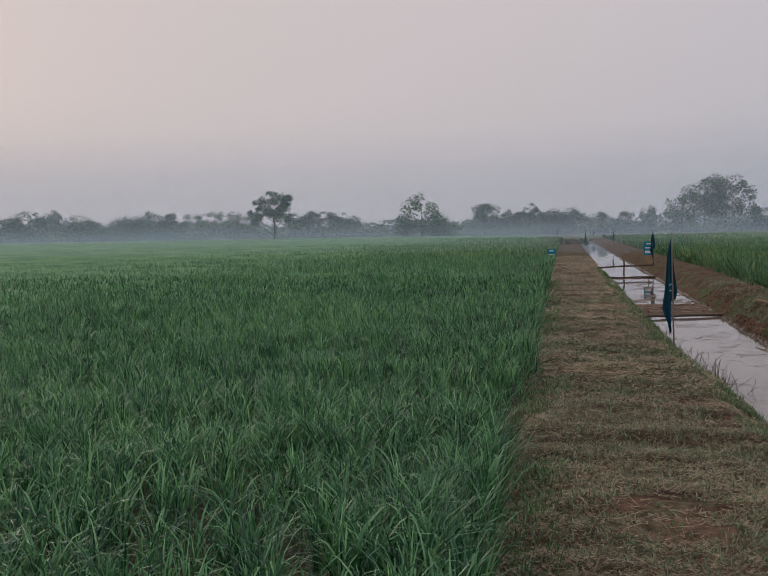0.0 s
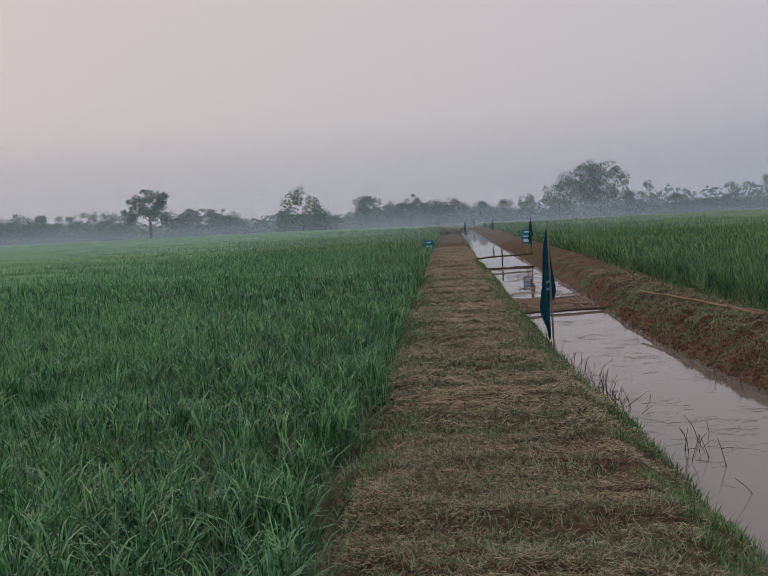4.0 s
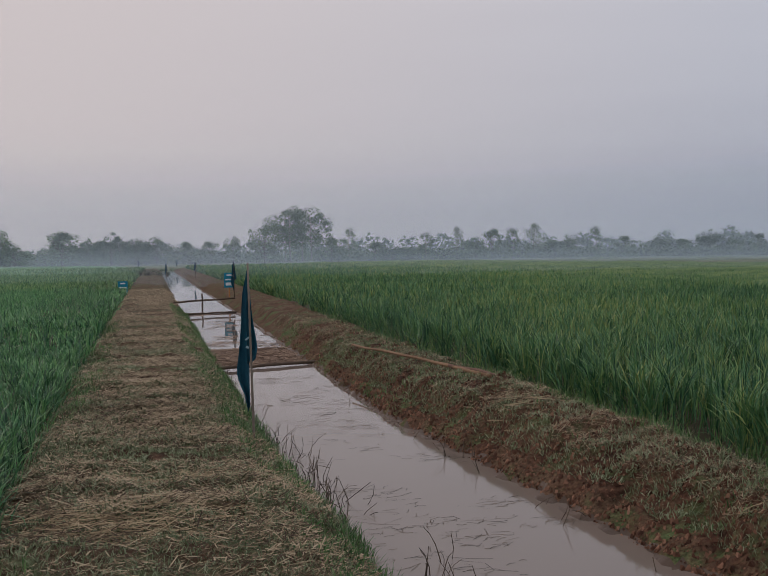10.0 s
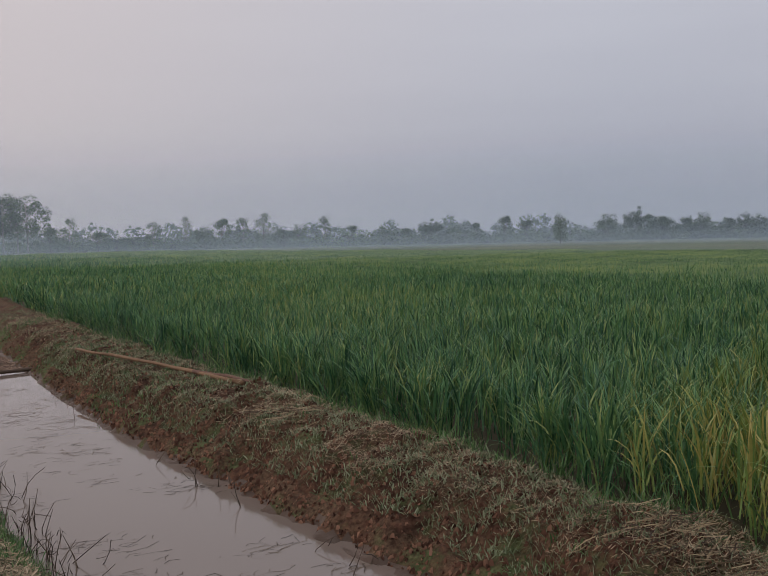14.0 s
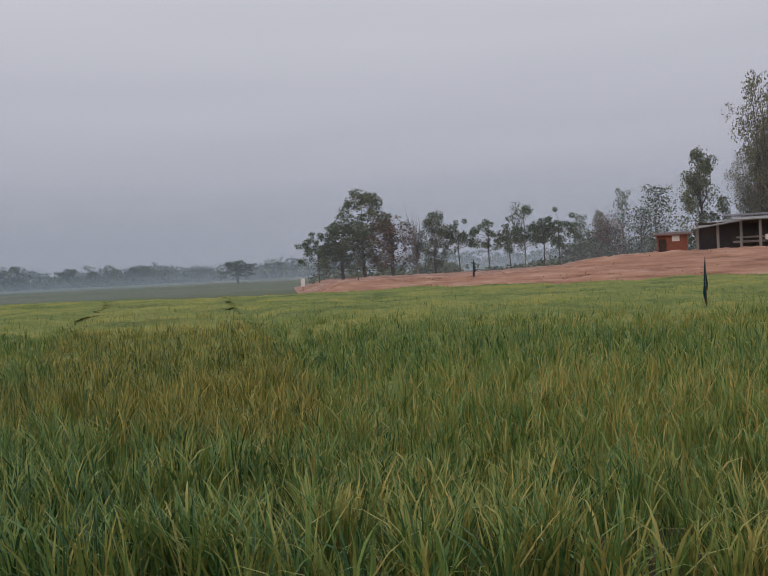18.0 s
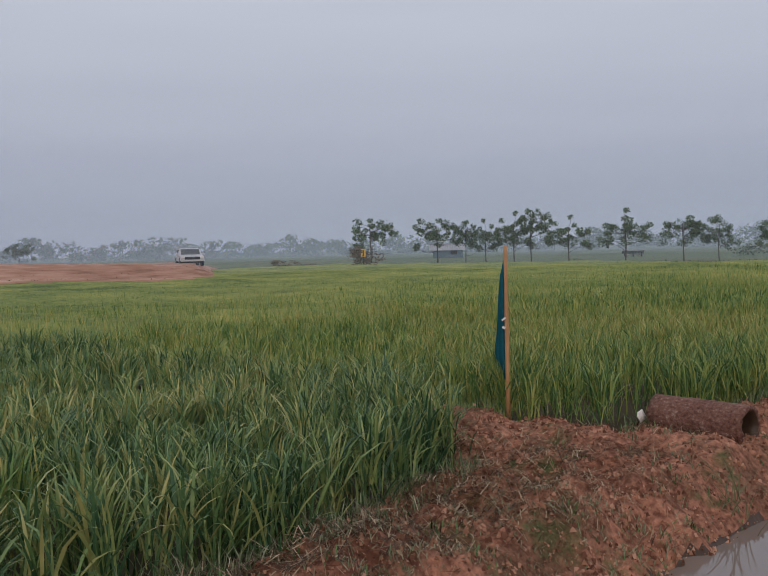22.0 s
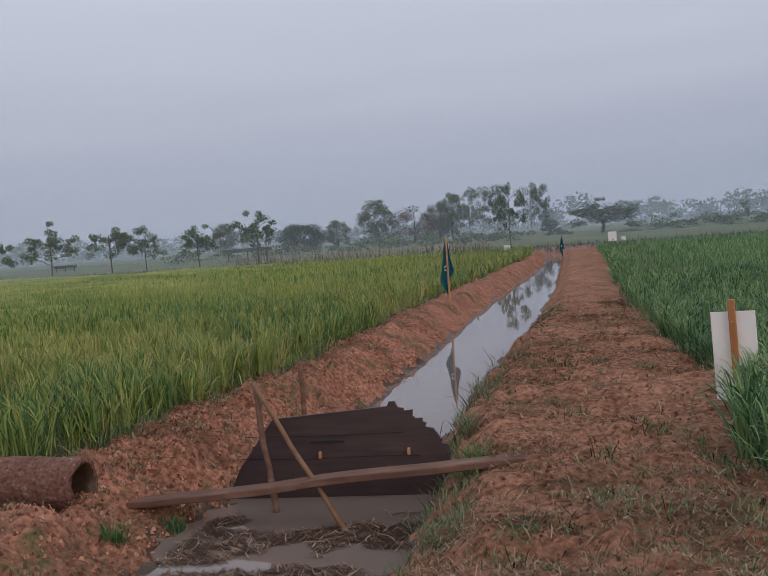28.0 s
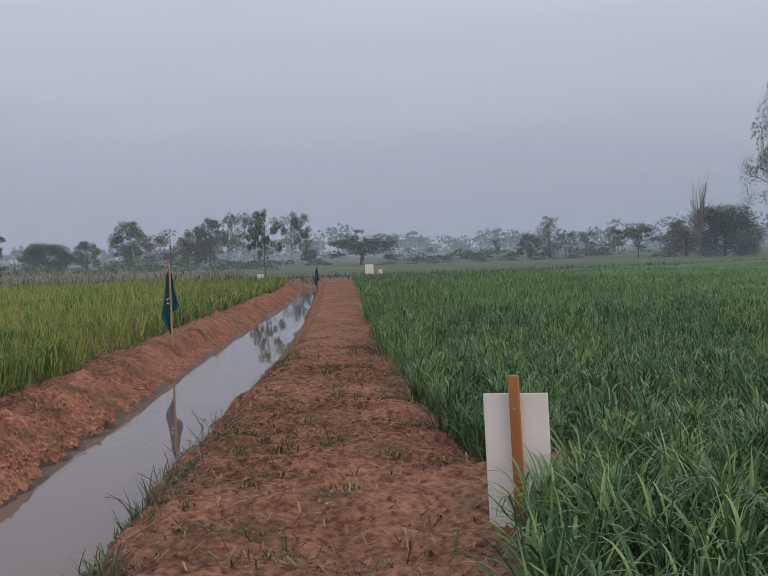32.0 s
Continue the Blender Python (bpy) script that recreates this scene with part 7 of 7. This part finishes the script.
def drowned():
    rng = np.random.default_rng(33)
    parts_ = []
    # floating stems in loose rafts
    cx, cy = [], []
    for i in range(70):
        yy = rng.uniform(4.5, 16.5)
        cx.append(WEST_WATER(yy) + rng.uniform(0.1, 0.95) * (EAST_WATER(yy) - WEST_WATER(yy)))
        cy.append(yy)
    cx, cy = np.array(cx), np.array(cy)
    k = 11
    x = np.repeat(cx, k) + rng.normal(0, 0.14, len(cx) * k)
    y = np.repeat(cy, k) + rng.normal(0, 0.10, len(cx) * k)
    n = len(x)
    parts_.append(strips(rng, x, y, np.full(n, 0.004), rng.gamma(2.2, 0.04, n) + 0.03, rng.uniform(0.002, 0.0055, n), rng.normal(0.2, 0.6, n), np.zeros(n), 0.4))
    # denser rafts behind the crossing pole and before the sluice
    for y0, y1, m in ((17.75, 21.0, 5200), (21.0, 24.5, 900), (26, 31, 500), (33, 35, 300)):
        y = y0 + (y1 - y0) * rng.uniform(0, 1, m)
        x = WEST_WATER(y) + rng.uniform(0.0, 1.0, m) * (EAST_WATER(y) - WEST_WATER(y))
        kk = vnoise(x * 1.8, y * 1.2, 81) + 0.5 * vnoise(x * 6, y * 6, 82) > (-0.6 if y0 < 18 else 0.05)
        x, y = x[kk], y[kk]
        n = len(x)
        parts_.append(strips(rng, x, y, rng.uniform(0.003, 0.012, n), rng.uniform(0.06, 0.26, n), rng.uniform(0.005, 0.014, n), rng.uniform(0, 6.28, n), rng.normal(0, 0.02, n), 0.3))
    rafts = parts_[1:]
    V, F = merge(rafts)
    tagged(new("straw_raft", mesh_from("straw_raft", V, F, [M["raft"]])), "mat of floating straw held back by a pole", "plant litter", kind="stuff")
    V, F = parts_[0]
    tagged(new("floating_stems", mesh_from("floating_stems", V, F, [M["dead_reed"]])), "dead stems and straw floating on the canal", "plant litter", kind="stuff")
    m = 4200
    y = rng.uniform(-10.95, -9.6, m)
    x = WEST_WATER(y) + rng.uniform(0, 1, m) * (EAST_WATER(y) - WEST_WATER(y))
    kk = vnoise(x * 1.3, y * 2.2, 81) + 0.5 * vnoise(x * 6, y * 6, 82) > 0.06
    x, y = x[kk], y[kk]
    n = len(x)
    V, F = strips(rng, x, y, rng.uniform(0.003, 0.016, n), rng.uniform(0.05, 0.2, n), rng.uniform(0.004, 0.010, n), rng.normal(0, 0.9, n), rng.normal(0, 0.02, n), 0.12)
    tagged(new("straw_raft", mesh_from("straw_raft", V, F, [M["raft"]])), "raft of sodden straw caught before the sluice", "plant litter", kind="stuff")
    # standing dead reeds
    stems = []
    for y0, y1, off0, off1, m in ((7.2, 10.5, 0.0, 0.24, 64), (4.6, 6.2, 0.2, 0.6, 12), (11.5, 17, -0.02, 0.12, 22), (5, 16, 1.45, 1.75, 20), (-19, -12.3, -0.05, 0.10, 40)):
        for i in range(m):
            yy = rng.uniform(y0, y1)
            xx = WEST_WATER(yy) + rng.uniform(off0, off1)
            h = rng.uniform(0.08, 0.30)
            d = rng.normal(0, 0.11, 2)
            stems.append(limb((xx, yy, -0.1), (xx + d[0], yy + d[1], h * 0.8), 0.0045, 0.002, rng, 0.1, 5, 4))
            if rng.random() < 0.6:
                q = rng.uniform(0.3, 0.8)
                p = np.array([xx + d[0] * q, yy + d[1] * q, -0.1 + (h + 0.1) * q])
                stems.append(limb(p, p + np.append(rng.normal(0, 0.07, 2), rng.uniform(-0.03, 0.09)), 0.003, 0.0015, rng, 0.1, 4, 3))
    V, F = merge(stems)
    tagged(new("dead_reeds", mesh_from("dead_reeds", V, F, [M["dead_reed"]], smooth=True)), "thin dead reed stems standing in the shallow water", "reeds", kind="stuff")


drowned()


def dry_stalks():
    rng = np.random.default_rng(34)
    n = 1500
    x, y = rng.uniform(5, 23, n), rng.uniform(-75, -67, n)
    V, F = blades(x, y, np.full(n, 0.2), rng.uniform(0.3, 1.25, n), rng.uniform(0.02, 0.05, n), rng.uniform(0, 0.35, n), rng.uniform(0, 0.3, n), rng, 3)
    tagged(new("dry_stalks", mesh_from("dry_stalks", V, F, [M["straw"]])), "plot of dry standing maize stalks", "crop", kind="stuff")
    n = 9000
    x, y = rng.uniform(-60, 60, n), rng.uniform(-69, -63, n)
    V, F = blades(x, y, np.full(n, 0.25), rng.uniform(0.2, 0.65, n), rng.uniform(0.03, 0.06, n), rng.uniform(0.1, 0.6, n), rng.uniform(0, 0.3, n), rng, 3)
    tagged(new("verge_grass", mesh_from("verge_grass", V, F, [M["leaf_dark"]])), "rough grass along the field road", "grass", kind="stuff")


dry_stalks()


def mound_growth():
    """Sparse dry grass and clods on the face of the red fill."""
    rng = np.random.default_rng(35)
    n = 5200
    az, d = rng.uniform(-129, -72, n), 43.8 + 8.5 * rng.uniform(0, 1, n) ** 1.3
    k = vnoise(az * 0.5, d * 1.4, 91) + 0.5 * vnoise(az * 2, d * 3, 92) > 0.1
    az, d = az[k], d[k]
    x, y, z = -np.sin(np.radians(az)) * d, np.cos(np.radians(az)) * d + REACH, mound_z(az, d) - 0.05
    n = len(x)
    V, F = blades(x, y, z + 0.03, rng.uniform(0.04, 0.13, n), rng.uniform(0.015, 0.04, n), rng.uniform(0.4, 0.9, n), rng.uniform(0, 0.3, n), rng, 3)
    tagged(new("dry_tufts", mesh_from("dry_tufts", V, F, [M["straw"]])), "sparse dry grass tufts on the red earth", "grass", kind="stuff")


mound_growth()
